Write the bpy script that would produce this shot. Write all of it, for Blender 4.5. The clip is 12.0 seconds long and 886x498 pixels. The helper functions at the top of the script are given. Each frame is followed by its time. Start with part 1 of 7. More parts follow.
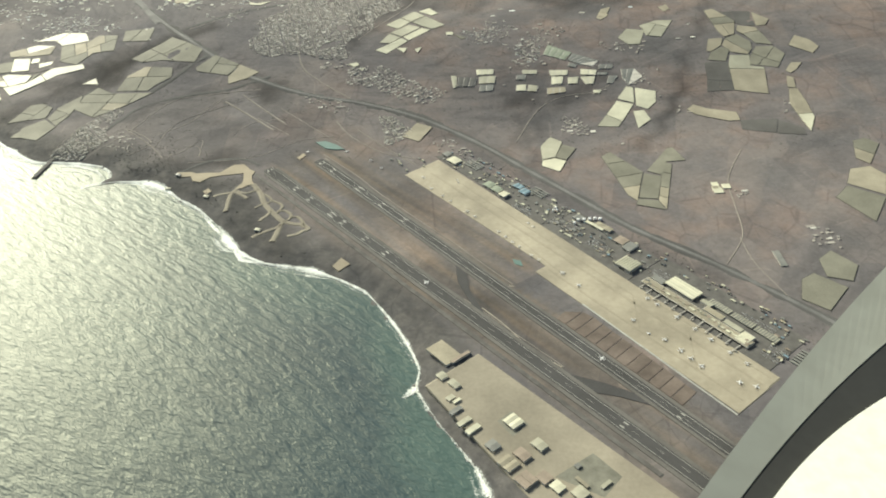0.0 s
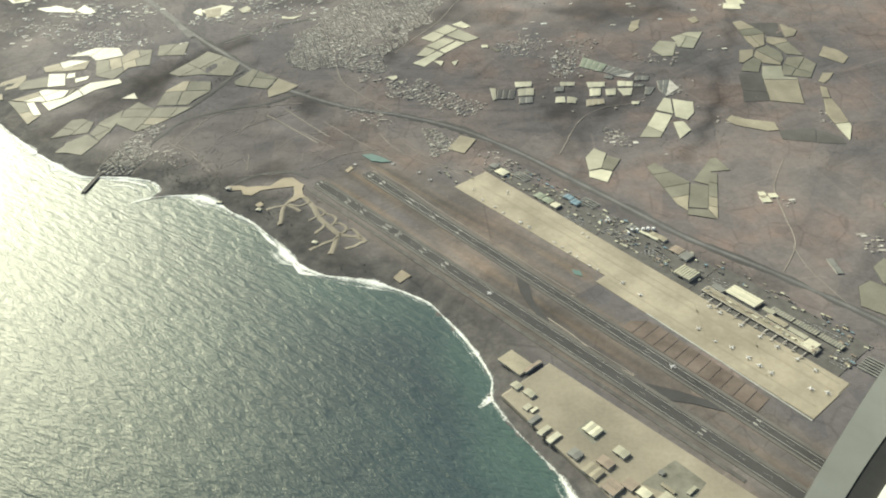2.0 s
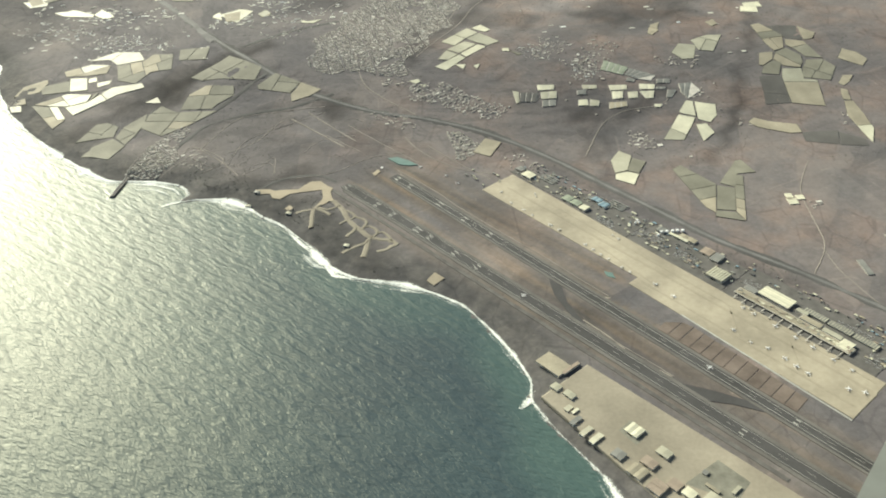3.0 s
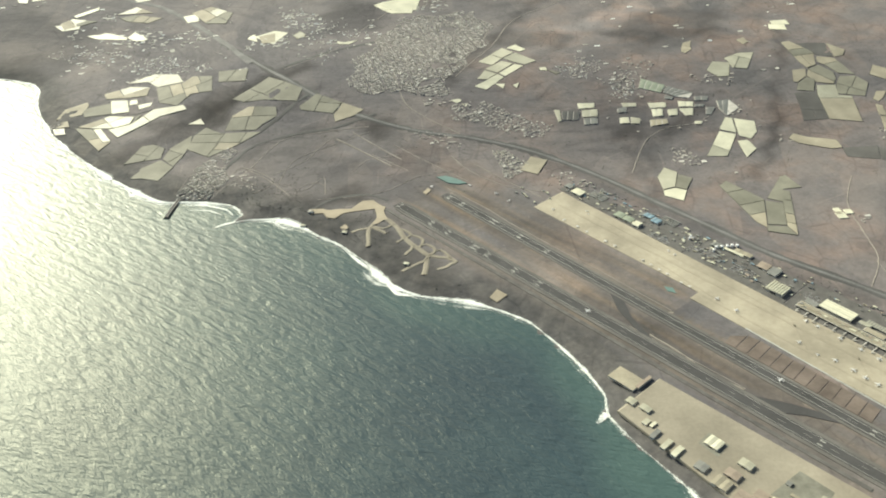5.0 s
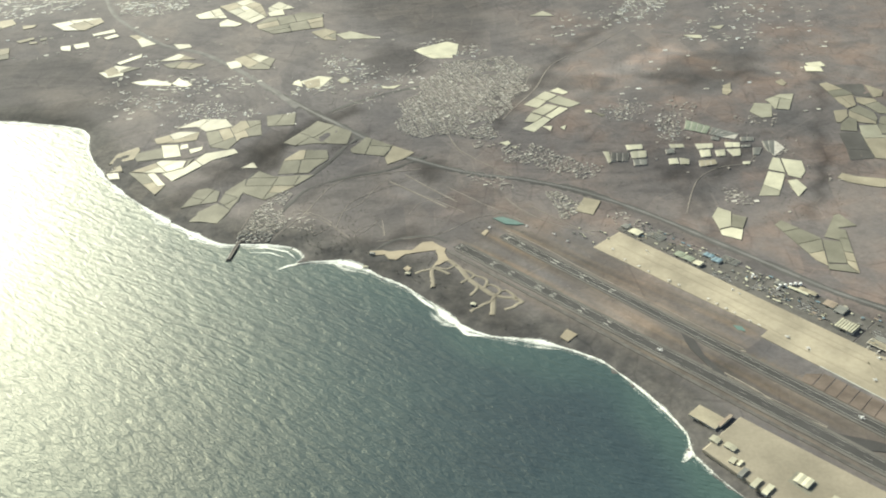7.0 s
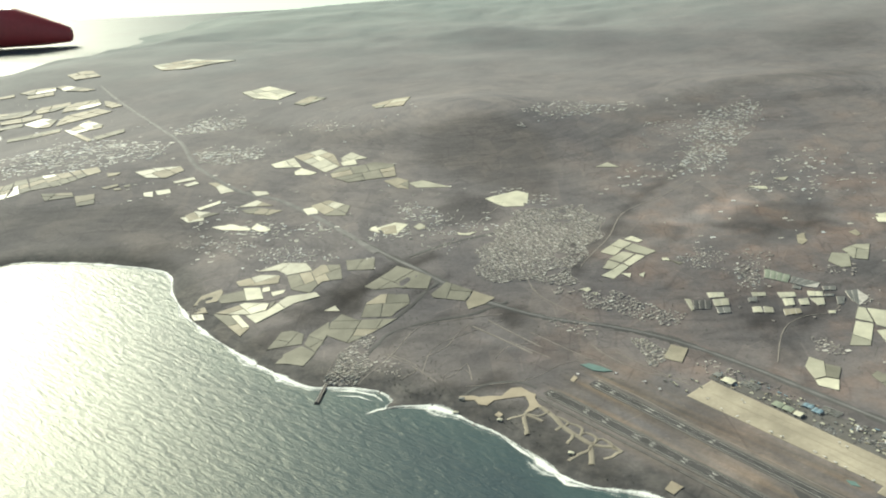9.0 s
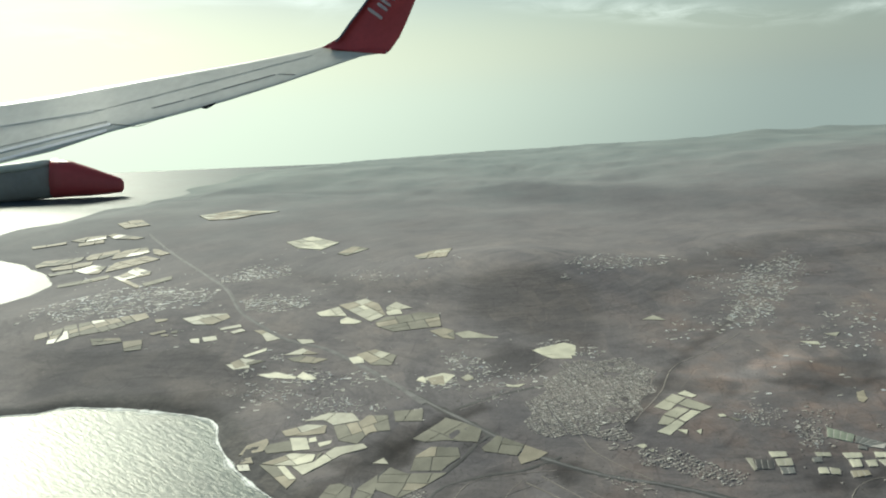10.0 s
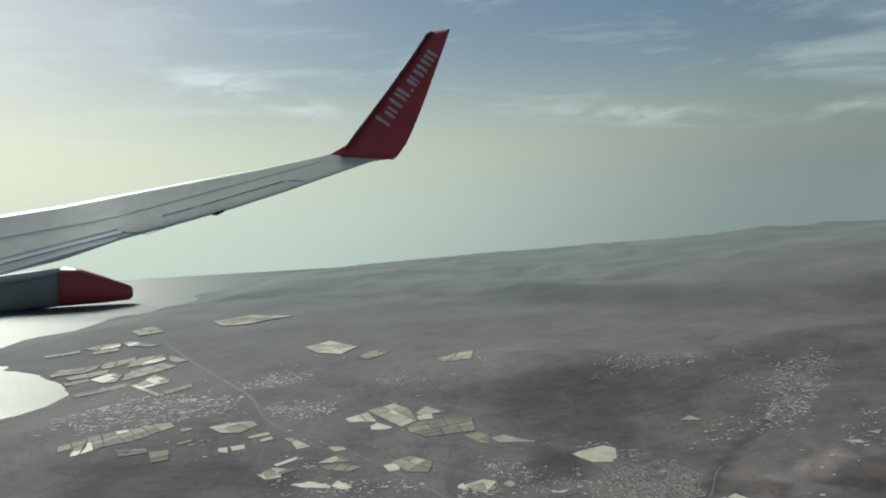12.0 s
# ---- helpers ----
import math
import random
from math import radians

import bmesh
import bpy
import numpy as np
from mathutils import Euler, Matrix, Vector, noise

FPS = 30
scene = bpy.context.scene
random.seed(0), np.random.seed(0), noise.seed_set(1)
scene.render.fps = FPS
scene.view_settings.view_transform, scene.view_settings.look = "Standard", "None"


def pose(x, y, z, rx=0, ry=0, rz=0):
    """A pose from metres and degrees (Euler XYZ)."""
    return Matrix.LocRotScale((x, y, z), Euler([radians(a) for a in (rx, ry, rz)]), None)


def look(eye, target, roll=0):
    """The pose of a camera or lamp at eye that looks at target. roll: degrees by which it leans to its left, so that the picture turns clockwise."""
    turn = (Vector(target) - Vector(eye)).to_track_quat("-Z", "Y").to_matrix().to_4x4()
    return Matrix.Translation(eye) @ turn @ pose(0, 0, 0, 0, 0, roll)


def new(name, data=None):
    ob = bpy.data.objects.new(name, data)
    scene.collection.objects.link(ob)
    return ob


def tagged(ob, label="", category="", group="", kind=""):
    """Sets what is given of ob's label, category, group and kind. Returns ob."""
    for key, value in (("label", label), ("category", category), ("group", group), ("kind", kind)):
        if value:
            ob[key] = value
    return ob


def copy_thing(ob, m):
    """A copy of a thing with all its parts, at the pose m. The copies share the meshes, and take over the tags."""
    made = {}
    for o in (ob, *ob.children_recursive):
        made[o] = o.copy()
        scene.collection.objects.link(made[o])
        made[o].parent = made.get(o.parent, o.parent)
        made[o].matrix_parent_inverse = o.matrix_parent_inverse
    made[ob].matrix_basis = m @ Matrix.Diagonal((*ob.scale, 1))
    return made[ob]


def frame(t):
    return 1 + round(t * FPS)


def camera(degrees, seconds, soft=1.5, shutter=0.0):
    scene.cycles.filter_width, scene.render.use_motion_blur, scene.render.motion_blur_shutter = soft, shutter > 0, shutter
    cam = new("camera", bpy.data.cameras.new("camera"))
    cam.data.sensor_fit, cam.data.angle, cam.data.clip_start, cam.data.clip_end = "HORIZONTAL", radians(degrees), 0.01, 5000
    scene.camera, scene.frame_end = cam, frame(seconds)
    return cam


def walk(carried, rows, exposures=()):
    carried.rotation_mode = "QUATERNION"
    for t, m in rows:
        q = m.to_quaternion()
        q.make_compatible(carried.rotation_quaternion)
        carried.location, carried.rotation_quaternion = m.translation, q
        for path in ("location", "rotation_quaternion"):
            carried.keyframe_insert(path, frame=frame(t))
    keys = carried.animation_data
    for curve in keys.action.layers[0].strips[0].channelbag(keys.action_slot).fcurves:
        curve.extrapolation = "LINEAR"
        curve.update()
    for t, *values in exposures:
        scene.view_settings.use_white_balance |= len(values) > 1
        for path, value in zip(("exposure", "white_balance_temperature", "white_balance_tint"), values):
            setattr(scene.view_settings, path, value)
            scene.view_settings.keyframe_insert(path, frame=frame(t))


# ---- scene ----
# ---- camera and path ----
cam = camera(55.0, 12.0, soft=2.0)
# seconds, eye, yaw, pitch, roll; one unit stands for about eleven metres of land
PATH = [
    (0.0, 22.09, -2.81, 173.11, 2.23, -35.47, -2.43),
    (0.5, 15.96, -3.45, 173.97, 2.48, -35.26, -2.36),
    (1.0, 9.83, -4.10, 174.82, 1.86, -35.39, -2.36),
    (1.5, 3.70, -4.76, 175.68, 1.71, -35.11, -2.46),
    (2.0, -2.44, -5.44, 176.55, 1.21, -34.88, -2.36),
    (2.5, -8.57, -6.15, 177.41, 1.34, -35.00, -2.39),
    (3.0, -14.70, -6.86, 178.29, 1.00, -34.75, -2.46),
    (5.0, -39.20, -9.72, 181.73, 0.32, -33.65, -2.67),
    (5.5, -45.32, -10.36, 182.53, 0.37, -32.92, -2.64),
    (6.0, -51.43, -10.98, 183.31, 0.16, -32.72, -2.82),
    (6.5, -57.55, -11.57, 184.05, 0.01, -32.19, -2.85),
    (6.7, -59.99, -11.80, 184.34, 0.06, -31.76, -2.96),
    (8.3, -79.50, -13.54, 186.50, 1.61, -24.33, -2.68),
    (8.5, -81.94, -13.76, 186.76, 1.84, -22.94, -2.85),
    (9.0, -88.04, -14.29, 187.39, 2.03, -21.15, -3.09),
    (9.5, -94.13, -14.83, 188.00, 2.68, -16.77, -2.70),
    (10.0, -100.22, -15.37, 188.59, 3.45, -11.01, -2.69),
    (10.5, -106.31, -15.91, 189.17, 3.25, -8.47, -3.25),
    (11.0, -112.39, -16.45, 189.75, 3.05, -6.51, -3.29),
    (11.5, -118.47, -16.99, 190.32, 2.82, -5.03, -3.61),
    (12.0, -124.55, -17.54, 190.89, 2.84, -4.22, -3.57),
]
walk(cam, [(t, pose(x, y, z, 90 + pitch, 0, yaw) @ pose(0, 0, 0, 0, 0, roll)) for t, x, y, z, yaw, pitch, roll in PATH],
     exposures=[(0.0, 0.75, 6600, 2), (6.7, 0.95, 6600, 2), (8.5, 0.88, 6500, 1), (9.5, 0.65, 6400, 0), (10.5, 0.18, 6000, 2), (12.0, -0.14, 5900, 4)])

# ---- sky and sun ----
SUN_TURN, SUN_UP = 37.5, 27.5
SUN_WAY = Vector((-math.sin(radians(SUN_TURN)) * math.cos(radians(SUN_UP)), math.cos(radians(SUN_TURN)) * math.cos(radians(SUN_UP)), math.sin(radians(SUN_UP))))
world = bpy.data.worlds.new("sky")
scene.world = world
world.use_nodes = True
wn = world.node_tree
sky = wn.nodes.new("ShaderNodeTexSky")
sky.sky_type = "NISHITA"
sky.sun_disc = False
sky.sun_elevation, sky.sun_rotation = radians(SUN_UP), radians(-SUN_TURN)
sky.air_density, sky.dust_density, sky.ozone_density = 1.0, 0.8, 1.0
# thin cirrus, drawn out by the wind
wco = wn.nodes.new("ShaderNodeTexCoord")
wsep = wn.nodes.new("ShaderNodeSeparateXYZ")
wn.links.new(wco.outputs["Generated"], wsep.inputs[0])
wmap = wn.nodes.new("ShaderNodeMapping")
wmap.inputs["Rotation"].default_value, wmap.inputs["Scale"].default_value, wmap.inputs["Location"].default_value = (0, radians(3), 0), (4.5, 1.5, 26), (1.35, 0.4, 0.3)
wn.links.new(wco.outputs["Generated"], wmap.inputs["Vector"])
wnoise = wn.nodes.new("ShaderNodeTexNoise")
wnoise.inputs["Scale"].default_value, wnoise.inputs["Detail"].default_value, wnoise.inputs["Roughness"].default_value, wnoise.inputs["Distortion"].default_value = 1.0, 9, 0.6, 0.5
wn.links.new(wmap.outputs[0], wnoise.inputs["Vector"])
wramp = wn.nodes.new("ShaderNodeValToRGB")
wramp.color_ramp.elements[0].position, wramp.color_ramp.elements[1].position = 0.5, 0.7
wramp.color_ramp.elements[1].color = (0.24, 0.24, 0.24, 1)
wn.links.new(wnoise.outputs["Fac"], wramp.inputs[0])
wmix = wn.nodes.new("ShaderNodeMix")
wmix.data_type = "RGBA"
wmix.inputs[7].default_value = (19.0, 20.0, 18.6, 1)
whigh = wn.nodes.new("ShaderNodeMapRange")
whigh.interpolation_type = "SMOOTHSTEP"
whigh.inputs["From Min"].default_value, whigh.inputs["From Max"].default_value = 0.055, 0.10
wn.links.new(wsep.outputs[2], whigh.inputs["Value"])
wmask = wn.nodes.new("ShaderNodeMath")
wmask.operation = "MULTIPLY"
wn.links.new(wramp.outputs[0], wmask.inputs[0])
wn.links.new(whigh.outputs["Result"], wmask.inputs[1])
# two drawn-out wisps of it stand low over the land
wdiv = wn.nodes.new("ShaderNodeMath")
wdiv.operation = "DIVIDE"
wn.links.new(wsep.outputs[0], wdiv.inputs[0])
wn.links.new(wsep.outputs[1], wdiv.inputs[1])
wflat = wn.nodes.new("ShaderNodeCombineXYZ")
wn.links.new(wdiv.outputs[0], wflat.inputs[0])
wn.links.new(wsep.outputs[2], wflat.inputs[1])
wfine = wn.nodes.new("ShaderNodeTexNoise")
wfine.inputs["Scale"].default_value, wfine.inputs["Detail"].default_value, wfine.inputs["Roughness"].default_value, wfine.inputs["Distortion"].default_value = 1.0, 8, 0.6, 0.6
wstretch = wn.nodes.new("ShaderNodeMapping")
wstretch.inputs["Rotation"].default_value, wstretch.inputs["Scale"].default_value = (0, 0, radians(12)), (11, 55, 1)
wn.links.new(wflat.outputs[0], wstretch.inputs["Vector"])
wn.links.new(wstretch.outputs[0], wfine.inputs["Vector"])
wthick = wn.nodes.new("ShaderNodeMapRange")
wthick.inputs["From Min"].default_value, wthick.inputs["From Max"].default_value = 0.4, 0.68
wn.links.new(wfine.outputs["Fac"], wthick.inputs["Value"])
wcover = wmask.outputs[0]
for place, turn, span, dense in (((-0.27, 0.121, 0), -15, (0.17, 0.022, 1), 0.75), ((0.20, 0.066, 0), -6, (0.24, 0.018, 1), 0.42), ((0.47, 0.060, 0), 4, (0.13, 0.014, 1), 0.42), ((-0.47, 0.066, 0), -4, (0.14, 0.014, 1), 0.4)):
    wspot = wn.nodes.new("ShaderNodeMapping")
    wspot.vector_type = "TEXTURE"
    wspot.inputs["Location"].default_value, wspot.inputs["Rotation"].default_value, wspot.inputs["Scale"].default_value = place, (0, 0, radians(turn)), span
    wn.links.new(wflat.outputs[0], wspot.inputs["Vector"])
    wlen = wn.nodes.new("ShaderNodeVectorMath")
    wlen.operation = "LENGTH"
    wn.links.new(wspot.outputs[0], wlen.inputs[0])
    wedge = wn.nodes.new("ShaderNodeMapRange")
    wedge.interpolation_type = "SMOOTHSTEP"
    wedge.inputs["From Min"].default_value, wedge.inputs["From Max"].default_value = 0.1, 1.0
    wedge.inputs["To Min"].default_value, wedge.inputs["To Max"].default_value = dense, 0.0
    wn.links.new(wlen.outputs["Value"], wedge.inputs["Value"])
    wpart = wn.nodes.new("ShaderNodeMath")
    wpart.operation = "MULTIPLY_ADD"
    wn.links.new(wedge.outputs["Result"], wpart.inputs[0])
    wn.links.new(wthick.outputs["Result"], wpart.inputs[1])
    wn.links.new(wcover, wpart.inputs[2])
    wcover = wpart.outputs[0]

# dust haze of the trade wind all round the horizon
wfall = wn.nodes.new("ShaderNodeMapRange")
wfall.interpolation_type = "SMOOTHERSTEP"
wfall.inputs["From Min"].default_value, wfall.inputs["From Max"].default_value = -0.05, 0.17
wfall.inputs["To Min"].default_value, wfall.inputs["To Max"].default_value = 0.95, 0.0
wn.links.new(wsep.outputs[2], wfall.inputs["Value"])
whaze = wn.nodes.new("ShaderNodeMix")
whaze.data_type = "RGBA"
# the haze brightens towards the sun
wdot = wn.nodes.new("ShaderNodeVectorMath")
wdot.operation = "DOT_PRODUCT"
wdot.inputs[1].default_value = SUN_WAY
wn.links.new(wco.outputs["Generated"], wdot.inputs[0])
wglow = wn.nodes.new("ShaderNodeMapRange")
wglow.interpolation_type = "SMOOTHSTEP"
wglow.inputs["From Min"].default_value, wglow.inputs["From Max"].default_value = 0.42, 1.0
wn.links.new(wdot.outputs["Value"], wglow.inputs["Value"])
wtone = wn.nodes.new("ShaderNodeMix")
wtone.data_type = "RGBA"
wtone.inputs[6].default_value, wtone.inputs[7].default_value = (5.6, 6.5, 6.1, 1), (16.4, 18.0, 14.6, 1)
wn.links.new(wglow.outputs["Result"], wtone.inputs[0])
wn.links.new(wtone.outputs[2], whaze.inputs[7])
wn.links.new(wfall.outputs["Result"], whaze.inputs[0])
wn.links.new(sky.outputs[0], whaze.inputs[6])
# the broad aureole of a sun seen through dust
waur = wn.nodes.new("ShaderNodeMapRange")
waur.interpolation_type = "SMOOTHERSTEP"
waur.inputs["From Min"].default_value, waur.inputs["From Max"].default_value = 0.80, 1.0
wn.links.new(wdot.outputs["Value"], waur.inputs["Value"])
wadd = wn.nodes.new("ShaderNodeMix")
wadd.data_type, wadd.blend_type = "RGBA", "ADD"
wadd.inputs[7].default_value = (0.9, 0.9, 0.75, 1)
wn.links.new(waur.outputs["Result"], wadd.inputs[0])
wn.links.new(whaze.outputs[2], wmix.inputs[6])
wn.links.new(wcover, wmix.inputs[0])
wn.links.new(wmix.outputs[2], wadd.inputs[6])
wn.links.new(wadd.outputs[2], wn.nodes["Background"].inputs[0])
wn.nodes["Background"].inputs[1].default_value = 0.05
sun = new("sun", bpy.data.lights.new("sun", "SUN"))
sun.data.energy, sun.data.angle, sun.data.color = 5.2, radians(16.0), (1.0, 0.95, 0.80)
sun.matrix_world = look((0, 0, 900), Vector((0, 0, 900)) - SUN_WAY)


# ---- materials ----
def nodes_of(name):
    m = bpy.data.materials.new(name)
    m.use_nodes = True
    nt = m.node_tree
    return m, nt, nt.nodes["Principled BSDF"]


def noise_of(nt, scale, detail=4.0, rough=0.55, source="Object"):
    co = nt.nodes.new("ShaderNodeTexCoord")
    n = nt.nodes.new("ShaderNodeTexNoise")
    n.inputs["Scale"].default_value, n.inputs["Detail"].default_value, n.inputs["Roughness"].default_value = scale, detail, rough
    nt.links.new(co.outputs[source], n.inputs["Vector"])
    return n.outputs["Fac"]


def ramp_of(nt, fac, stops):
    r = nt.nodes.new("ShaderNodeValToRGB")
    while len(r.color_ramp.elements) < len(stops):
        r.color_ramp.elements.new(0.5)
    for e, (at, c) in zip(r.color_ramp.elements, stops):
        e.position, e.color = at, (*c, 1)
    nt.links.new(fac, r.inputs[0])
    return r.outputs[0]


def blend(nt, kind, fac, a, b):
    m = nt.nodes.new("ShaderNodeMix")
    m.data_type, m.blend_type = "RGBA", kind
    for socket, v in ((m.inputs[0], fac), (m.inputs[6], a), (m.inputs[7], b)):
        if hasattr(v, "links"):
            nt.links.new(v, socket)
        else:
            socket.default_value = v if isinstance(v, float) else (*v, 1)
    return m.outputs[2]


def bump(nt, bsdf, fac, strength, far):
    b = nt.nodes.new("ShaderNodeBump")
    b.inputs["Strength"].default_value, b.inputs["Distance"].default_value = strength, far
    nt.links.new(fac, b.inputs["Height"])
    nt.links.new(b.outputs[0], bsdf.inputs["Normal"])


def plain(name, c, rough=0.8, metal=0.0, coarse=0.3, fine=4.0, spread=0.25, per_piece=0.0, spec=0.3):
    """A weathered surface: a base colour, stains at a coarse scale, grain at a fine one, and a little relief."""
    m, nt, b = nodes_of(name)
    lo, hi = [v * (1 - spread) for v in c], [min(1.0, v * (1 + spread)) for v in c]
    col = ramp_of(nt, noise_of(nt, coarse), [(0.3, lo), (0.7, hi)])
    col = blend(nt, "MULTIPLY", 0.5, col, ramp_of(nt, noise_of(nt, fine, 3), [(0.3, (0.75, 0.74, 0.72)), (0.7, (1, 1, 1))]))
    if per_piece:
        info = nt.nodes.new("ShaderNodeObjectInfo")
        col = blend(nt, "MULTIPLY", per_piece, col, ramp_of(nt, info.outputs["Random"], [(0, (0.45, 0.46, 0.44)), (1, (1.0, 0.98, 0.92))]))
    nt.links.new(col, b.inputs["Base Color"])
    b.inputs["Roughness"].default_value, b.inputs["Metallic"].default_value = rough, metal
    b.inputs["Specular IOR Level"].default_value = spec
    bump(nt, b, noise_of(nt, fine * 2, 2), 0.15, 0.05)
    return m


def soil():
    """Dry volcanic plain: brown and reddish earth, grey lava by the shore, scrub, plough marks."""
    m, nt, b = nodes_of("dry soil")
    at = nt.nodes.new("ShaderNodeAttribute")
    at.attribute_name = "earth"
    sep = nt.nodes.new("ShaderNodeSeparateColor")
    nt.links.new(at.outputs["Color"], sep.inputs[0])
    brown = ramp_of(nt, noise_of(nt, 0.022, 5, 0.55), [(0.3, (0.158, 0.148, 0.157)), (0.5, (0.187, 0.174, 0.179)), (0.7, (0.222, 0.202, 0.200))])
    red = ramp_of(nt, noise_of(nt, 0.03, 6, 0.58), [(0.34, (0.157, 0.149, 0.156)), (0.5, (0.188, 0.170, 0.172)), (0.68, (0.242, 0.188, 0.170))])
    lava = ramp_of(nt, noise_of(nt, 0.2, 6, 0.6), [(0.35, (0.094, 0.092, 0.095)), (0.7, (0.15, 0.143, 0.14))])
    # bluish-grey, low-contrast hill colour imitates the haze over distant ground
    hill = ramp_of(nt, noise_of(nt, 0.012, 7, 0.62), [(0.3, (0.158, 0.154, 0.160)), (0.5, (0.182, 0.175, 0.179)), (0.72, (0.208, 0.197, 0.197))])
    col = blend(nt, "MIX", sep.outputs[0], brown, red)
    col = blend(nt, "MIX", sep.outputs[1], col, lava)
    co = nt.nodes.new("ShaderNodeTexCoord")
    mp = nt.nodes.new("ShaderNodeMapping")
    mp.vector_type = "TEXTURE"
    mp.inputs["Rotation"].default_value, mp.inputs["Scale"].default_value = (0, 0, radians(-49.3)), (45, 3.6, 1)
    streak = nt.nodes.new("ShaderNodeTexNoise")
    streak.inputs["Scale"].default_value, streak.inputs["Detail"].default_value = 1.0, 6
    nt.links.new(co.outputs["Object"], mp.inputs["Vector"])
    nt.links.new(mp.outputs[0], streak.inputs["Vector"])
    straw = ramp_of(nt, streak.outputs["Fac"], [(0.35, (0.115, 0.105, 0.096)), (0.52, (0.19, 0.153, 0.122)), (0.7, (0.30, 0.22, 0.16))])
    col = blend(nt, "MIX", at.outputs["Alpha"], col, straw)
    broad = ramp_of(nt, noise_of(nt, 0.011, 4, 0.5), [(0.35, (0.80, 0.81, 0.83)), (0.62, (1.12, 1.1, 1.06))])
    col = blend(nt, "MULTIPLY", 0.5, col, broad)
    scrub = ramp_of(nt, noise_of(nt, 0.6, 5, 0.7), [(0.42, (0.66, 0.68, 0.64)), (0.56, (1, 1, 1))])
    col = blend(nt, "MULTIPLY", 0.32, col, scrub)
    # parcels, drainage lines running down to the sea, and dark scrub
    vo = nt.nodes.new("ShaderNodeTexVoronoi")
    vo.inputs["Scale"].default_value, vo.inputs["Randomness"].default_value = 0.06, 0.8
    warp = nt.nodes.new("ShaderNodeMapping")
    warp.inputs["Rotation"].default_value, warp.inputs["Scale"].default_value = (0, 0, radians(20)), (1, 0.6, 1)
    nt.links.new(co.outputs["Object"], warp.inputs["Vector"])
    nt.links.new(warp.outputs[0], vo.inputs["Vector"])
    bw = nt.nodes.new("ShaderNodeSeparateColor")
    nt.links.new(vo.outputs["Color"], bw.inputs[0])
    parcel = ramp_of(nt, bw.outputs[0], [(0.0, (0.72, 0.73, 0.74)), (0.55, (0.95, 0.95, 0.95)), (1.0, (1.22, 1.16, 1.08))])
    col = blend(nt, "MULTIPLY", 0.4, col, parcel)
    mp2 = nt.nodes.new("ShaderNodeMapping")
    mp2.vector_type = "TEXTURE"
    mp2.inputs["Rotation"].default_value, mp2.inputs["Scale"].default_value = (0, 0, radians(48)), (60, 24, 1)
    drain = nt.nodes.new("ShaderNodeTexNoise")
    drain.inputs["Scale"].default_value, drain.inputs["Detail"].default_value, drain.inputs["Distortion"].default_value = 1.0, 7, 1.2
    nt.links.new(co.outputs["Object"], mp2.inputs["Vector"])
    nt.links.new(mp2.outputs[0], drain.inputs["Vector"])
    col = blend(nt, "MULTIPLY", 0.42, col, ramp_of(nt, drain.outputs["Fac"], [(0.34, (0.58, 0.59, 0.6)), (0.5, (0.95, 0.95, 0.95)), (0.7, (1.18, 1.15, 1.12))]))
    # hedges and walls between the parcels, tracks, small plots, and a pale speckle for stones
    for scale, turn, flat, wide, tone_of, gate, low in ((0.075, 20, 0.6, 0.035, (0.80, 0.80, 0.81), 0.03, 0.5), (0.2, 64, 0.7, 0.05, (0.82, 0.82, 0.83), 0.02, 0.54), (0.028, -30, 0.8, 0.010, (1.25, 1.22, 1.18), 0.035, 0.5)):
        turned = nt.nodes.new("ShaderNodeMapping")
        turned.inputs["Rotation"].default_value, turned.inputs["Scale"].default_value = (0, 0, radians(turn)), (1, flat, 1)
        nt.links.new(co.outputs["Object"], turned.inputs["Vector"])
        edge = nt.nodes.new("ShaderNodeTexVoronoi")
        edge.feature = "DISTANCE_TO_EDGE"
        edge.inputs["Scale"].default_value, edge.inputs["Randomness"].default_value = scale, 0.55
        nt.links.new(turned.outputs[0], edge.inputs["Vector"])
        lines = ramp_of(nt, edge.outputs["Distance"], [(wide * 0.4, tone_of), (wide, (1, 1, 1))])
        there = ramp_of(nt, noise_of(nt, gate, 4, 0.6), [(low, (0, 0, 0)), (low + 0.07, (0.85, 0.85, 0.85))])
        col = blend(nt, "MULTIPLY", there, col, lines)
    stones = ramp_of(nt, noise_of(nt, 0.75, 3, 0.6), [(0.66, (1, 1, 1)), (0.74, (1.5, 1.46, 1.4))])
    col = blend(nt, "MULTIPLY", 0.75, col, stones)
    grain = ramp_of(nt, noise_of(nt, 0.14, 8, 0.7), [(0.3, (0.74, 0.74, 0.74)), (0.7, (1.12, 1.11, 1.1))])
    col = blend(nt, "MULTIPLY", 0.5, col, grain)
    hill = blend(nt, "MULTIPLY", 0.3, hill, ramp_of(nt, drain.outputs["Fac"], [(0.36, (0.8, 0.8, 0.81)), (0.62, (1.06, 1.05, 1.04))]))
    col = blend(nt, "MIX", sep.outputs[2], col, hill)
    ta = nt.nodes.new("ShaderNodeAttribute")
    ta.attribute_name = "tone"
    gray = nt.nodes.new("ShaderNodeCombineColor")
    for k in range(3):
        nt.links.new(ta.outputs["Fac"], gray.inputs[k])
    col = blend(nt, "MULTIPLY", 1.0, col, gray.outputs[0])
    # pale grey-green over the farthest slopes: distance haze put into the base colour
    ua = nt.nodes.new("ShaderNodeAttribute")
    ua.attribute_name = "far_haze"
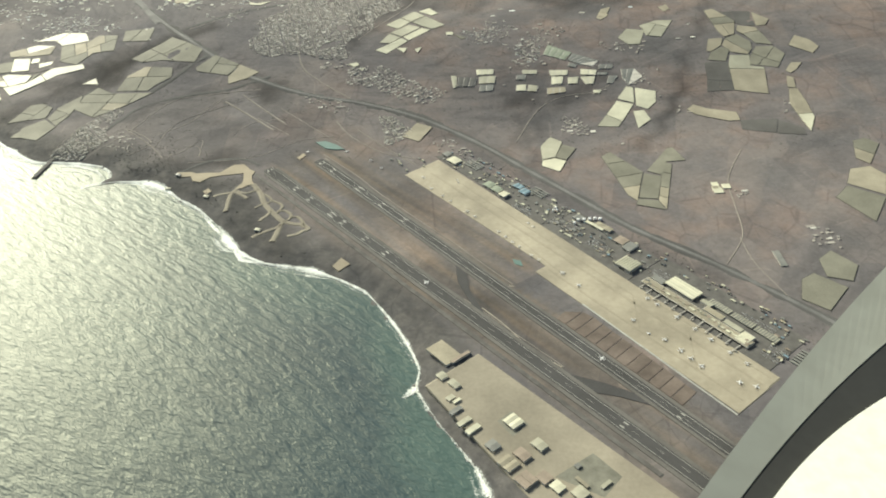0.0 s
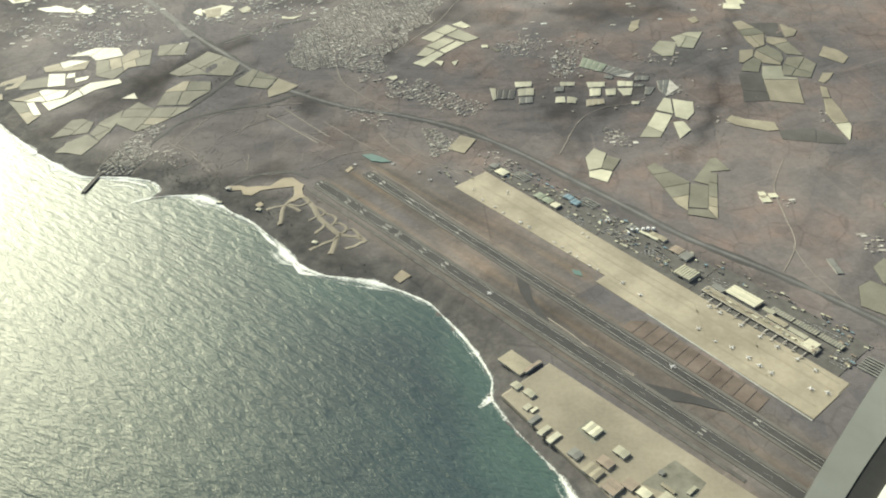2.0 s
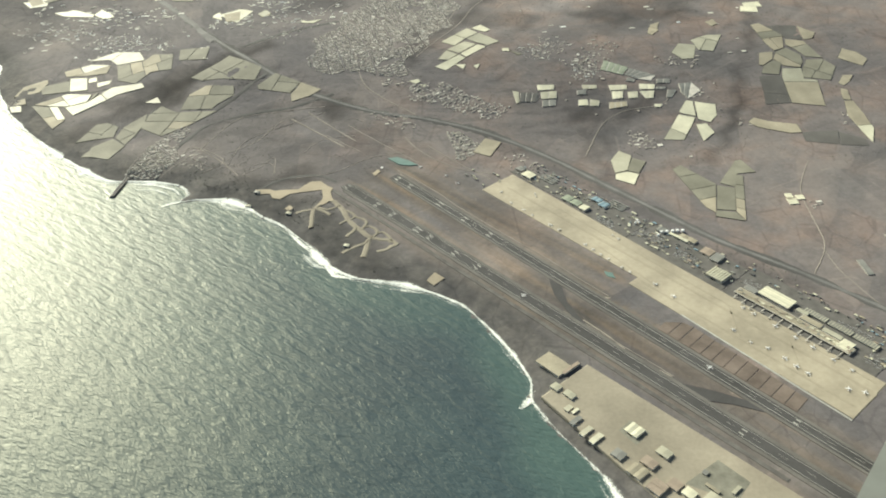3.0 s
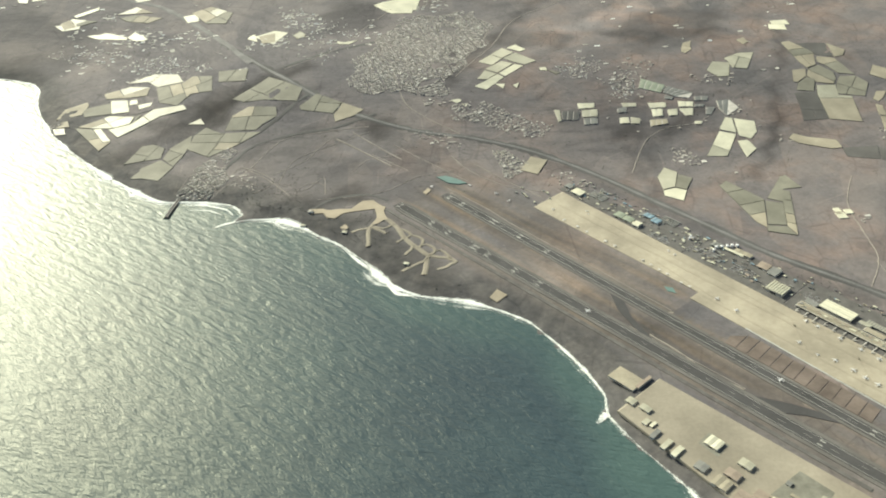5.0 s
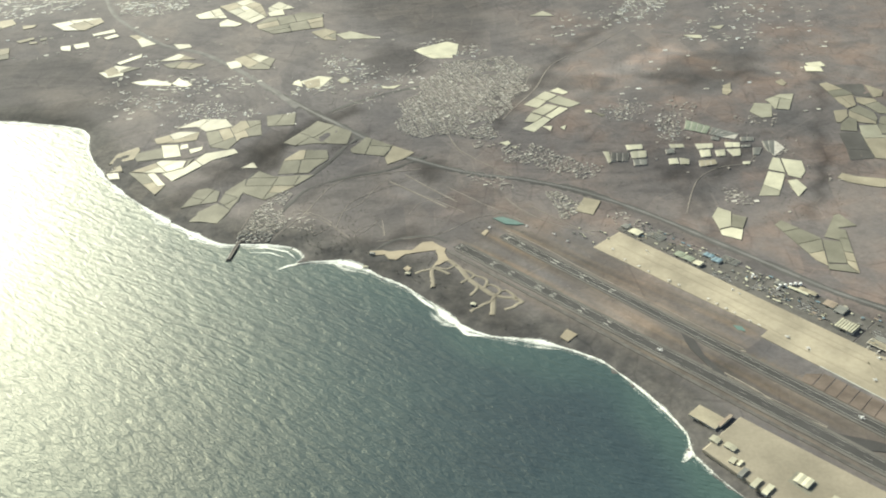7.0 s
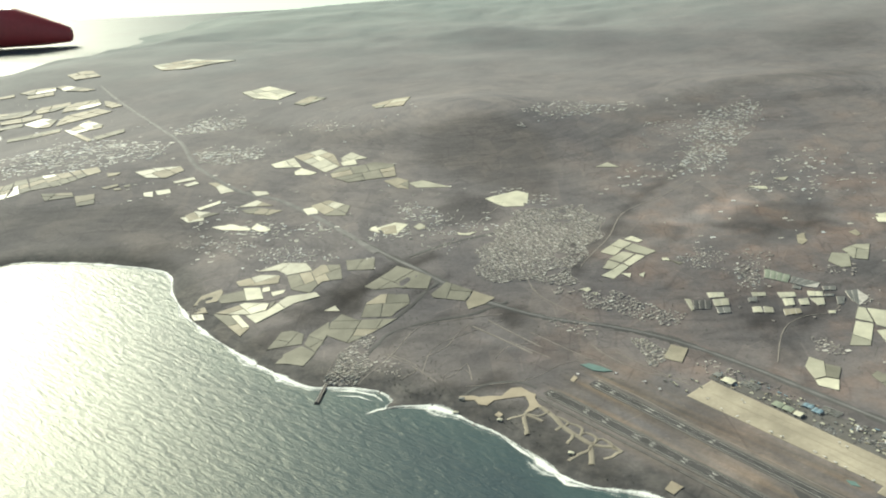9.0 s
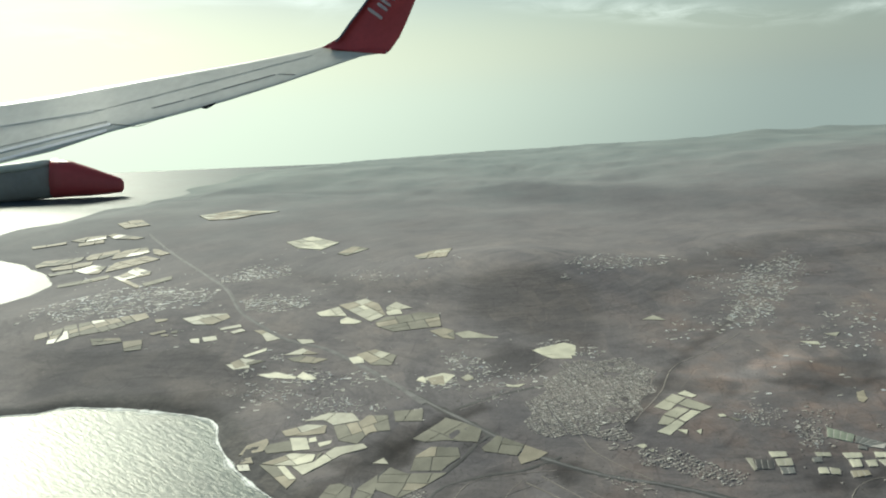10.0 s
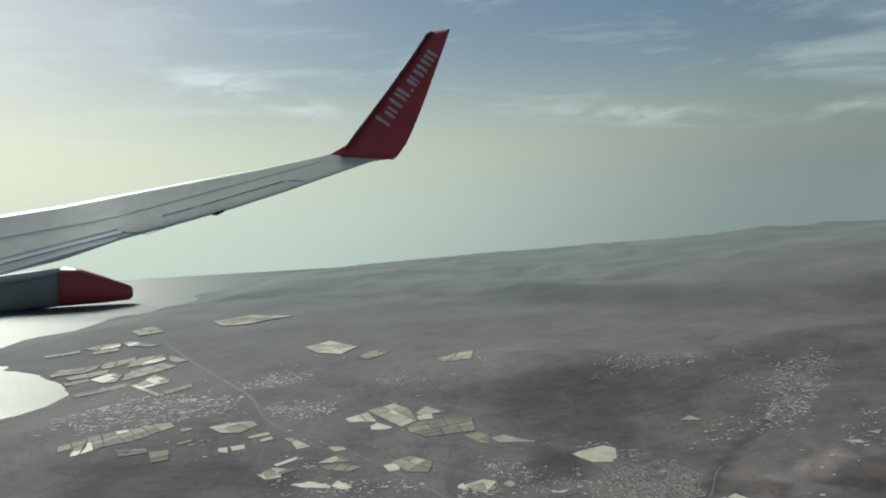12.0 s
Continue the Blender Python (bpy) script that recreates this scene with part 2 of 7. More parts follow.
    far_haze = ramp_of(nt, noise_of(nt, 0.006, 6, 0.6), [(0.35, (0.190, 0.222, 0.218)), (0.68, (0.235, 0.262, 0.252))])
    col = blend(nt, "MIX", ua.outputs["Fac"], col, far_haze)
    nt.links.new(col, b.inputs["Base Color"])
    b.inputs["Roughness"].default_value, b.inputs["Specular IOR Level"].default_value = 0.95, 0.1
    bump(nt, b, noise_of(nt, 0.35, 8, 0.65), 0.3, 0.8)
    return m


def sea_water():
    """Ocean: deep teal body, wind sea in two sizes, long swell."""
    m, nt, b = nodes_of("sea water")
    col = ramp_of(nt, noise_of(nt, 0.012, 3), [(0.35, (0.033, 0.052, 0.068)), (0.65, (0.040, 0.066, 0.079))])
    shoal = nt.nodes.new("ShaderNodeAttribute")
    shoal.attribute_name = "shoal"
    col = blend(nt, "MIX", shoal.outputs["Fac"], col, (0.062, 0.104, 0.102))
    nt.links.new(col, b.inputs["Base Color"])
    b.inputs["Roughness"].default_value = 0.33
    b.inputs["Specular IOR Level"].default_value = 0.5
    b.inputs["IOR"].default_value = 1.333
    b.inputs["Specular Tint"].default_value = (1.0, 1.0, 0.62, 1)
    co = nt.nodes.new("ShaderNodeTexCoord")
    heights = []
    for turn, along, across, gain in ((-38, 9.0, 2.6, 1.5), (-22, 3.6, 1.15, 0.75), (-55, 1.3, 0.55, 0.34), (-30, 30.0, 11.0, 1.0)):
        mp = nt.nodes.new("ShaderNodeMapping")
        mp.vector_type = "TEXTURE"
        mp.inputs["Rotation"].default_value = (0, 0, radians(turn))
        mp.inputs["Scale"].default_value = (along, across, 1)
        n = nt.nodes.new("ShaderNodeTexNoise")
        n.inputs["Scale"].default_value, n.inputs["Detail"].default_value, n.inputs["Roughness"].default_value, n.inputs["Distortion"].default_value = 1.0, 3, 0.55, 0.4
        nt.links.new(co.outputs["Object"], mp.inputs["Vector"])
        nt.links.new(mp.outputs[0], n.inputs["Vector"])
        mul = nt.nodes.new("ShaderNodeMath")
        mul.operation = "MULTIPLY"
        mul.inputs[1].default_value = gain
        nt.links.new(n.outputs["Fac"], mul.inputs[0])
        heights.append(mul.outputs[0])
    total = heights[0]
    for hgt in heights[1:]:
        add = nt.nodes.new("ShaderNodeMath")
        nt.links.new(total, add.inputs[0])
        nt.links.new(hgt, add.inputs[1])
        total = add.outputs[0]
    bump(nt, b, total, 0.7, 0.5)
    # waves flatten and roughness grows with y, set for the far sea's brightness in view
    split = nt.nodes.new("ShaderNodeSeparateXYZ")
    nt.links.new(co.outputs["Object"], split.inputs[0])
    calm = nt.nodes.new("ShaderNodeMapRange")
    calm.inputs["From Min"].default_value, calm.inputs["From Max"].default_value = 500, 1100
    calm.inputs["To Min"].default_value, calm.inputs["To Max"].default_value = 0.66, 0.36
    nt.links.new(split.outputs[1], calm.inputs["Value"])
    dull = nt.nodes.new("ShaderNodeMapRange")
    dull.inputs["From Min"].default_value, dull.inputs["From Max"].default_value = 400, 800
    dull.inputs["To Min"].default_value, dull.inputs["To Max"].default_value = 0.455, 0.58
    nt.links.new(split.outputs[1], dull.inputs["Value"])
    nt.links.new(dull.outputs["Result"], b.inputs["Roughness"])
    nt.links.new(calm.outputs["Result"], [n for n in nt.nodes if n.bl_idname == "ShaderNodeBump"][0].inputs["Strength"])
    return m


def lace(name, c, scale, low, high):
    """White water: opaque froth that breaks up into lace."""
    m, nt, b = nodes_of(name)
    b.inputs["Base Color"].default_value, b.inputs["Roughness"].default_value = (*c, 1), 0.9
    at = nt.nodes.new("ShaderNodeAttribute")
    at.attribute_name = "thick"
    add = nt.nodes.new("ShaderNodeMath")
    nt.links.new(noise_of(nt, scale, 6, 0.65), add.inputs[0])
    nt.links.new(at.outputs["Fac"], add.inputs[1])
    nt.links.new(ramp_of(nt, add.outputs[0], [(low, (0, 0, 0)), (high, (1, 1, 1))]), b.inputs["Alpha"])
    return m


SOIL, SEA = soil(), sea_water()
FROTH = lace("surf froth", (0.84, 0.86, 0.81), 2.1, 0.5, 0.82)
ASPHALT = plain("worn asphalt", (0.070, 0.068, 0.069), 0.9, coarse=0.05, fine=1.5)
TARMAC = plain("grey tarmac", (0.122, 0.116, 0.110), 0.9, coarse=0.25, fine=1.2)
CONCRETE = plain("sunlit apron concrete", (0.36, 0.32, 0.248), 0.85, coarse=0.06, fine=0.7, spread=0.24)
OLD_CONCRETE = plain("worn dusty concrete", (0.30, 0.268, 0.212), 0.88, coarse=0.05, fine=0.9, spread=0.22)
SAND = plain("pale compacted sand", (0.36, 0.31, 0.235), 0.95, coarse=0.1, fine=1.2, spread=0.15)
PAINT = plain("runway paint", (0.43, 0.425, 0.39), 0.7, spread=0.15)
GULLY = plain("dark gully scrub", (0.092, 0.09, 0.089), 0.95, coarse=0.05, fine=0.9, spread=0.22)
VERGE = plain("dusty road", (0.25, 0.225, 0.20), 0.95, coarse=0.1, fine=1.0)
WORN_TRACK = plain("worn sandy taxiway", (0.265, 0.238, 0.19), 0.95, coarse=0.1, fine=1.2, spread=0.2)
PALE_ROAD = plain("pale concrete road", (0.36, 0.325, 0.27), 0.95, coarse=0.1, fine=1.0)
PLOUGH = plain("ploughed red soil", (0.190, 0.156, 0.137), 0.95, coarse=0.12, fine=0.9, spread=0.3, per_piece=0.25, spec=0.1)
ROAD = plain("motorway asphalt", (0.165, 0.162, 0.16), 0.9, coarse=0.1, fine=1.0)
TINTS = {
    "white": plain("white shade net", (0.65, 0.63, 0.50), 0.62, coarse=0.12, fine=1.6, spread=0.16, per_piece=0.36, spec=0.18),
    "pale": plain("pale shade net", (0.45, 0.435, 0.35), 0.6, coarse=0.12, fine=1.6, spread=0.15, per_piece=0.4, spec=0.2),
    "olive": plain("olive shade net", (0.236, 0.228, 0.187), 0.8, coarse=0.1, fine=1.6, spread=0.18, per_piece=0.35, spec=0.2),
    "beige": plain("dusty beige net", (0.365, 0.330, 0.258), 0.8, coarse=0.1, fine=1.5, spread=0.18, per_piece=0.35, spec=0.2),
    "dark": plain("black shade net", (0.105, 0.10, 0.095), 0.8, coarse=0.1, fine=1.5, spread=0.2),
    "grey": plain("grey sheet roof", (0.24, 0.24, 0.225), 0.5, coarse=0.3, fine=2.0, spread=0.15, per_piece=0.3),
    "blue": plain("blue sheet roof", (0.21, 0.30, 0.355), 0.6, coarse=0.3, fine=2.0, spread=0.15),
    "red": plain("red-brown roof", (0.31, 0.255, 0.205), 0.7, coarse=0.3, fine=2.0, spread=0.15),
    "green": plain("grey-green roof", (0.28, 0.31, 0.24), 0.6, coarse=0.3, fine=2.0, spread=0.15),
    "black": plain("dark shed roof", (0.10, 0.098, 0.094), 0.6, coarse=0.3, fine=2.0, spread=0.15),
}
WALL = plain("rendered wall", (0.60, 0.57, 0.52), 0.9, spread=0.2, per_piece=0.3)
ROOF = plain("flat roof", (0.44, 0.42, 0.38), 0.9, spread=0.25, per_piece=0.65)
PLANE_WHITE = plain("white aircraft paint", (0.80, 0.80, 0.80), 0.3, spread=0.04, spec=0.5)
PLANE_GREY = plain("grey aircraft metal", (0.38, 0.39, 0.41), 0.4, 0.3, spread=0.06)
PLANE_TAIL = plain("coloured tail paint", (0.20, 0.10, 0.16), 0.4, per_piece=0.5)
GLASS = plain("dark window glass", (0.03, 0.035, 0.04), 0.15, spread=0.1, spec=0.6)
POOL = plain("turquoise pond", (0.14, 0.215, 0.195), 0.4, spread=0.1)


# ---- the lie of the land ----
COAST_NEAR = [(48, 60), (30, 122), (23, 142), (12, 159), (6, 171), (7, 179), (3, 190), (-2, 200), (-12, 216), (-20, 222), (-32, 229), (-49, 233), (-57, 238), (-64, 246), (-69, 255), (-82, 270), (-90, 276), (-99, 285), (-107, 290), (-120, 291), (-127, 289), (-123, 296), (-129, 303), (-139, 306), (-152, 308)]
COAST_MID = [(-160, 308), (-168, 313), (-188, 330), (-203, 345), (-219, 362), (-236, 383), (-248, 403), (-256, 418), (-263, 440), (-270, 450), (-286, 458), (-324, 469), (-362, 475), (-374, 474), (-384, 466), (-420, 462), (-520, 520), (-600, 640)]
COAST_FAR = [(-590, 735), (-577, 749), (-562, 783), (-562, 829), (-602, 889), (-632, 915), (-655, 943), (-740, 1000), (-840, 1130), (-826, 1179), (-791, 1277), (-760, 1413), (-705, 1534), (-684, 1581), (-715, 1705), (-667, 1783), (-682, 1897), (-650, 2003), (-420, 2190), (-100, 2330), (600, 2440), (2600, 2480)]
COAST = np.array([(70, -2600), (66, -300)] + COAST_NEAR + COAST_MID + COAST_FAR + [(3600, 2500), (3600, -2600)], float)

def inland(x, y):
    """Signed distance from the shore: positive on land."""
    x, y = np.asarray(x, float), np.asarray(y, float)
    best, inside = np.full(x.shape, 1e18), np.zeros(x.shape, bool)
    for (ax, ay), (bx, by) in zip(COAST, np.roll(COAST, -1, 0)):
        dx, dy = bx - ax, by - ay
        k = np.clip(((x - ax) * dx + (y - ay) * dy) / (dx * dx + dy * dy), 0, 1)
        best = np.minimum(best, (x - ax - k * dx) ** 2 + (y - ay - k * dy) ** 2)
        if dy:
            inside ^= ((ay > y) != (by > y)) & (x < dx * (y - ay) / dy + ax)
    return np.sqrt(best) * np.where(inside, 1, -1)

def ease(a, b, v):
    k = np.clip((np.asarray(v, float) - a) / (b - a), 0, 1)
    return k * k * (3 - 2 * k)

def height(x, y):
    """Height of the land over the sea."""
    x, y = np.asarray(x, float), np.asarray(y, float)
    d = inland(x, y)
    s = y - 0.12 * x
    h = 2.2 + 13 * ease(302, 420, s) * ease(15, 150, d) + 4 * ease(430, 700, s) * ease(60, 300, d)
    h = h - 4 * ease(60, 200, x) * ease(330, 420, y) * (1 - ease(480, 620, y))
    h = h + ease(20, 220, d) * ease(950, 2250, y) * np.interp(x, [-700, 0, 300, 640, 870, 1600], [-15, -12, -1, 11, 15, 26])
    h = h + 24 * np.exp(-(((x + 85) / 110) ** 2) - ((y - 690) / 120) ** 2)
    h = h + 26 * np.exp(-(((x - 600) / 330) ** 2) - ((y - 1400) / 320) ** 2)
    h = h + 14 * np.exp(-(((x - 190) / 120) ** 2) - ((y - 780) / 120) ** 2)
    h = h + 11 * np.exp(-(((x - 800) / 55) ** 2) - ((y - 2280) / 70) ** 2) + 6 * np.exp(-(((x - 602) / 45) ** 2) - ((y - 2280) / 70) ** 2) + 7 * np.exp(-(((x - 980) / 60) ** 2) - ((y - 2280) / 70) ** 2)
    rough = ease(315, 480, s) * ease(10, 120, d)
    swell, a, px, py = 0, 1.0, x / 150, y / 150
    for k in range(5):
        swell = swell + a * np.sin(px + 1.7 * np.sin(py * 0.7 + k)) * np.sin(py + 1.3 * np.sin(px * 0.8 + 2 * k))
        px, py, a = 1.7 * px - 1.1 * py + 3, 1.1 * px + 1.7 * py + 1, a * 0.52
    h = h + rough * swell * (0.9 + 5 * ease(700, 1600, y))
    return np.where(d > 0, h * ease(-1.5, 9, d), np.maximum(-3, 0.3 * d) + 0.3 * ease(-2, 0, d))


def rest(x, y):
    return max(0.05, float(height(x, y)))


def mesh_of(name, verts, faces, material, parent=None, label=""):
    """One mesh object from vertices and faces, made by the builders below."""
    me = bpy.data.meshes.new(name)
    me.from_pydata([tuple(v) for v in verts], [], [tuple(f) for f in faces])
    me.materials.append(material)
    me.update()
    ob = new(name, me)
    if parent:
        ob.parent = parent
    if label:
        ob["label"] = label
    return ob


def part(name, bm, material, parent=None, label="", smooth=False):
    me = bpy.data.meshes.new(name)
    bmesh.ops.recalc_face_normals(bm, faces=bm.faces)
    bm.to_mesh(me)
    bm.free()
    me.materials.append(material)
    if smooth:
        me.polygons.foreach_set("use_smooth", [True] * len(me.polygons))
    ob = new(name, me)
    if parent:
        ob.parent = parent
    if label:
        ob["label"] = label
    return ob


def thing(name, m, label, category, group="", kind=""):
    ob = new(name)
    ob.empty_display_size = 0.5
    ob.matrix_world = m
    return tagged(ob, label, category, group, kind)


def spaced(spans):
    out = []
    for a, b, step in spans:
        out += list(np.arange(a, b, step))
    return np.array(out)


PLOTS = []


def plot(corners, tone):
    """A plot where the ground's colour is made darker or paler."""
    PLOTS.append((corners, tone))


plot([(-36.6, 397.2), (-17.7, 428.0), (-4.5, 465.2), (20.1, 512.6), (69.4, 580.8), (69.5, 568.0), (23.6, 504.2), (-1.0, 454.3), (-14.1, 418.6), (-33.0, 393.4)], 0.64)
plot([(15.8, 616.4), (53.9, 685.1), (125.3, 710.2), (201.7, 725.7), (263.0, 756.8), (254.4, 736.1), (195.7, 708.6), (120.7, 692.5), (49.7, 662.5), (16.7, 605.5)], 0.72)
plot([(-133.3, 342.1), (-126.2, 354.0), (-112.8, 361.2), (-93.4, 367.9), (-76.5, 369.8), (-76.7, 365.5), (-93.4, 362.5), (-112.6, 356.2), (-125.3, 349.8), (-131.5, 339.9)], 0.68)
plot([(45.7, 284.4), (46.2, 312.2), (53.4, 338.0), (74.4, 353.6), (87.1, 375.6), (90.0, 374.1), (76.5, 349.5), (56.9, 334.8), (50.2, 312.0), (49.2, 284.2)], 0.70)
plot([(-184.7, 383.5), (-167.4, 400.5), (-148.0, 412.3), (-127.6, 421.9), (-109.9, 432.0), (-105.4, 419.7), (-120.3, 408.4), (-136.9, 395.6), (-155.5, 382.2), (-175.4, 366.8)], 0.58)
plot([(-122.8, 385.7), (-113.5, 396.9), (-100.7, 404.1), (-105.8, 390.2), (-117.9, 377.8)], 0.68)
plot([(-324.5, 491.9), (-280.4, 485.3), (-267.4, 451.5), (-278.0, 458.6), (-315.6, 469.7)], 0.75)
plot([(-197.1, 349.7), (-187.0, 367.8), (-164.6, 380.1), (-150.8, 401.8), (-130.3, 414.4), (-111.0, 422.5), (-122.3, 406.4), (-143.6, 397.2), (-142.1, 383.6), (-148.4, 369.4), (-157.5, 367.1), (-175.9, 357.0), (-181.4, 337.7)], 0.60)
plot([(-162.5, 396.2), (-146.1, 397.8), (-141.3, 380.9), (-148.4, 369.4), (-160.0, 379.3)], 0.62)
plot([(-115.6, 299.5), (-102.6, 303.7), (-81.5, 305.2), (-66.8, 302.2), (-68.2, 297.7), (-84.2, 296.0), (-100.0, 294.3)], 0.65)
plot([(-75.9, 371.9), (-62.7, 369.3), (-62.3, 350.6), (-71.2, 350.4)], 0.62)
plot([(-87.0, 363.6), (-80.5, 365.1), (-71.2, 357.3), (-75.4, 350.8), (-83.8, 353.7)], 1.35)
plot([(-87.3, 344.5), (-79.9, 346.4), (-76.0, 338.9), (-83.1, 336.0)], 1.40)
plot([(-72.1, 331.4), (-62.3, 333.2), (-58.3, 323.3), (-66.6, 321.4)], 1.30)
plot([(-88.0, 312.7), (-76.3, 314.6), (-70.6, 297.8), (-83.7, 293.7)], 0.68)
plot([(-40.6, 430.4), (-18.2, 455.7), (-11.4, 442.2), (-32.2, 401.1), (-36.8, 388.4)], 0.62)
plot([(37.5, 352.0), (55.1, 351.7), (54.1, 339.9), (37.7, 341.5)], 0.66)
plot([(61.3, 352.1), (79.4, 354.3), (76.4, 340.8), (62.5, 338.8)], 0.75)
plot([(105.8, 332.6), (116.7, 357.1), (123.2, 383.3), (136.8, 410.8), (150.2, 455.5), (155.7, 455.7), (141.7, 409.9), (127.9, 382.5), (121.0, 355.7), (109.5, 331.6)], 0.60)
plot([(88.9, 305.4), (102.0, 325.2), (120.4, 358.1), (124.1, 356.2), (105.1, 321.3), (91.9, 302.9)], 0.62)
plot([(40.6, 307.9), (43.5, 333.1), (51.0, 344.3), (74.0, 358.8), (90.2, 365.8), (90.1, 361.2), (74.8, 354.3), (53.1, 339.9), (47.5, 331.2), (44.3, 307.3)], 0.66)
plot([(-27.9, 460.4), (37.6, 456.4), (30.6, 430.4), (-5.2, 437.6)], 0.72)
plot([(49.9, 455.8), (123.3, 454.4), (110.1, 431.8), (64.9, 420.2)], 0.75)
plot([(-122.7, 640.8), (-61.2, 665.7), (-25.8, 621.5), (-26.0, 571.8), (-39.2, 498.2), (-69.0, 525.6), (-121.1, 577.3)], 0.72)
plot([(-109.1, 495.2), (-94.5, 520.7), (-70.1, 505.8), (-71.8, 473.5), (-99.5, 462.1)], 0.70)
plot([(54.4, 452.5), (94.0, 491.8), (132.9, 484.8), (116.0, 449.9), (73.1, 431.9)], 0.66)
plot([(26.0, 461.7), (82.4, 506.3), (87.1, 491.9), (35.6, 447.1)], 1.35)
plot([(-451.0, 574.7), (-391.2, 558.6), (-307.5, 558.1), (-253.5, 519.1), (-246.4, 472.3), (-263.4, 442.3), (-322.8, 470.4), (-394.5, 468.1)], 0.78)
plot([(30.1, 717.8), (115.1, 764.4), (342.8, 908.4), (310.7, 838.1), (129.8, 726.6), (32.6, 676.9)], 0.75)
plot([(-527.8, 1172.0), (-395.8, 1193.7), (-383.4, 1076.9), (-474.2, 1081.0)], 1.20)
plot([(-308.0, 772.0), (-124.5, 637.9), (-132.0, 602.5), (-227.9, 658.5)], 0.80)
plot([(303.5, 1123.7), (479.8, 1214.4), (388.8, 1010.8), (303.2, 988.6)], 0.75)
plot([(63.0, 251.3), (80.5, 239.7), (105.0, 218.8), (98.3, 210.1), (76.8, 233.0), (60.3, 247.8)], 0.70)
plot([(7.0, 328.1), (25.9, 318.0), (48.1, 288.6), (69.1, 260.4), (65.8, 254.9), (42.7, 282.4), (20.3, 308.9), (4.2, 321.4)], 0.75)
plot([(-97.4, 287.5), (-90.4, 287.8), (-79.3, 289.8), (-69.0, 290.1), (-67.5, 283.0), (-73.3, 279.9), (-76.7, 272.4), (-83.6, 272.9), (-91.4, 279.5)], 0.75)
plot([(-68.3, 275.9), (-60.6, 276.3), (-56.5, 269.1), (-53.5, 261.1), (-44.5, 254.9), (-37.9, 249.1), (-33.4, 241.8), (-43.1, 236.0), (-60.3, 244.8), (-71.0, 263.0)], 0.72)
plot([(-28.4, 271.6), (0.8, 238.4), (-3.4, 233.5), (-32.5, 265.8)], 1.25)
plot([(1.6, 258.2), (27.5, 228.7), (24.3, 225.7), (-0.7, 252.7)], 1.20)
plot([(8.2, 229.6), (26.5, 204.5), (44.0, 182.6), (39.8, 177.9), (20.6, 200.5), (4.0, 223.4)], 0.72)
plot([(-130.6, 341.9), (-105.7, 356.8), (-68.1, 369.2), (-41.5, 341.7), (-17.8, 313.4), (-57.0, 295.4), (-99.9, 299.9), (-127.7, 308.1)], 0.84)
plot([(39.1, 348.3), (51.0, 349.5), (49.4, 340.5), (38.2, 340.7)], 0.66)
plot([(9.7, 366.2), (93.9, 369.8), (87.9, 348.3), (50.9, 347.7), (12.0, 352.3)], 0.86)
plot([(-84.6, 365.9), (-68.2, 370.6), (-67.9, 353.4), (-81.3, 355.0)], 0.8)
plot([(-92.4, 359.9), (-81.7, 363.1), (-62.3, 334.5), (-69.9, 330.5), (-83.5, 344.2)], 1.18)
plot([(22.3, 207.5), (59.3, 165.4), (70.1, 158.9), (49.9, 186.3), (26.6, 216.4)], 0.82)
plot([(-68.4, 287.7), (11.0, 192.4), (19.2, 192.9), (-65.0, 290.6)], 0.88)
plot([(-12.4, 277.8), (33.8, 222.6), (38.3, 226.5), (-4.1, 285.0)], 0.84)
plot([(74.2, 146.6), (116.5, 95.9), (120.3, 99.1), (80.6, 146.8)], 0.86)


gx = spaced([(-4300, -1500, 200), (-1500, -700, 50), (-700, -420, 14), (-420, -150, 5), (-150, 130, 2.5), (130, 300, 5), (300, 800, 20), (800, 3701, 100)])
gy = spaced([(-2600, -200, 200), (-200, 100, 20), (100, 330, 2.5), (330, 640, 4), (640, 1000, 8), (1000, 2400, 20), (2400, 2700, 50)])
GX, GY = np.meshgrid(gx, gy)
JX = 0.5 * np.sin(GX * 0.61 + 1.7 * np.sin(GY * 0.43)) + 0.4 * np.sin(GY * 1.13 + GX * 0.37)
JY = 0.5 * np.sin(GY * 0.57 + 1.9 * np.sin(GX * 0.39)) + 0.4 * np.sin(GX * 1.21 - GY * 0.33)
GZ = height(GX + JX * (np.abs(GX + 60) < 300), GY + JY * (np.abs(GX + 60) < 300))
ripple = np.sin(GX * 0.9 + 2 * np.sin(GY * 0.31)) * np.sin(GY * 0.8 - 1.5 * np.sin(GX * 0.27))
SHORE = inland(GX, GY)
GZ = GZ + 0.18 * ripple * ease(0.5, 3, SHORE) * (1 - ease(6, 14, SHORE))
nx, ny = len(gx), len(gy)
idx = np.arange(nx * ny).reshape(ny, nx)
quads = np.stack([idx[:-1, :-1], idx[:-1, 1:], idx[1:, 1:], idx[1:, :-1]], -1).reshape(-1, 4)
land = (SHORE.ravel()[quads] > -30).any(1)
ground_mesh = bpy.data.meshes.new("ground")
ground_mesh.from_pydata(np.stack([GX, GY, GZ], -1).reshape(-1, 3).tolist(), [], quads[land].tolist())
ground_mesh.materials.append(SOIL)
ground_mesh.polygons.foreach_set("use_smooth", [True] * len(ground_mesh.polygons))
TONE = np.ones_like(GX)
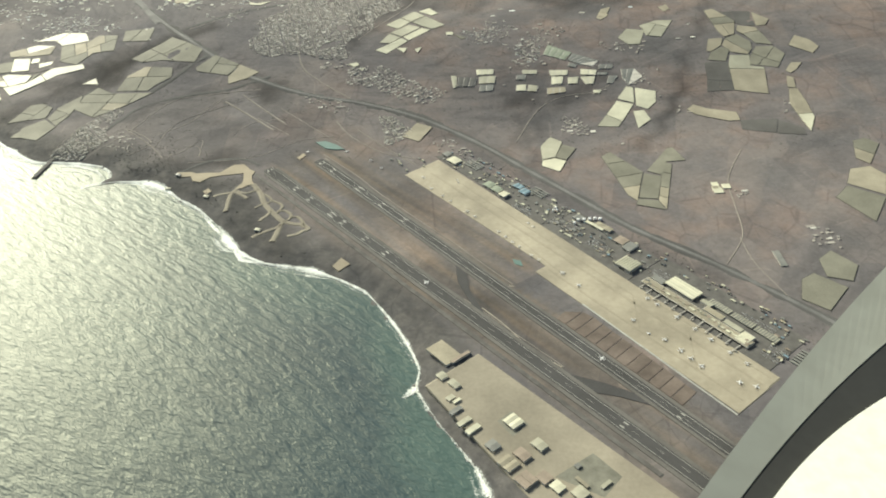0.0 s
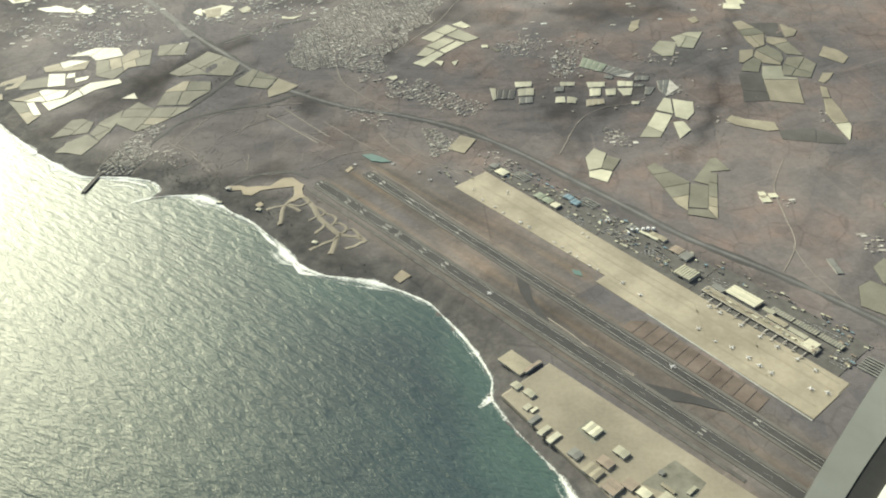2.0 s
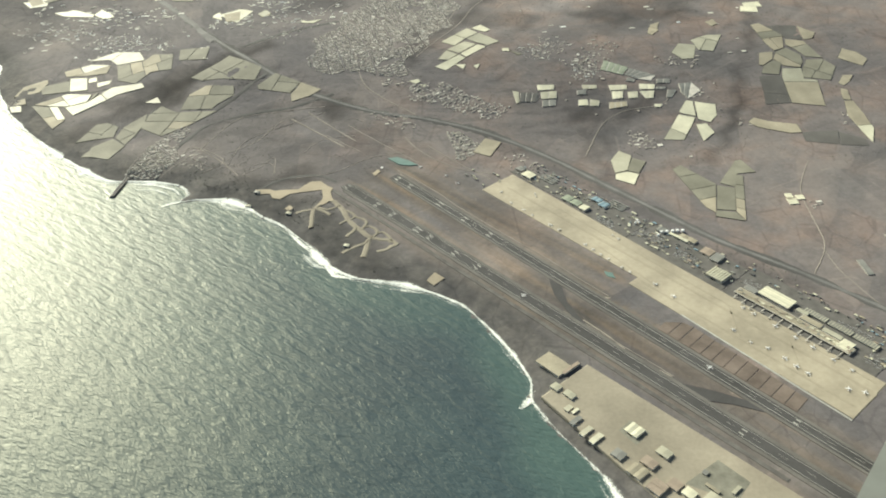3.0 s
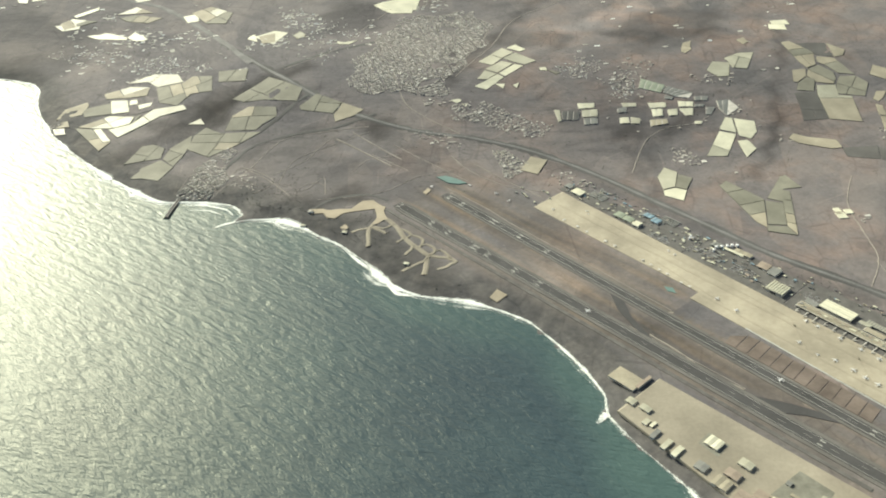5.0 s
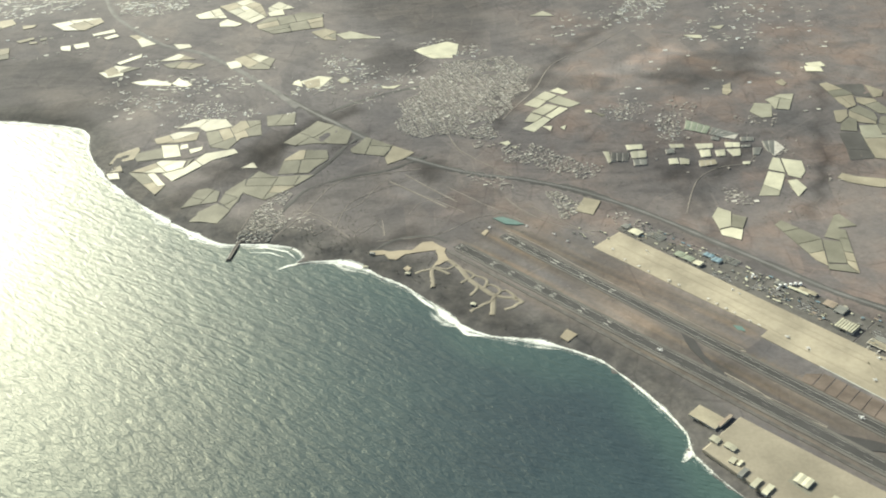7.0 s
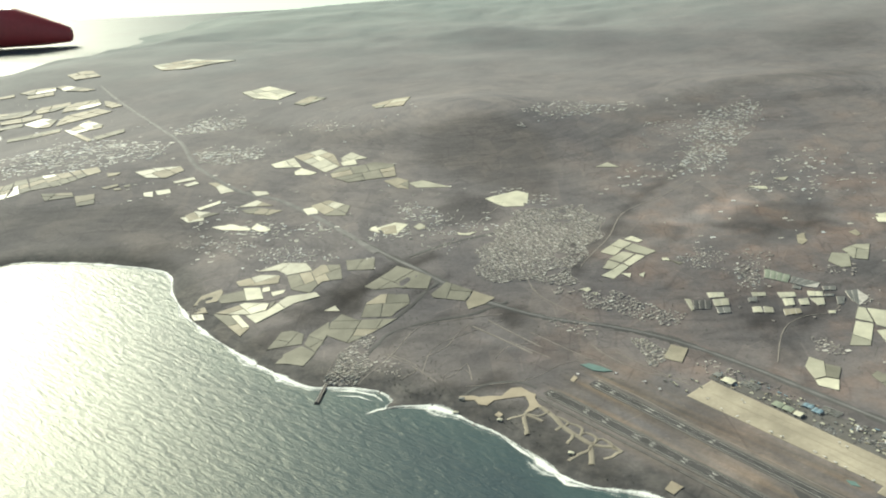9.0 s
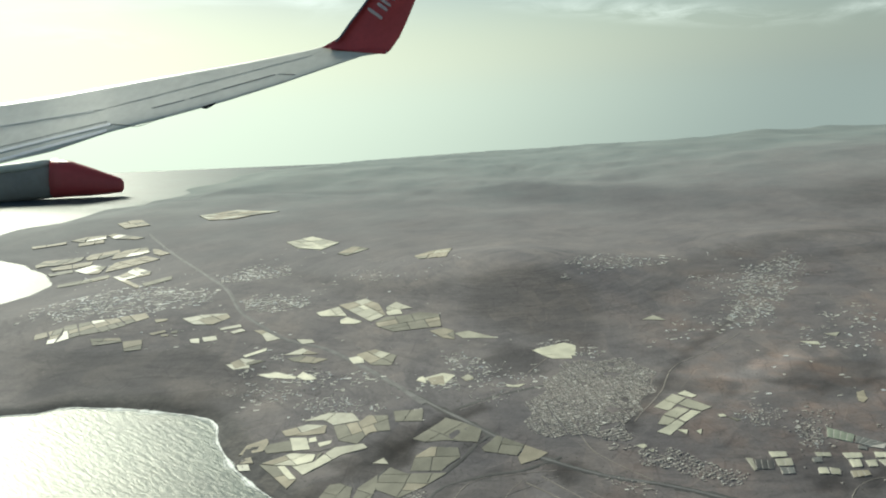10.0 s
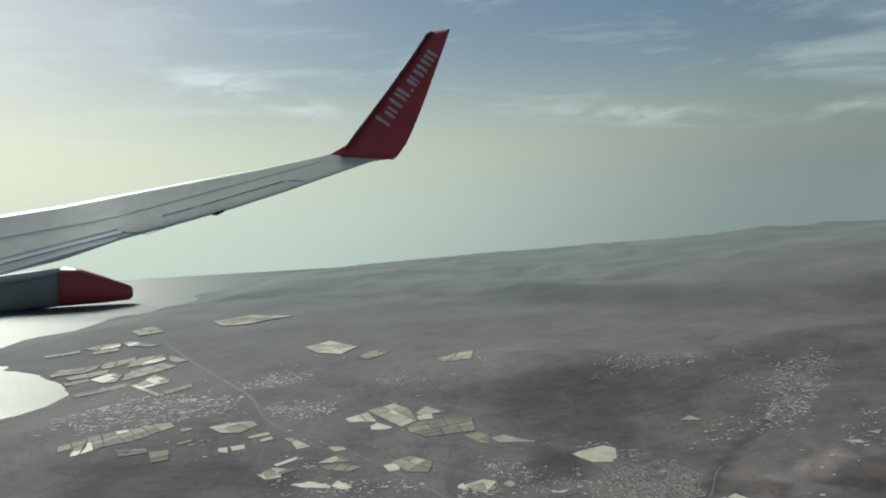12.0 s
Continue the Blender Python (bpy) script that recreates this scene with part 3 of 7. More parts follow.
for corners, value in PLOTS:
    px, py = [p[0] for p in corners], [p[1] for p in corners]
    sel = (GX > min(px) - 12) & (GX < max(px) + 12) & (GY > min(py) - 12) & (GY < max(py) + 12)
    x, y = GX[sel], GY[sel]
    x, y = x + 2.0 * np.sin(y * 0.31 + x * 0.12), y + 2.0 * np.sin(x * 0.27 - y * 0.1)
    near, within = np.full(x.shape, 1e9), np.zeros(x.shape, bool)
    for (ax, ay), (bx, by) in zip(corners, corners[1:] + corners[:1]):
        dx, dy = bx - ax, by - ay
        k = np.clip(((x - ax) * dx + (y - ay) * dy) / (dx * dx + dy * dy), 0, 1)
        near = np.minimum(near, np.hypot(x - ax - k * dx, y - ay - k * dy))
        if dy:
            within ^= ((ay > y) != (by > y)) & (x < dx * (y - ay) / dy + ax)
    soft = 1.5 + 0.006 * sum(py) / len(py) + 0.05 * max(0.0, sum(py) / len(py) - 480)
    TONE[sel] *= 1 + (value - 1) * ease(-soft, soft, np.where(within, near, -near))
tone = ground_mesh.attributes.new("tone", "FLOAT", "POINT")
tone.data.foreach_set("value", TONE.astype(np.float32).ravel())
earth = ground_mesh.color_attributes.new("earth", "FLOAT_COLOR", "POINT")
wob = 14 * np.sin(GX / 23 + np.sin(GY / 31)) + 9 * np.sin(GY / 17)
red = 0.95 * ease(-150, 20, GX + wob - 0.25 * (GY - 300)) * ease(235, 310, GY + 0.6 * GX) * (1 - 0.75 * ease(430, 800, GY + wob)) * (1 - ease(800, 1500, GY))
RU_, RV_ = (GX + 56.7) * 0.6523 - (GY - 292.5) * 0.7579, (GX + 56.7) * 0.7579 + (GY - 292.5) * 0.6523
red = np.maximum(red, 0.95 * ease(112, 122, RU_) * (1 - ease(180, 190, RU_)) * ease(19, 21, RV_) * (1 - ease(26, 29, RV_)))
# where the hills take the colour that imitates haze
hill_haze = ease(480, 1300, GY + 3 * wob + 0.35 * np.minimum(GX, 400) * -1)
lava = 1 - ease(8, 24, SHORE + 0.25 * wob)
UU, VV = (GX + 56.7) * 0.6523 - (GY - 292.5) * 0.7579, (GX + 56.7) * 0.7579 + (GY - 292.5) * 0.6523
straw = (1 - ease(19, 21, VV) * ease(112, 122, UU)) * ease(-12, 5, UU) * ease(-12, -4, VV) * (1 - ease(30, 40, VV)) * (0.42 + 0.4 * np.sin(VV * 0.55) * np.sin(UU * 0.03 + 1))
earth.data.foreach_set("color", np.stack([red, lava, hill_haze, straw], -1).astype(np.float32).ravel())
# mask of the painted haze, stronger with distance
far_haze = ground_mesh.attributes.new("far_haze", "FLOAT", "POINT")
far_haze.data.foreach_set("value", ease(900, 2100, GY - 0.25 * np.minimum(GX, 900) + 4 * wob).astype(np.float32).ravel())
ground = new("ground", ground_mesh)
tagged(ground, "dry brown volcanic plain rising to haze-tinted hills", "ground", kind="structure")

wx = spaced([(-4600, -1000, 200), (-1000, -440, 20), (-440, 90, 5), (90, 2700, 300)])
wy = spaced([(-3050, 0, 200), (0, 520, 5), (520, 2160, 20)])
WX, WY = np.meshgrid(wx, wy)
DEEP = inland(WX, WY)
widx = np.arange(WX.size).reshape(WX.shape)
wquads = np.stack([widx[:-1, :-1], widx[:-1, 1:], widx[1:, 1:], widx[1:, :-1]], -1).reshape(-1, 4)
water = mesh_of("water", np.stack([WX, WY, 0 * WX], -1).reshape(-1, 3).tolist(), wquads[(DEEP.ravel()[wquads] < 40).any(1)].tolist(), SEA)
shoal = water.data.attributes.new("shoal", "FLOAT", "POINT")
shoal.data.foreach_set("value", (ease(-22, -2, DEEP + 5 * np.sin(WX / 9 + np.sin(WY / 7))) * (0.35 + 0.65 * ease(260, 150, WY))).astype(np.float32).ravel())
tagged(water, "teal ocean with wind waves and sun glitter", "sea", kind="structure")

# surf along the shore: a ribbon of froth of uneven width
line = np.array(COAST_NEAR + COAST_MID, float)
along = []
for a, b in zip(line[:-1], line[1:]):
    n = max(2, int(np.linalg.norm(b - a) / 1.2))
    along += [a + (b - a) * k / n for k in range(n)]
along = np.array(along)
for _ in range(3):
    along[1:-1] = (along[:-2] + 2 * along[1:-1] + along[2:]) / 4
way = np.gradient(along, axis=0)
way /= np.linalg.norm(way, axis=1)[:, None]
out = np.stack([-way[:, 1], way[:, 0]], -1)
for k in (0,):
    s = np.arange(len(along))
    probe = inland(*(along + 2 * out).T)
    out = out * np.where(probe > 0, -1, 1)[:, None]
    wide = np.array([1.7 + 6.5 * max(0.0, noise.noise((p[0] * 0.05, p[1] * 0.05, 4.0))) + 0.8 * noise.noise((p[0] * 0.22, p[1] * 0.22, 1.0)) for p in along])
    swash = np.array([0.30 * noise.noise((p[0] * 0.06, p[1] * 0.06, 9.0)) + 0.16 * noise.noise((p[0] * 0.3, p[1] * 0.3, 2.0)) + 0.0 for p in along]) - 0.16 * ease(215, 170, along[:, 1])
    rowsv, thick = [], []
    for f, th in ((-0.5, -0.15), (-0.2, 0.16), (0.05, 0.36), (0.3, 0.2), (0.6, 0.0), (0.85, 0.12), (1.15, -0.08), (1.9, -0.35)):
        rowsv.append(along + out * (wide * f)[:, None])
        thick.append(th + swash)
    verts = [(p[0], p[1], z) for r in rowsv for p, z in zip(r, np.maximum(0.12, height(r[:, 0], r[:, 1]) + 0.14))]
    n = len(s)
    faces = [(r * n + i, r * n + i + 1, (r + 1) * n + i + 1, (r + 1) * n + i) for r in range(7) for i in range(n - 1)]
    surf = mesh_of("surf", verts, faces, FROTH)
    ta = surf.data.attributes.new("thick", "FLOAT", "POINT")
    ta.data.foreach_set("value", np.concatenate(thick).astype(np.float32))
    tagged(surf, "white broken surf along the rocky shore", "surf", kind="stuff")


def breaker(line, wide):
    """One line of breaking sea: a drawn-out ribbon of froth that thins at its ends."""
    pts = []
    for a, b in zip(line[:-1], line[1:]):
        pts += [Vector(a).lerp(Vector(b), k / 8) for k in range(8)]
    pts.append(Vector(line[-1]))
    verts, faces, thick = [], [], []
    for i, p in enumerate(pts):
        d = (pts[min(i + 1, len(pts) - 1)] - pts[max(i - 1, 0)]).normalized()
        side = Vector((-d.y, d.x))
        ends = 1 - abs(2 * i / (len(pts) - 1) - 1) ** 2
        for k, th in ((-1, -0.35), (-0.3, 0.28), (0.3, 0.28), (1, -0.35)):
            q = p + side * wide * k * (0.5 + 0.5 * ends)
            verts.append((q.x, q.y, 0.16))
            thick.append(th - 0.2 * (1 - ends))
        if i:
            faces += [((i - 1) * 4 + k, i * 4 + k, i * 4 + k + 1, (i - 1) * 4 + k + 1) for k in range(3)]
    ob = mesh_of("breaker", verts, faces, FROTH)
    ta = ob.data.attributes.new("thick", "FLOAT", "POINT")
    ta.data.foreach_set("value", thick)
    tagged(ob, "line of white breaking sea off the shore", "surf", kind="stuff")


breaker([(-153.7, 308.7), (-142.6, 308.2), (-132.3, 305.4), (-126.0, 299.3), (-123.6, 293.6)], 1.5)
breaker([(-151.2, 305.1), (-140.6, 304.2), (-131.4, 300.2), (-127.0, 294.3)], 1.2)
breaker([(-147.9, 301.1), (-138.5, 299.9), (-132.0, 295.6)], 0.9)
breaker([(-134.3, 285.6), (-129.3, 288.7), (-123.3, 290.4)], 1.5)
breaker([(-78.9, 265.6), (-72.4, 256.5), (-67.4, 250.2)], 1.6)
breaker([(-65.2, 248.2), (-57.8, 235.4), (-49.7, 233.2)], 1.8)
breaker([(2.3, 167.8), (5.9, 171.7), (8.4, 175.6)], 2.4)


def slab(name, corners, material, z0, z1, parent=None, label=""):
    """A flat slab over a plan polygon, between two heights, with slightly bevelled upper edge."""
    n = len(corners)
    cx, cy = sum(c[0] for c in corners) / n, sum(c[1] for c in corners) / n
    zs = z0 if isinstance(z0, list) else [z0] * n
    zt = z1 if isinstance(z1, list) else [z1] * n
    inset = 0.99
    verts = [(x, y, z) for (x, y), z in zip(corners, zs)] + [(x, y, z - 0.25 * (z - b)) for (x, y), z, b in zip(corners, zt, zs)]
    verts += [(cx + (x - cx) * inset, cy + (y - cy) * inset, z) for (x, y), z in zip(corners, zt)]
    faces = [(i, (i + 1) % n, n + (i + 1) % n, n + i) for i in range(n)] + [(n + i, n + (i + 1) % n, 2 * n + (i + 1) % n, 2 * n + i) for i in range(n)]
    faces.append(tuple(range(2 * n, 3 * n)))
    if sum(corners[i][0] * corners[(i + 1) % n][1] - corners[(i + 1) % n][0] * corners[i][1] for i in range(n)) < 0:
        faces = [f[::-1] for f in faces]
    return mesh_of(name, verts, faces, material, parent, label)


def ribbon(name, line, wide, lift=0.2):
    """A road or a gully draped over the land."""
    pts = [Vector((*p, 0)) for p in line]
    path = []
    for i in range(len(pts) - 1):
        p0, p1, p2, p3 = pts[max(i - 1, 0)], pts[i], pts[i + 1], pts[min(i + 2, len(pts) - 1)]
        n = max(2, int((p2 - p1).length / 3))
        for k in range(n):
            u = k / n
            path.append(0.5 * (2 * p1 + (p2 - p0) * u + (2 * p0 - 5 * p1 + 4 * p2 - p3) * u * u + (3 * p1 - p0 - 3 * p2 + p3) * u ** 3))
    path.append(pts[-1])
    gully = name in ("dry_gully", "verge")
    lift = 0.1 if gully or wide < 1 else lift
    verts, faces = [], []
    for i, p in enumerate(path):
        d = (path[min(i + 1, len(path) - 1)] - path[max(i - 1, 0)]).normalized()
        side = Vector((-d.y, d.x, 0))
        w = wide * (0.75 + 0.5 * noise.noise(p * 0.11) + 0.25 * noise.noise(p * 0.4)) if gully else wide / 2
        for k in (-1, -0.5, 0, 0.5, 1):
            q = p + side * w * k
            verts.append((q.x, q.y, rest(q.x, q.y) + (lift if abs(k) < 1 else -0.05)))
        if i:
            faces += [((i - 1) * 5 + k, i * 5 + k, i * 5 + k + 1, (i - 1) * 5 + k + 1) for k in range(4)]
    name = name.replace("_far", "")
    kind_of = {"motorway": ("road", ROAD, "long grey dual carriageway crossing the plain"), "country_road": ("road", VERGE, "narrow dusty country road"),
               "dispersal_track": ("taxiway", WORN_TRACK, "pale sandy dispersal taxiway"), "service_track": ("track", VERGE, "pale dusty service track"), "perimeter_road": ("road", PALE_ROAD, "pale concrete perimeter road of the airfield"), "dry_gully": ("gully", GULLY, "dry gully with dark scrub"), "verge": ("verge", GULLY, "dark scrubby verge of the motorway")}
    word, material, say = kind_of[name]
    return tagged(mesh_of(word, verts, faces, material), say, word, kind="structure")


def pad(corners):
    zs = [rest(*p) for p in corners]
    ob = slab("apron", corners, SAND, [z - 1.5 for z in zs], [z + 0.22 for z in zs])
    return tagged(ob, "pale sandy hard standing near the shore", "apron", kind="structure")


def greenhouse(corners, tint):
    """A flat shade-net greenhouse: net panels with dark walks between them, following the slope."""
    cx, cy = sum(c[0] for c in corners) / len(corners), sum(c[1] for c in corners) / len(corners)
    corners = [(cx + (x - cx) * 1.02, cy + (y - cy) * 1.02) for x, y in corners]
    say = {"white": "white shade-net greenhouse on the dry plain", "pale": "pale shade-net greenhouse with worn panels", "olive": "olive-grey netted banana field", "beige": "dusty beige netted field", "dark": "dark uncovered field plot"}[tint]
    root = thing("greenhouse", pose(0, 0, 0), say, "greenhouse", "netted fields of the plain")
    tall = 0.12 if tint == "dark" else 0.18 + 0.1 * random.Random(int(cx * 31 + cy * 17)).random()
    # strips of net across the plot's longer side, then cut once along it where the plot is broad
    n = len(corners)
    longest = max(range(n), key=lambda k: (Vector(corners[k]) - Vector(corners[(k + 1) % n])).length)
    d = (Vector(corners[(longest + 1) % n]) - Vector(corners[longest])).normalized()
    e = Vector((-d.y, d.x))

    def cut(poly, axis, low, high):
        for sign, edge in ((1, low), (-1, -high)):
            out = []
            for k in range(len(poly)):
                p, q = poly[k - 1], poly[k]
                sp, sq = sign * p.dot(axis) - edge, sign * q.dot(axis) - edge
                if (sp >= 0) != (sq >= 0):
                    out.append(p.lerp(q, sp / (sp - sq)))
                if sq >= 0:
                    out.append(q)
            poly = out
        return poly

    tall += 0.0014 * max(0.0, cy - 520)
    rng = random.Random(int(cx * 10 + cy * 7))
    turn = rng.uniform(-0.25, 0.25)
    d, e = (d + e * turn).normalized(), (e - d * turn * 0.4).normalized()
    size = max(10.0, 0.016 * cy) * (1.5 if tint == "white" and cy < 600 else 1.0)
    gap = max(0.13, 0.0004 * cy)
    kin = {"white": ("white", "white", "white", "pale"), "pale": ("pale", "pale", "white", "beige"), "olive": ("olive", "olive", "olive", "beige"), "beige": ("beige", "beige", "olive", "pale"), "dusty": ("beige", "beige", "pale", "olive"), "dark": ("dark",)}[tint if cy < 560 else {"white": "pale", "pale": "dusty"}.get(tint, tint)]
    cells, todo = [], [[Vector(p) for p in corners]]
    while todo:
        poly = todo.pop()
        spans = [(max(p.dot(a) for p in poly) - min(p.dot(a) for p in poly), a) for a in (d, e)]
        spans[0] = (spans[0][0] * 0.75, d)
        long, a = max(spans, key=lambda k: k[0])
        if long < size * rng.uniform(1.0, 1.9) or len(cells) + len(todo) > 40:
            cells.append(poly)
            continue
        low = min(p.dot(a) for p in poly)
        high = max(p.dot(a) for p in poly)
        mid = low + (high - low) * rng.uniform(0.36, 0.64)
        for piece in (cut(poly, a, low - 1, mid - gap), cut(poly, a, mid + gap, high + 1)):
            if len(piece) >= 3:
                todo.append(piece)
    for cell in cells:
        mx, my = sum(p.x for p in cell) / len(cell), sum(p.y for p in cell) / len(cell)
        verts = []
        for p in cell:
            k = 1 + 1.6 * gap / max(1.0, math.hypot(p.x - mx, p.y - my))
            x, y = mx + (p.x - mx) * k, my + (p.y - my) * k
            verts.append((x, y, rest(x, y) + tall * 0.4))
        mesh_of("walk", verts, [tuple(range(len(verts)))], GULLY, root, "dark earth walk round the nets")
    for cell in cells:
        if abs(sum(cell[k - 1].x * cell[k].y - cell[k].x * cell[k - 1].y for k in range(len(cell)))) < 3:
            continue
        cell = [(p.x, p.y) for p in cell]
        zs = [rest(*p) for p in cell]
        slab("panel", cell, TINTS[rng.choice(kin)], [z - 1.2 for z in zs], [z + tall for z in zs], root)
    return root


def box(bm, m, sx, sy, z0, z1, top=1.0):
    vs = [bm.verts.new(m @ Vector((x * sx / 2 * k, y * sy / 2 * k, z))) for z, k in ((z0, 1.0), (z1, top)) for x, y in ((-1, -1), (1, -1), (1, 1), (-1, 1))]
    for f in ((3, 2, 1, 0), (4, 5, 6, 7), (0, 1, 5, 4), (1, 2, 6, 5), (2, 3, 7, 6), (3, 0, 4, 7)):
        bm.faces.new([vs[i] for i in f])


def gable(bm, sx, sy, z0, rise):
    """A low pitched roof along x with a small overhang."""
    o = 0.12
    prof = [(-sy / 2 - o, z0), (0, z0 + rise), (sy / 2 + o, z0), (sy / 2 + o, z0 - 0.08), (-sy / 2 - o, z0 - 0.08)]
    ends = [[bm.verts.new((x, y, z)) for y, z in prof] for x in (-sx / 2 - o, sx / 2 + o)]
    bm.faces.new(ends[0])
    bm.faces.new(ends[1][::-1])
    for i in range(5):
        bm.faces.new([ends[0][i], ends[0][(i + 1) % 5], ends[1][(i + 1) % 5], ends[1][i]])


def shed(x, y, sx, sy, tall, yaw, tint, label="", group="sheds of the industrial park", name="shed", bays=0, base=None):
    """A flat industrial shed: walls, one pitched roof over each bay, a dark gate."""
    words = {"white": "white", "pale": "cream", "beige": "beige", "grey": "grey", "blue": "blue", "red": "red-brown", "green": "grey-green", "black": "dark", "olive": "olive"}[tint]
    low = base if base is not None else min(rest(x + a * sx * 0.5, y + b * sy * 0.5) for a in (-1, 0, 1) for b in (-1, 0, 1))
    root = thing(name, pose(x, y, low + 0.05, 0, 0, yaw), label or words + " sheet-roofed industrial shed", "building", group)
    bm = bmesh.new()
    box(bm, Matrix(), sx, sy, -0.3, tall * 0.8)
    wall = part("wall", bm, WALL, root)
    bays = bays or max(1, min(4, round(max(sx, sy) / 4)))
    for i in range(bays):
        bm = bmesh.new()
        if sx >= sy:
            gable(bm, sy - 0.1, sx / bays - 0.3, tall * 0.8 + 0.09, tall * 0.22)
            bm.transform(Matrix.Rotation(radians(90), 4, "Z"))
            bm.transform(Matrix.Translation(((i + 0.5) * sx / bays - sx / 2, 0, 0)))
        else:
            gable(bm, sx - 0.1, sy / bays - 0.3, tall * 0.8 + 0.09, tall * 0.22)
            bm.transform(Matrix.Translation((0, (i + 0.5) * sy / bays - sy / 2, 0)))
        part("roof", bm, TINTS[tint], root)
    bm = bmesh.new()
    box(bm, Matrix.Translation((0, -sy / 2 - 0.02, 0)), sx * 0.3, 0.06, 0, tall * 0.55)
    part("gate", bm, GLASS, wall, "dark gate")
    return root


def warehouse(corners, tint):
    """A low warehouse over a plan that follows the slope: walls, a roof in bays with raised ridges, a dark gate."""
    words = {"white": "white", "pale": "cream", "beige": "beige", "grey": "grey", "green": "pale grey-green", "black": "dark"}[tint]
    root = thing("warehouse", pose(0, 0, 0), words + " flat-roofed warehouse of the industrial park", "building", "sheds of the industrial park")
    pts = [Vector(p) for p in corners]
    tall = 0.24
    zs = [rest(*p) for p in corners]
    wall = slab("wall", corners, WALL, [z - 0.8 for z in zs], [z + tall for z in zs], root)
    a, b, c, d = pts[0], pts[1], pts[-2], pts[-1]
    n = max(1, min(5, round((b - a).length / 3.2)))
    for k in range(n):
        u0, u1 = (k + 0.05) / n, (k + 0.95) / n
        p0, p1, q0, q1 = a.lerp(b, u0), a.lerp(b, u1), d.lerp(c, u0), d.lerp(c, u1)
        m0, m1 = (p0 + p1) / 2, (q0 + q1) / 2
        verts = [(p.x, p.y, rest(p.x, p.y) + tall + up) for p, up in ((p0, 0.03), (m0, 0.09), (p1, 0.03), (q0, 0.03), (m1, 0.09), (q1, 0.03))]
        verts += [(x, y, z - 0.12) for x, y, z in verts]
        faces = [(0, 1, 4, 3), (1, 2, 5, 4), (0, 6, 7, 1), (1, 7, 8, 2), (3, 4, 10, 9), (4, 5, 11, 10), (0, 3, 9, 6), (2, 8, 11, 5)]
        mesh_of("roof", verts, faces, TINTS[tint], root)
    mid, way = c.lerp(d, 0.5), (c - d).normalized() * min(0.8, (c - d).length * 0.2)
    out = Vector((way.y, -way.x)).normalized() * 0.03
    if out.dot(mid - (a + b) / 2) < 0:
        out = -out
    z = rest(mid.x, mid.y)
    verts = [(p.x, p.y, z + h) for p in (mid - way + out, mid + way + out, mid + way + out * 2, mid - way + out * 2) for h in (-0.2, tall * 0.7)]
    mesh_of("gate", verts, [(0, 2, 3, 1), (2, 4, 5, 3), (4, 6, 7, 5), (6, 0, 1, 7), (1, 3, 5, 7)], GLASS, wall, "dark gate")
    return root


def inside(px, py, poly):
    hit = False
    for (ax, ay), (bx, by) in zip(poly, poly[1:] + poly[:1]):
        if (ay > py) != (by > py) and px < (bx - ax) * (py - ay) / (by - ay) + ax:
            hit = not hit
    return hit


HOUSES = []


def house_kinds():
    """Four shapes of flat-roofed house, walls and roof apart."""
    out = []
    for w, d, h in ((1.0, 1.0, 0.75), (1.3, 0.9, 0.6), (0.9, 1.3, 1.0), (1.5, 1.1, 0.8)):
        a, b = bmesh.new(), bmesh.new()
        box(a, Matrix(), w, d, -0.5, h)
        box(a, Matrix.Translation((w * 0.2, d * 0.15, 0)), w * 0.35, d * 0.4, h, h + 0.25)
        box(b, Matrix(), w * 0.94, d * 0.94, h + 0.004, h + 0.05)
        ma, mb = bpy.data.meshes.new("wall"), bpy.data.meshes.new("roof")
        a.to_mesh(ma), b.to_mesh(mb)
        ma.materials.append(WALL), mb.materials.append(ROOF)
        out.append((ma, mb))
    return out


KINDS = house_kinds()
TOWN_WALL = plain("rendered town walls", (0.48, 0.46, 0.43), 0.9, coarse=0.8, fine=3.0, spread=0.3)
TOWN_ROOF, _nt, _b = nodes_of("mixed flat roofs")
_geo = _nt.nodes.new("ShaderNodeNewGeometry")
_nt.links.new(ramp_of(_nt, _geo.outputs["Random Per Island"], [(0.0, (0.18, 0.17, 0.16)), (0.35, (0.25, 0.233, 0.217)), (0.62, (0.32, 0.289, 0.258)), (0.85, (0.42, 0.395, 0.35)), (1.0, (0.64, 0.62, 0.57))]), _b.inputs["Base Color"])
_b.inputs["Roughness"].default_value = 0.9

FARM_ROOF, _nt, _b = nodes_of("pale farm roofs")
_geo = _nt.nodes.new("ShaderNodeNewGeometry")
_nt.links.new(ramp_of(_nt, _geo.outputs["Random Per Island"], [(0.0, (0.22, 0.215, 0.20)), (0.3, (0.31, 0.30, 0.27)), (0.5, (0.46, 0.45, 0.39)), (0.75, (0.66, 0.65, 0.58)), (0.88, (0.44, 0.48, 0.50)), (1.0, (0.8, 0.8, 0.74))]), _b.inputs["Base Color"])
_b.inputs["Roughness"].default_value = 0.8


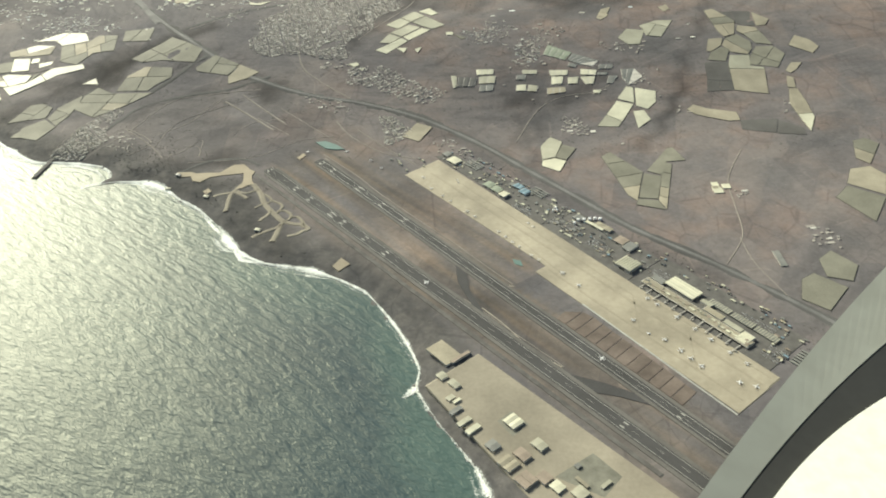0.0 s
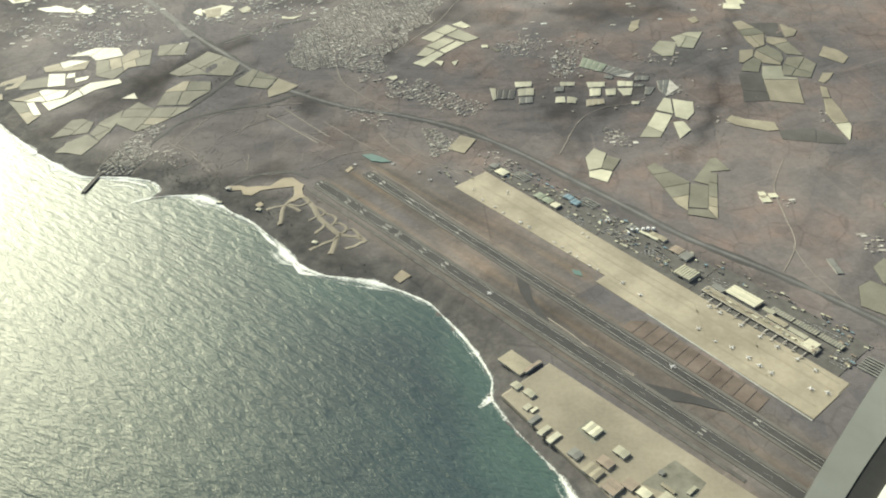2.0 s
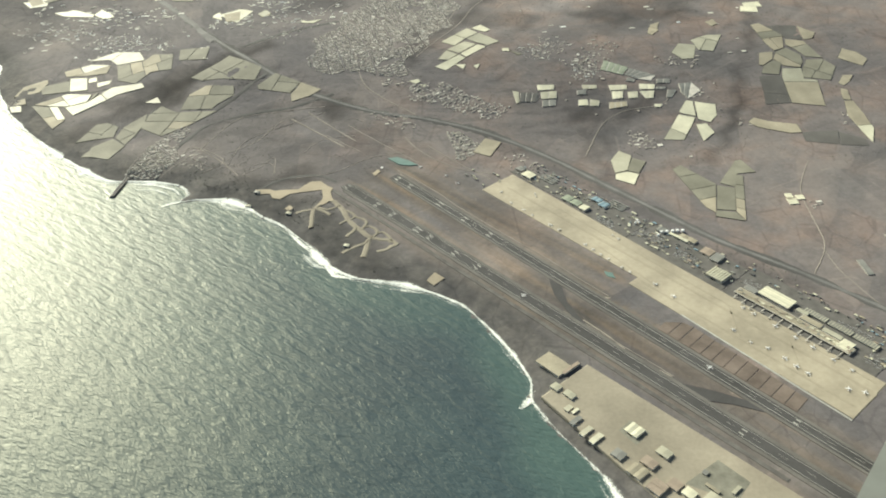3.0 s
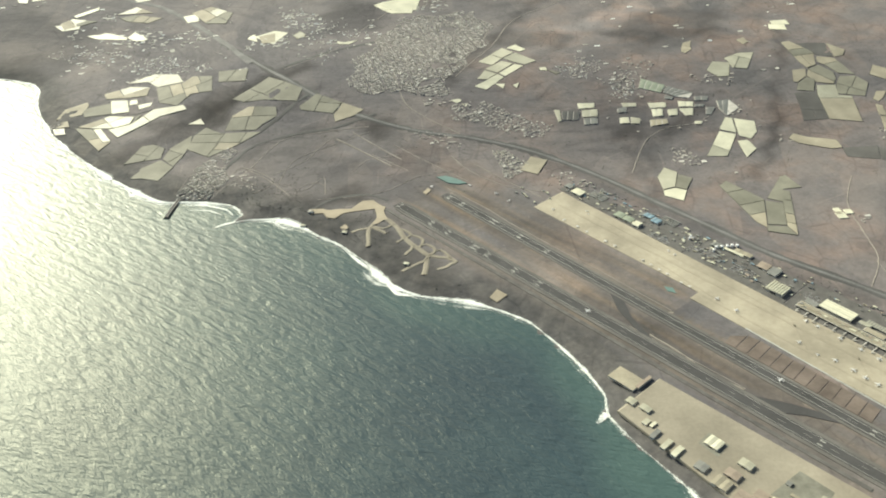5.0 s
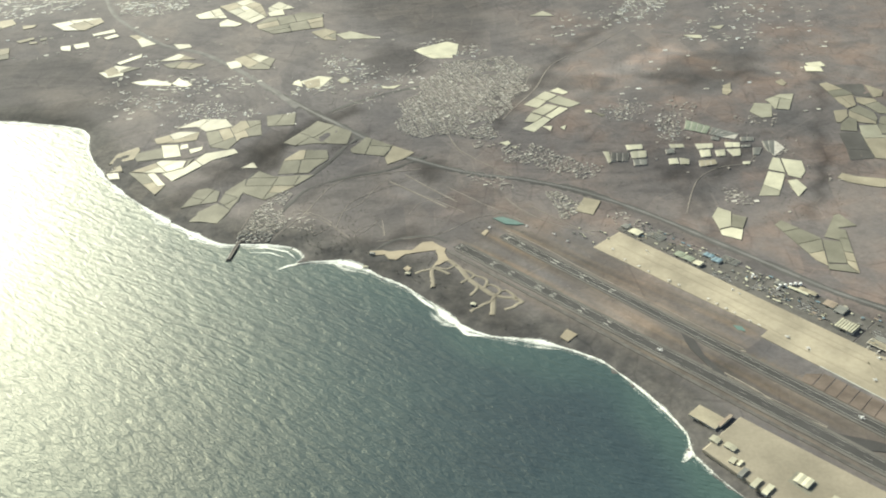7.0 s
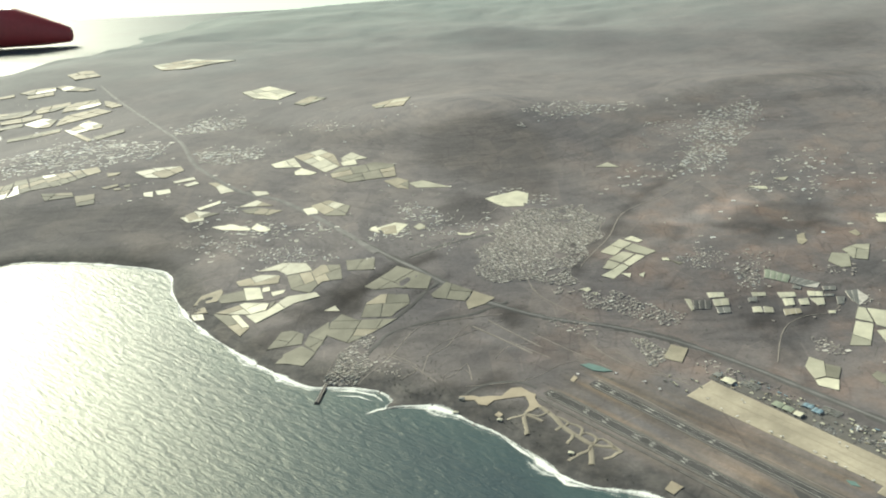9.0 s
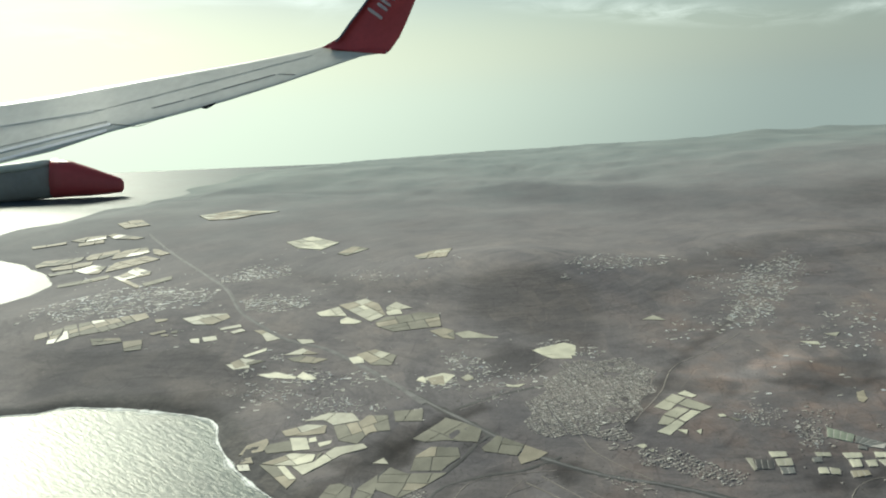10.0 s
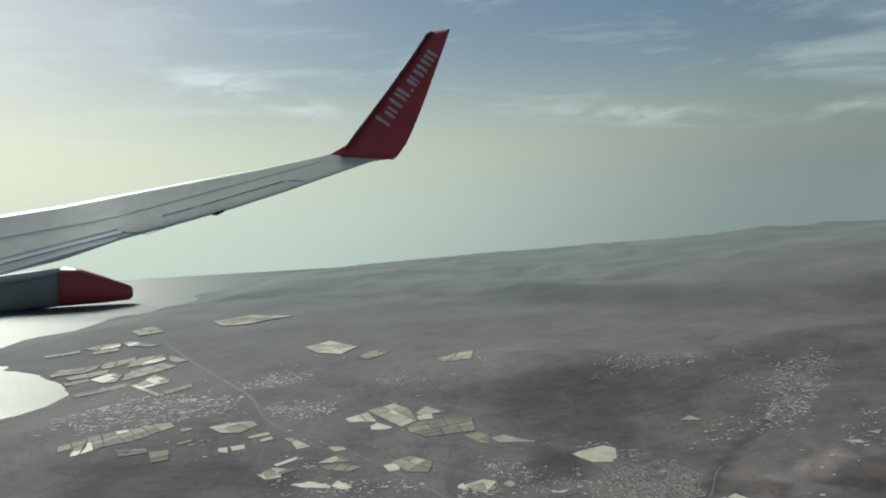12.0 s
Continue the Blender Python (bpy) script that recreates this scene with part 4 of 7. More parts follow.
def streets(where, poly, yaw, full, single, rng):
    """A close-built quarter: terraces two houses deep between straight streets, with yards and open squares."""
    px, py = np.array(poly).T
    cx, cy, r = px.mean(), py.mean(), max(np.ptp(px), np.ptp(py))
    lots = []
    n = int(r / 0.84) + 4
    for i in range(-n, n + 1):
        for j in range(-n, n + 1):
            u, v = i * 0.82 + 0.7 * (i // 8), j * 0.72 + 0.66 * (j // 2)
            lots.append((u + rng.uniform(-0.06, 0.06), v + rng.uniform(-0.05, 0.05), rng.random()))
    U, V, K = np.array(lots).T
    c, s = math.cos(radians(yaw)), math.sin(radians(yaw))
    X, Y = cx + U * c - V * s, cy + U * s + V * c
    keep = np.zeros(X.shape, bool)
    wx, wy = X + 0.03 * r * np.sin(Y * 0.21), Y + 0.03 * r * np.sin(X * 0.17 + 2)
    for (ax, ay), (bx, by) in zip(poly, poly[1:] + poly[:1]):
        if by != ay:
            keep ^= ((ay > wy) != (by > wy)) & (wx < (bx - ax) * (wy - ay) / (by - ay) + ax)
    X, Y, K = X[keep], Y[keep], K[keep]
    Z = np.maximum(height(X, Y), 0.05)
    verts, faces, rv, rf = [], [], [], []
    for x, y, z, k in zip(X, Y, Z, K):
        if k > full - 0.12 or noise.noise((x * 0.11, y * 0.11, 5)) > 0.42:
            continue
        if single and rng.random() < 0.5 and sum(h[4] == where for h in HOUSES) < 150:
            HOUSES.append((x, y, 0.54, yaw + rng.choice((0, 90)), where))
            continue
        w, d, h = rng.uniform(0.32, 0.41), rng.uniform(0.29, 0.36), rng.choice((0.1, 0.13, 0.16, 0.2, 0.3))
        if rng.random() < 0.025:
            w, d = w * 2.4, d * 1.9
        for out, quads, low, high, grow in ((verts, faces, z - 0.5, z + h, 1.0), (rv, rf, z + h - 0.08, z + h + 0.02, 1.02)):
            o = len(out)
            for zz in (low, high):
                for a, b in ((-w, -d), (w, -d), (w, d), (-w, d)):
                    out.append((x + grow * (a * c - b * s), y + grow * (a * s + b * c), zz))
            quads += [(o, o + 1, o + 5, o + 4), (o + 1, o + 2, o + 6, o + 5), (o + 2, o + 3, o + 7, o + 6), (o + 3, o, o + 4, o + 7), (o + 4, o + 5, o + 6, o + 7)]
    root = mesh_of("houses", verts, faces, TOWN_WALL)
    mesh_of("roofs", rv, rf, TOWN_ROOF, root)
    tagged(root, "dense grey and cream flat-roofed houses, " + where, "houses", kind="stuff")


def town(where, poly, step, yaw, full):
    """Fill a quarter with flat-roofed houses in rows along its streets."""
    rng = random.Random(len(poly) * 1000 + int(step * 10) + int(poly[0][0] * 7))
    xs, ys = [p[0] for p in poly], [p[1] for p in poly]
    cx, cy, r = sum(xs) / len(xs), sum(ys) / len(ys), max(max(xs) - min(xs), max(ys) - min(ys))
    c, s = math.cos(radians(yaw)), math.sin(radians(yaw))
    far = cy > 430
    if full > 0.6:
        streets(where, poly, yaw, full, where in ("village by the pier", "hamlet by the airport"), rng)
        return
    verts, faces, rv, rf = [], [], [], []
    n = int(r / step) + 2
    for i in range(-n, n + 1):
        for j in range(-n, n + 1):
            if far and noise.noise((i * 0.35, j * 0.35, cx)) < -0.05:
                continue
            if rng.random() > full:
                continue
            u, v = (i + rng.uniform(-0.15, 0.15)) * step * 0.62, (j + rng.uniform(-0.15, 0.15)) * step * 0.62
            u, v = u * 1.3 + rng.uniform(-1, 1) * step * 0.4, v * 1.3 + rng.uniform(-1, 1) * step * 0.4
            x, y = cx + u * c - v * s, cy + u * s + v * c
            wx, wy = 0.05 * r * noise.noise((x * 0.09, y * 0.09, 3)), 0.05 * r * noise.noise((x * 0.09, y * 0.09, 8))
            if not inside(x + wx, y + wy, poly):
                continue
            k = min(step * 0.5, 1.25) * rng.uniform(0.65, 1.15) * 0.68
            w, d, h = k * rng.uniform(0.5, 0.68), k * rng.uniform(0.5, 0.68), rng.uniform(0.1, 0.24)
            if rng.random() < 0.2 or far and rng.random() < 0.7:
                w, d, h = w * rng.uniform(1.5, 3.0), d * rng.uniform(0.9, 1.5), h * 0.6
            z = rest(x, y)
            o, q = len(verts), len(rv)
            for zz in (z - 0.6, z + h):
                for a, b in ((-w, -d), (w, -d), (w, d), (-w, d)):
                    verts.append((x + a * c - b * s, y + a * s + b * c, zz))
            faces += [(o, o + 1, o + 5, o + 4), (o + 1, o + 2, o + 6, o + 5), (o + 2, o + 3, o + 7, o + 6), (o + 3, o, o + 4, o + 7)]
            for zz in (z + h - 0.12, z + h + 0.03):
                for a, b in ((-w, -d), (w, -d), (w, d), (-w, d)):
                    rv.append((x + 1.03 * (a * c - b * s), y + 1.03 * (a * s + b * c), zz))
            rf += [(q + 4, q + 5, q + 6, q + 7), (q, q + 1, q + 5, q + 4), (q + 1, q + 2, q + 6, q + 5), (q + 2, q + 3, q + 7, q + 6), (q + 3, q, q + 4, q + 7)]
    if verts:
        root = mesh_of("houses", verts, faces, TOWN_WALL)
        mesh_of("roofs", rv, rf, FARM_ROOF if far else TOWN_ROOF, root)
        tagged(root, "scattered pale farm buildings and houses", "houses", kind="stuff")


def sheds_of(poly, count, low, high, say):
    """Far sheds and houses, long and low, in loose rows, too many and too small to pick apart."""
    rng = random.Random(int(poly[0][0] * 3 + poly[0][1]) + count)
    xs, ys = [p[0] for p in poly], [p[1] for p in poly]
    rows = rng.uniform(-10, 25)
    verts, faces, rv, rf = [], [], [], []
    made = 0
    for _ in range(count * 12):
        x, y = rng.uniform(min(xs), max(xs)), rng.uniform(min(ys), max(ys))
        if made >= count or not inside(x, y, poly) or noise.noise((x * 0.02, y * 0.02, count)) < rng.uniform(-0.5, 0.1):
            continue
        made += 1
        turn = radians(rows + (90 if rng.random() < 0.12 else 0) + rng.uniform(-4, 4))
        c, s = math.cos(turn), math.sin(turn)
        w, d, h = low * 0.25 + (high - low) * 0.4 * rng.random() ** 2, low * rng.uniform(0.14, 0.3), rng.uniform(0.08, 0.18)
        z = rest(x, y) + 0.0004 * max(0.0, y - 520)
        for out, quads, a0, a1, grow in ((verts, faces, z - 1.0, z + h, 1.0), (rv, rf, z + h - 0.08, z + h + 0.02, 1.02)):
            o = len(out)
            for zz in (a0, a1):
                for a, b in ((-w, -d), (w, -d), (w, d), (-w, d)):
                    out.append((x + grow * (a * c - b * s), y + grow * (a * s + b * c), zz))
            quads += [(o, o + 1, o + 5, o + 4), (o + 1, o + 2, o + 6, o + 5), (o + 2, o + 3, o + 7, o + 6), (o + 3, o, o + 4, o + 7), (o + 4, o + 5, o + 6, o + 7)]
    root = mesh_of("sheds", verts, faces, TOWN_WALL)
    mesh_of("roofs", rv, rf, FARM_ROOF, root)
    tagged(root, say, "buildings", kind="stuff")


# ---- the airport: distances along and across the runways ----
O0, RU, RV = Vector((-56.7, 292.5)), Vector((0.6523, -0.7579)), Vector((0.7579, 0.6523))
FLAT = 2.2
RYAW = math.degrees(math.atan2(RU.y, RU.x))


def at(u, v):
    p = O0 + RU * u + RV * v
    return (p.x, p.y)


def strip(name, u0, u1, v0, v1, material, lift, label, category="runway", w0=None, w1=None):
    """A paved strip; w0 and w1, where given, set the cross places of its far end."""
    w0, w1 = v0 if w0 is None else w0, v1 if w1 is None else w1
    ob = slab(name, [at(u0, v0), at(u1, w0), at(u1, w1), at(u0, v1)], material, FLAT - 1.0, FLAT + lift)
    return tagged(ob, label, category, kind="structure")


RUNWAY_A = strip("runway", -4, 262, -2.25, 2.25, ASPHALT, 0.16, "long dark asphalt runway with white markings")
RUNWAY_B = strip("runway", 4, 262, 16.9, 20.9, ASPHALT, 0.16, "second dark asphalt runway beside the first", "runway", 9.9, 13.9)
strip("taxiway", -4, 200, -6.6, -5.2, TARMAC, 0.12, "grey taxiway beside the runway", "taxiway")
strip("road", 113, 156, 3.6, 3.85, VERGE, 0.12, "pale narrow perimeter road between the runways", "road", 4.3, 4.6)
SHOULDER = plain("pale dusty runway shoulder", (0.142, 0.134, 0.126), 0.92, coarse=0.08, fine=1.2, spread=0.2)
for edge in (-3.5, 2.25):
    strip("shoulder", -2, 260, edge, edge + 1.25, SHOULDER, 0.15, "pale dusty shoulder beside the runway", "shoulder")
for low, far in ((15.9, 8.9), (20.9, 13.9)):
    strip("shoulder", 6, 260, low, low + 1.0, SHOULDER, 0.15, "pale dusty shoulder beside the second runway", "shoulder", far, far + 1.0)
strip("apron", 38, 200, 37.5, 55, CONCRETE, 0.14, "pale concrete airport apron with stains", "apron", 33.0, 46.0)
tagged(slab("apron", [at(118, 30.5), at(200, 26), at(200, 40), at(118, 40)], CONCRETE, FLAT - 1, FLAT + 0.148), "pale concrete apron extension", "apron", kind="structure")
strip("apron", 135, 240, -30, -10, OLD_CONCRETE, 0.14, "pale military apron by the sea", "apron", -42, -7)

# ploughed red plots with dark furrows between them, beside the second runway
PLOTS_RED = thing("ploughed_plots", pose(0, 0, 0), "row of reddish ploughed plots with dark boundary furrows", "field")
for k in range(12):
    ua, ub = 139.5 + 4.05 * k, 139.5 + 4.05 * k + 3.75
    low, high = lambda u: 18.5 - 0.026 * (u - 140), lambda u: min(27.4 - 0.075 * (u - 145), 22.2 + 1.0 * (u - 139))
    slab("plot", [at(ua, low(ua)), at(ub, low(ub)), at(ub - 0.5, high(ub)), at(ua - 0.5, high(ua))], PLOUGH, FLAT - 0.5, FLAT + 0.1, PLOTS_RED)


def marking(u, v, long, wide, runway):
    slab("marking", [at(u - long / 2, v - wide / 2), at(u + long / 2, v - wide / 2), at(u + long / 2, v + wide / 2), at(u - long / 2, v + wide / 2)], PAINT, FLAT + 0.1, FLAT + 0.2, runway, "white runway paint")


def mid_b(u):
    return 18.9 - 7.0 * (u - 4) / 258


for u, long in ((-1.5, 1.6), (18, 2.0), (28, 2.0), (43, 3.6), (50, 2.0), (64, 2.0), (76, 2.0), (182, 1.6)):
    for v in (-0.85, 0.85):
        marking(u, v, long, 0.42, RUNWAY_A)
for u, long in ((8, 1.6), (16, 2.0), (35, 3.2), (50, 2.0), (64, 1.6), (190, 1.4)):
    for v in (-0.8, 0.8):
        marking(u, mid_b(u) + v, long, 0.4, RUNWAY_B)
for k in range(26):
    marking(2 + k * 8, 0, 2.6, 0.05, RUNWAY_A)
    marking(8 + k * 8, mid_b(8 + k * 8), 2.6, 0.05, RUNWAY_B)
for v in (-1.75, 1.75):
    slab("marking", [at(-3, v - 0.05), at(258, v - 0.05), at(258, v + 0.05), at(-3, v + 0.05)], PAINT, FLAT + 0.1, FLAT + 0.19, RUNWAY_A)
    slab("marking", [at(6, mid_b(6) + v - 0.3 * v - 0.06), at(258, mid_b(258) + 0.7 * v - 0.06), at(258, mid_b(258) + 0.7 * v + 0.06), at(6, mid_b(6) + 0.7 * v + 0.06)], PAINT, FLAT + 0.1, FLAT + 0.19, RUNWAY_B)
# links between the runways, and the taxiway beyond the second
for a in ([(95, 15.2), (101, 15.0), (111, 8), (127, 2), (121, 2), (105, 8)], [(156, 2), (167, 2), (174, 7.0), (184, 12), (180, 12.8), (168, 8.2)]):
    tagged(slab("taxiway", [at(*p) for p in a], ASPHALT, FLAT - 1, FLAT + 0.13), "dark taxiway linking the runways", "taxiway", kind="structure")
tagged(slab("taxiway", [at(140, 29.2), at(200, 25), at(200, 25.5), at(140, 29.8)], PAINT, FLAT - 1, FLAT + 0.16), "pale kerb strip beside the apron", "kerb", kind="structure")


def disc_ring(bm, x, r, n=10, z=0.0, flat=1.0):
    return [bm.verts.new((x, r * math.cos(2 * math.pi * k / n), z + flat * r * math.sin(2 * math.pi * k / n))) for k in range(n)]


def tube(bm, stations, n=10):
    """A round body along x from stations of (x, radius, height of the axis)."""
    rings = [disc_ring(bm, x, r, n, z) for x, r, z in stations]
    for a, b in zip(rings[:-1], rings[1:]):
        for k in range(n):
            bm.faces.new([a[k], a[(k + 1) % n], b[(k + 1) % n], b[k]])
    bm.faces.new(rings[0][::-1])
    bm.faces.new(rings[-1])


def blade(bm, root, tip, chord0, chord1, thick, sweep, up=Vector((0, 0, 1))):
    """A tapered aerofoil slab from a root to a tip."""
    vs = []
    for p, c, t, s in ((Vector(root), chord0, thick, 0), (Vector(tip), chord1, thick * 0.5, sweep)):
        vs += [bm.verts.new(p + Vector((c / 2 - s, 0, 0))), bm.verts.new(p + Vector((-s, 0, 0)) + up * t), bm.verts.new(p + Vector((-c / 2 - s, 0, 0))), bm.verts.new(p + Vector((-s, 0, 0)) - up * t)]
    for k in range(4):
        bm.faces.new([vs[k], vs[(k + 1) % 4], vs[4 + (k + 1) % 4], vs[4 + k]])
    bm.faces.new(vs[:4][::-1])
    bm.faces.new(vs[4:])


def airliner(name, label, turboprop=False):
    """A small twin-engined airliner, nose along +x, wheels on the ground, 3.3 long."""
    root = thing(name, pose(0, 0, 0), label, "aircraft", "aircraft of the airport")
    bm = bmesh.new()
    tube(bm, [(1.66, 0.02, 0.36), (1.55, 0.1, 0.38), (1.35, 0.16, 0.4), (0.9, 0.175, 0.4), (-0.7, 0.175, 0.4), (-1.2, 0.12, 0.45), (-1.62, 0.03, 0.52)])
    part("fuselage", bm, PLANE_WHITE, root, smooth=True)
    high = 0.56 if turboprop else 0.32
    for s in (-1, 1):
        bm = bmesh.new()
        blade(bm, (0.12, 0.1 * s, high), (0.12, 1.62 * s, high + (0.0 if turboprop else 0.12)), 0.42 if turboprop else 0.7, 0.22, 0.035, 0.05 if turboprop else 0.55)
        panel = part("wing", bm, PLANE_WHITE, root)
        bm = bmesh.new()
        blade(bm, (-1.4, 0.05 * s, 0.95 if turboprop else 0.5), (-1.4, 0.62 * s, 0.97 if turboprop else 0.55), 0.36, 0.18, 0.025, 0.05 if turboprop else 0.22)
        part("tailplane", bm, PLANE_WHITE, root)
        bm = bmesh.new()
        tube(bm, [(0.5, 0.06, 0), (0.42, 0.085, 0), (0.15, 0.085, 0), (-0.12, 0.045, 0)], 8)
        bm.transform(Matrix.Translation((0.05, 0.55 * s, high - (0.02 if turboprop else 0.12))))
        part("engine", bm, PLANE_GREY, panel, "grey engine nacelle", True)
        bm = bmesh.new()
        tube(bm, [(-0.04, 0.055, 0.055), (0.04, 0.055, 0.055)], 8)
        box(bm, Matrix.Translation((0, 0, 0)), 0.03, 0.03, 0.05, 0.3)
        bm.transform(Matrix.Translation((-0.1, 0.24 * s, 0)) )
        part("landing_gear", bm, PLANE_GREY, root)
    bm = bmesh.new()
    blade(bm, (-1.25, 0, 0.52), (-1.25, 0, 1.02), 0.5, 0.24, 0.03, 0.2, Vector((0, 1, 0)))
    part("fin", bm, PLANE_TAIL, root, "coloured tail fin")
    bm = bmesh.new()
    box(bm, Matrix.Translation((1.2, 0, 0)), 0.06, 0.05, 0.0, 0.3)
    part("nose_gear", bm, PLANE_GREY, root)
    return root


def stand(ob, u, v, turn, size=1.0, lift=0.17):
    x, y = at(u, v)
    ob.scale = (0.58 * size,) * 3
    m = pose(x, y, FLAT + lift, 0, 0, RYAW + turn)
    c = copy_thing(ob, m)
    return c


jet = airliner("airliner", "white twin-engined airliner parked on the apron")
prop = airliner("turboprop", "small white high-winged turboprop parked on the apron", True)
for u, v, turn, k in ((125, 36.5, 75, 1.05), (133, 35.5, 100, 1.1), (156, 35, 85, 1.0), (163, 33.6, 20, 0.8), (168, 35, 80, 1.0), (174, 34.6, 70, 1.1), (178, 34, 95, 1.1), (182, 33.6, 80, 1.1), (152, 46.6, 95, 1.0), (156, 46.4, 90, 1.0), (164, 45.8, 85, 1.1), (171, 45.4, 92, 1.0), (177, 45, 88, 1.1), (184, 44.4, 90, 1.0), (190, 44, 60, 1.0), (193, 36, 120, 1.1), (197, 38, 100, 1.1)):
    stand(jet, u, v, turn, k)
for u, v, turn, k in ((45.5, 41.5, 70, 0.75), (54, 38.6, 95, 0.75), (61, 38.4, 90, 0.8), (66, 38, 100, 0.8), (75.5, 37.8, 85, 1.0), (80, 37.8, 95, 0.95), (93, 37.4, 88, 0.85), (97, 37, 90, 0.85), (101, 36.6, 80, 0.8), (104.5, 36.4, 95, 0.8), (111, 35.8, 90, 0.75), (114.5, 35.8, 88, 0.75), (96, 49, 70, 0.7), (99, 48.6, 75, 0.7), (56, 50, 40, 0.7), (57.5, 49, 60, 0.6)):
    stand(prop, u, v, turn, k)
for u, v, turn, k, say in ((98.5, 0, 180, 1.15, "white airliner lined up on the runway"), (161, 15.0, 180, 1.15, "white airliner rolling on the second runway"), (-4, 19.5, 150, 1.0, ""), (7, 31.5, 60, 1.0, ""), (20, 34.5, 100, 1.0, ""), (28, 34, 100, 1.0, "")):
    a = stand(jet, u, v, turn, k)
    if say:
        a["label"] = say
for ob in (jet, prop):
    for o in (*ob.children_recursive, ob):
        bpy.data.objects.remove(o)


def hall(u, v, su, sv, tall, tint, label, name="hangar", bays=0, group="buildings of the airport"):
    x, y = at(u, v)
    return shed(x, y, su, sv, tall * 0.7, RYAW, tint, label, group, name, bays, FLAT + 0.1)


# seaside hangars and shelters
YARD = plain("pale grey-green yard", (0.205, 0.20, 0.165), 0.9, coarse=0.3, fine=1.5)
for u, v, su, sv, tall, tint, bays in ((128.5, -17.6, 9.5, 6.0, 0.9, "beige", 1), (133.3, -15.2, 1.0, 7.0, 1.3, "red", 1), (135.6, -24.3, 2.9, 2.5, 1.1, "pale", 1), (140.4, -23.8, 3.6, 2.2, 1.1, "pale", 1), (143.8, -28.0, 1.6, 2.6, 0.8, "pale", 1), (145.8, -27.4, 0.9, 2.6, 0.7, "white", 1), (148.4, -30.0, 1.4, 4.0, 0.9, "grey", 1),
                                  (153.0, -31.0, 1.5, 4.4, 0.9, "pale", 1), (156.6, -31.0, 1.6, 4.6, 0.9, "white", 1), (164.3, -31.0, 3.4, 3.0, 1.2, "grey", 1), (161.8, -21.2, 4.4, 4.0, 1.3, "white", 2), (172.2, -21.8, 4.0, 2.8, 1.4, "pale", 1), (171.3, -32.0, 4.6, 4.0, 1.2, "beige", 2), (171.6, -27.4, 4.2, 3.0, 1.3, "red", 1), (178.0, -32.4, 4.2, 4.4, 1.4, "red", 2),
                                  (180.6, -28.4, 3.2, 3.4, 1.3, "red", 1), (184.6, -28.0, 3.4, 2.8, 1.1, "white", 1), (189.6, -25.2, 3.6, 3.4, 1.1, "pale", 1), (187.6, -22.4, 4.2, 0.9, 0.8, "beige", 1), (192.0, -18.4, 0.9, 3.4, 0.7, "pale", 1), (183.4, -19.4, 1.4, 1.6, 0.7, "grey", 1)):
    hall(u, v, su, sv, tall * 0.7, tint, {"red": "red-brown roofed military hangar by the sea", "grey": "grey roofed military shed by the sea"}.get(tint, "sand-coloured military hangar on the seaside apron"), bays=bays, group="hangars by the sea")
tagged(slab("yard", [at(181.9, -26.1), at(183, -13.2), at(193, -13.5), at(194.3, -21.6)], YARD, FLAT - 1, FLAT + 0.155), "worn grey-green yard among the hangars", "yard", kind="structure")
tagged(slab("yard", [at(158.6, -24.0), at(165.4, -24.8), at(165.0, -18.6), at(158.4, -18.6)], YARD, FLAT - 1, FLAT + 0.152), "worn asphalt round a hangar", "yard", kind="structure")

# landward side: halls, car parks, terminal
for corners in ([(36, 55.8), (62, 54.4), (62, 62), (36, 63)], [(62, 54.4), (100, 51.4), (100, 66), (62, 64)], [(100, 51.4), (142, 48.0), (142, 66), (100, 68)], [(142, 48.0), (196, 45.6), (196, 66), (142, 68)]):
    tagged(slab("yard", [at(*p) for p in corners], TARMAC, FLAT - 1, FLAT + 0.118), "grey landside asphalt of the airport", "yard", kind="structure")
for u, v, su, sv, tall, tint, bays, say in ((44, 58.6, 5.2, 4.0, 1.1, "white", 1, "cream flat-roofed cargo hall beside the apron"), (38, 60, 3.4, 3.0, 0.9, "grey", 1, "grey flat-roofed airport hall"), (67.6, 56.2, 4.0, 3.6, 1.1, "green", 1, "grey-green roofed cargo hall"), (72, 56.0, 4.2, 3.2, 1.1, "green", 1, "grey-green roofed cargo hall"), (76.6, 55.6, 3.0, 3.4, 1.2, "white", 1, "white roofed hangar beside the apron"),
                                       (76.2, 63.6, 4.0, 2.6, 1.0, "blue", 2, "blue roofed warehouse of the airport"), (80.4, 62.6, 3.6, 3.2, 1.0, "blue", 2, "blue roofed warehouse of the airport"), (73.6, 63.0, 2.0, 2.2, 0.8, "grey", 1, "small grey shed of the airport"), (126, 64.4, 4.2, 4.0, 1.0, "red", 1, "red-brown roofed building of the airport"), (130.5, 63.8, 3.4, 5.0, 1.0, "grey", 1, "grey service building of the airport"), (113.6, 64.6, 8.0, 1.2, 0.9, "white", 1, "long white warehouse of the airport"), (116.4, 66.4, 7.0, 2.4, 0.9, "beige", 2, "dusty beige warehouse of the airport"), (106.4, 64.4, 3.6, 3.0, 0.9, "grey", 2, "grey workshop of the airport")):
    hall(u, v, su, sv, tall, tint, say, "hall", bays)
hall(136.6, 55.4, 6.6, 6.2, 1.3, "black", "hall with white striped skylight roof", "striped_hall", 1)
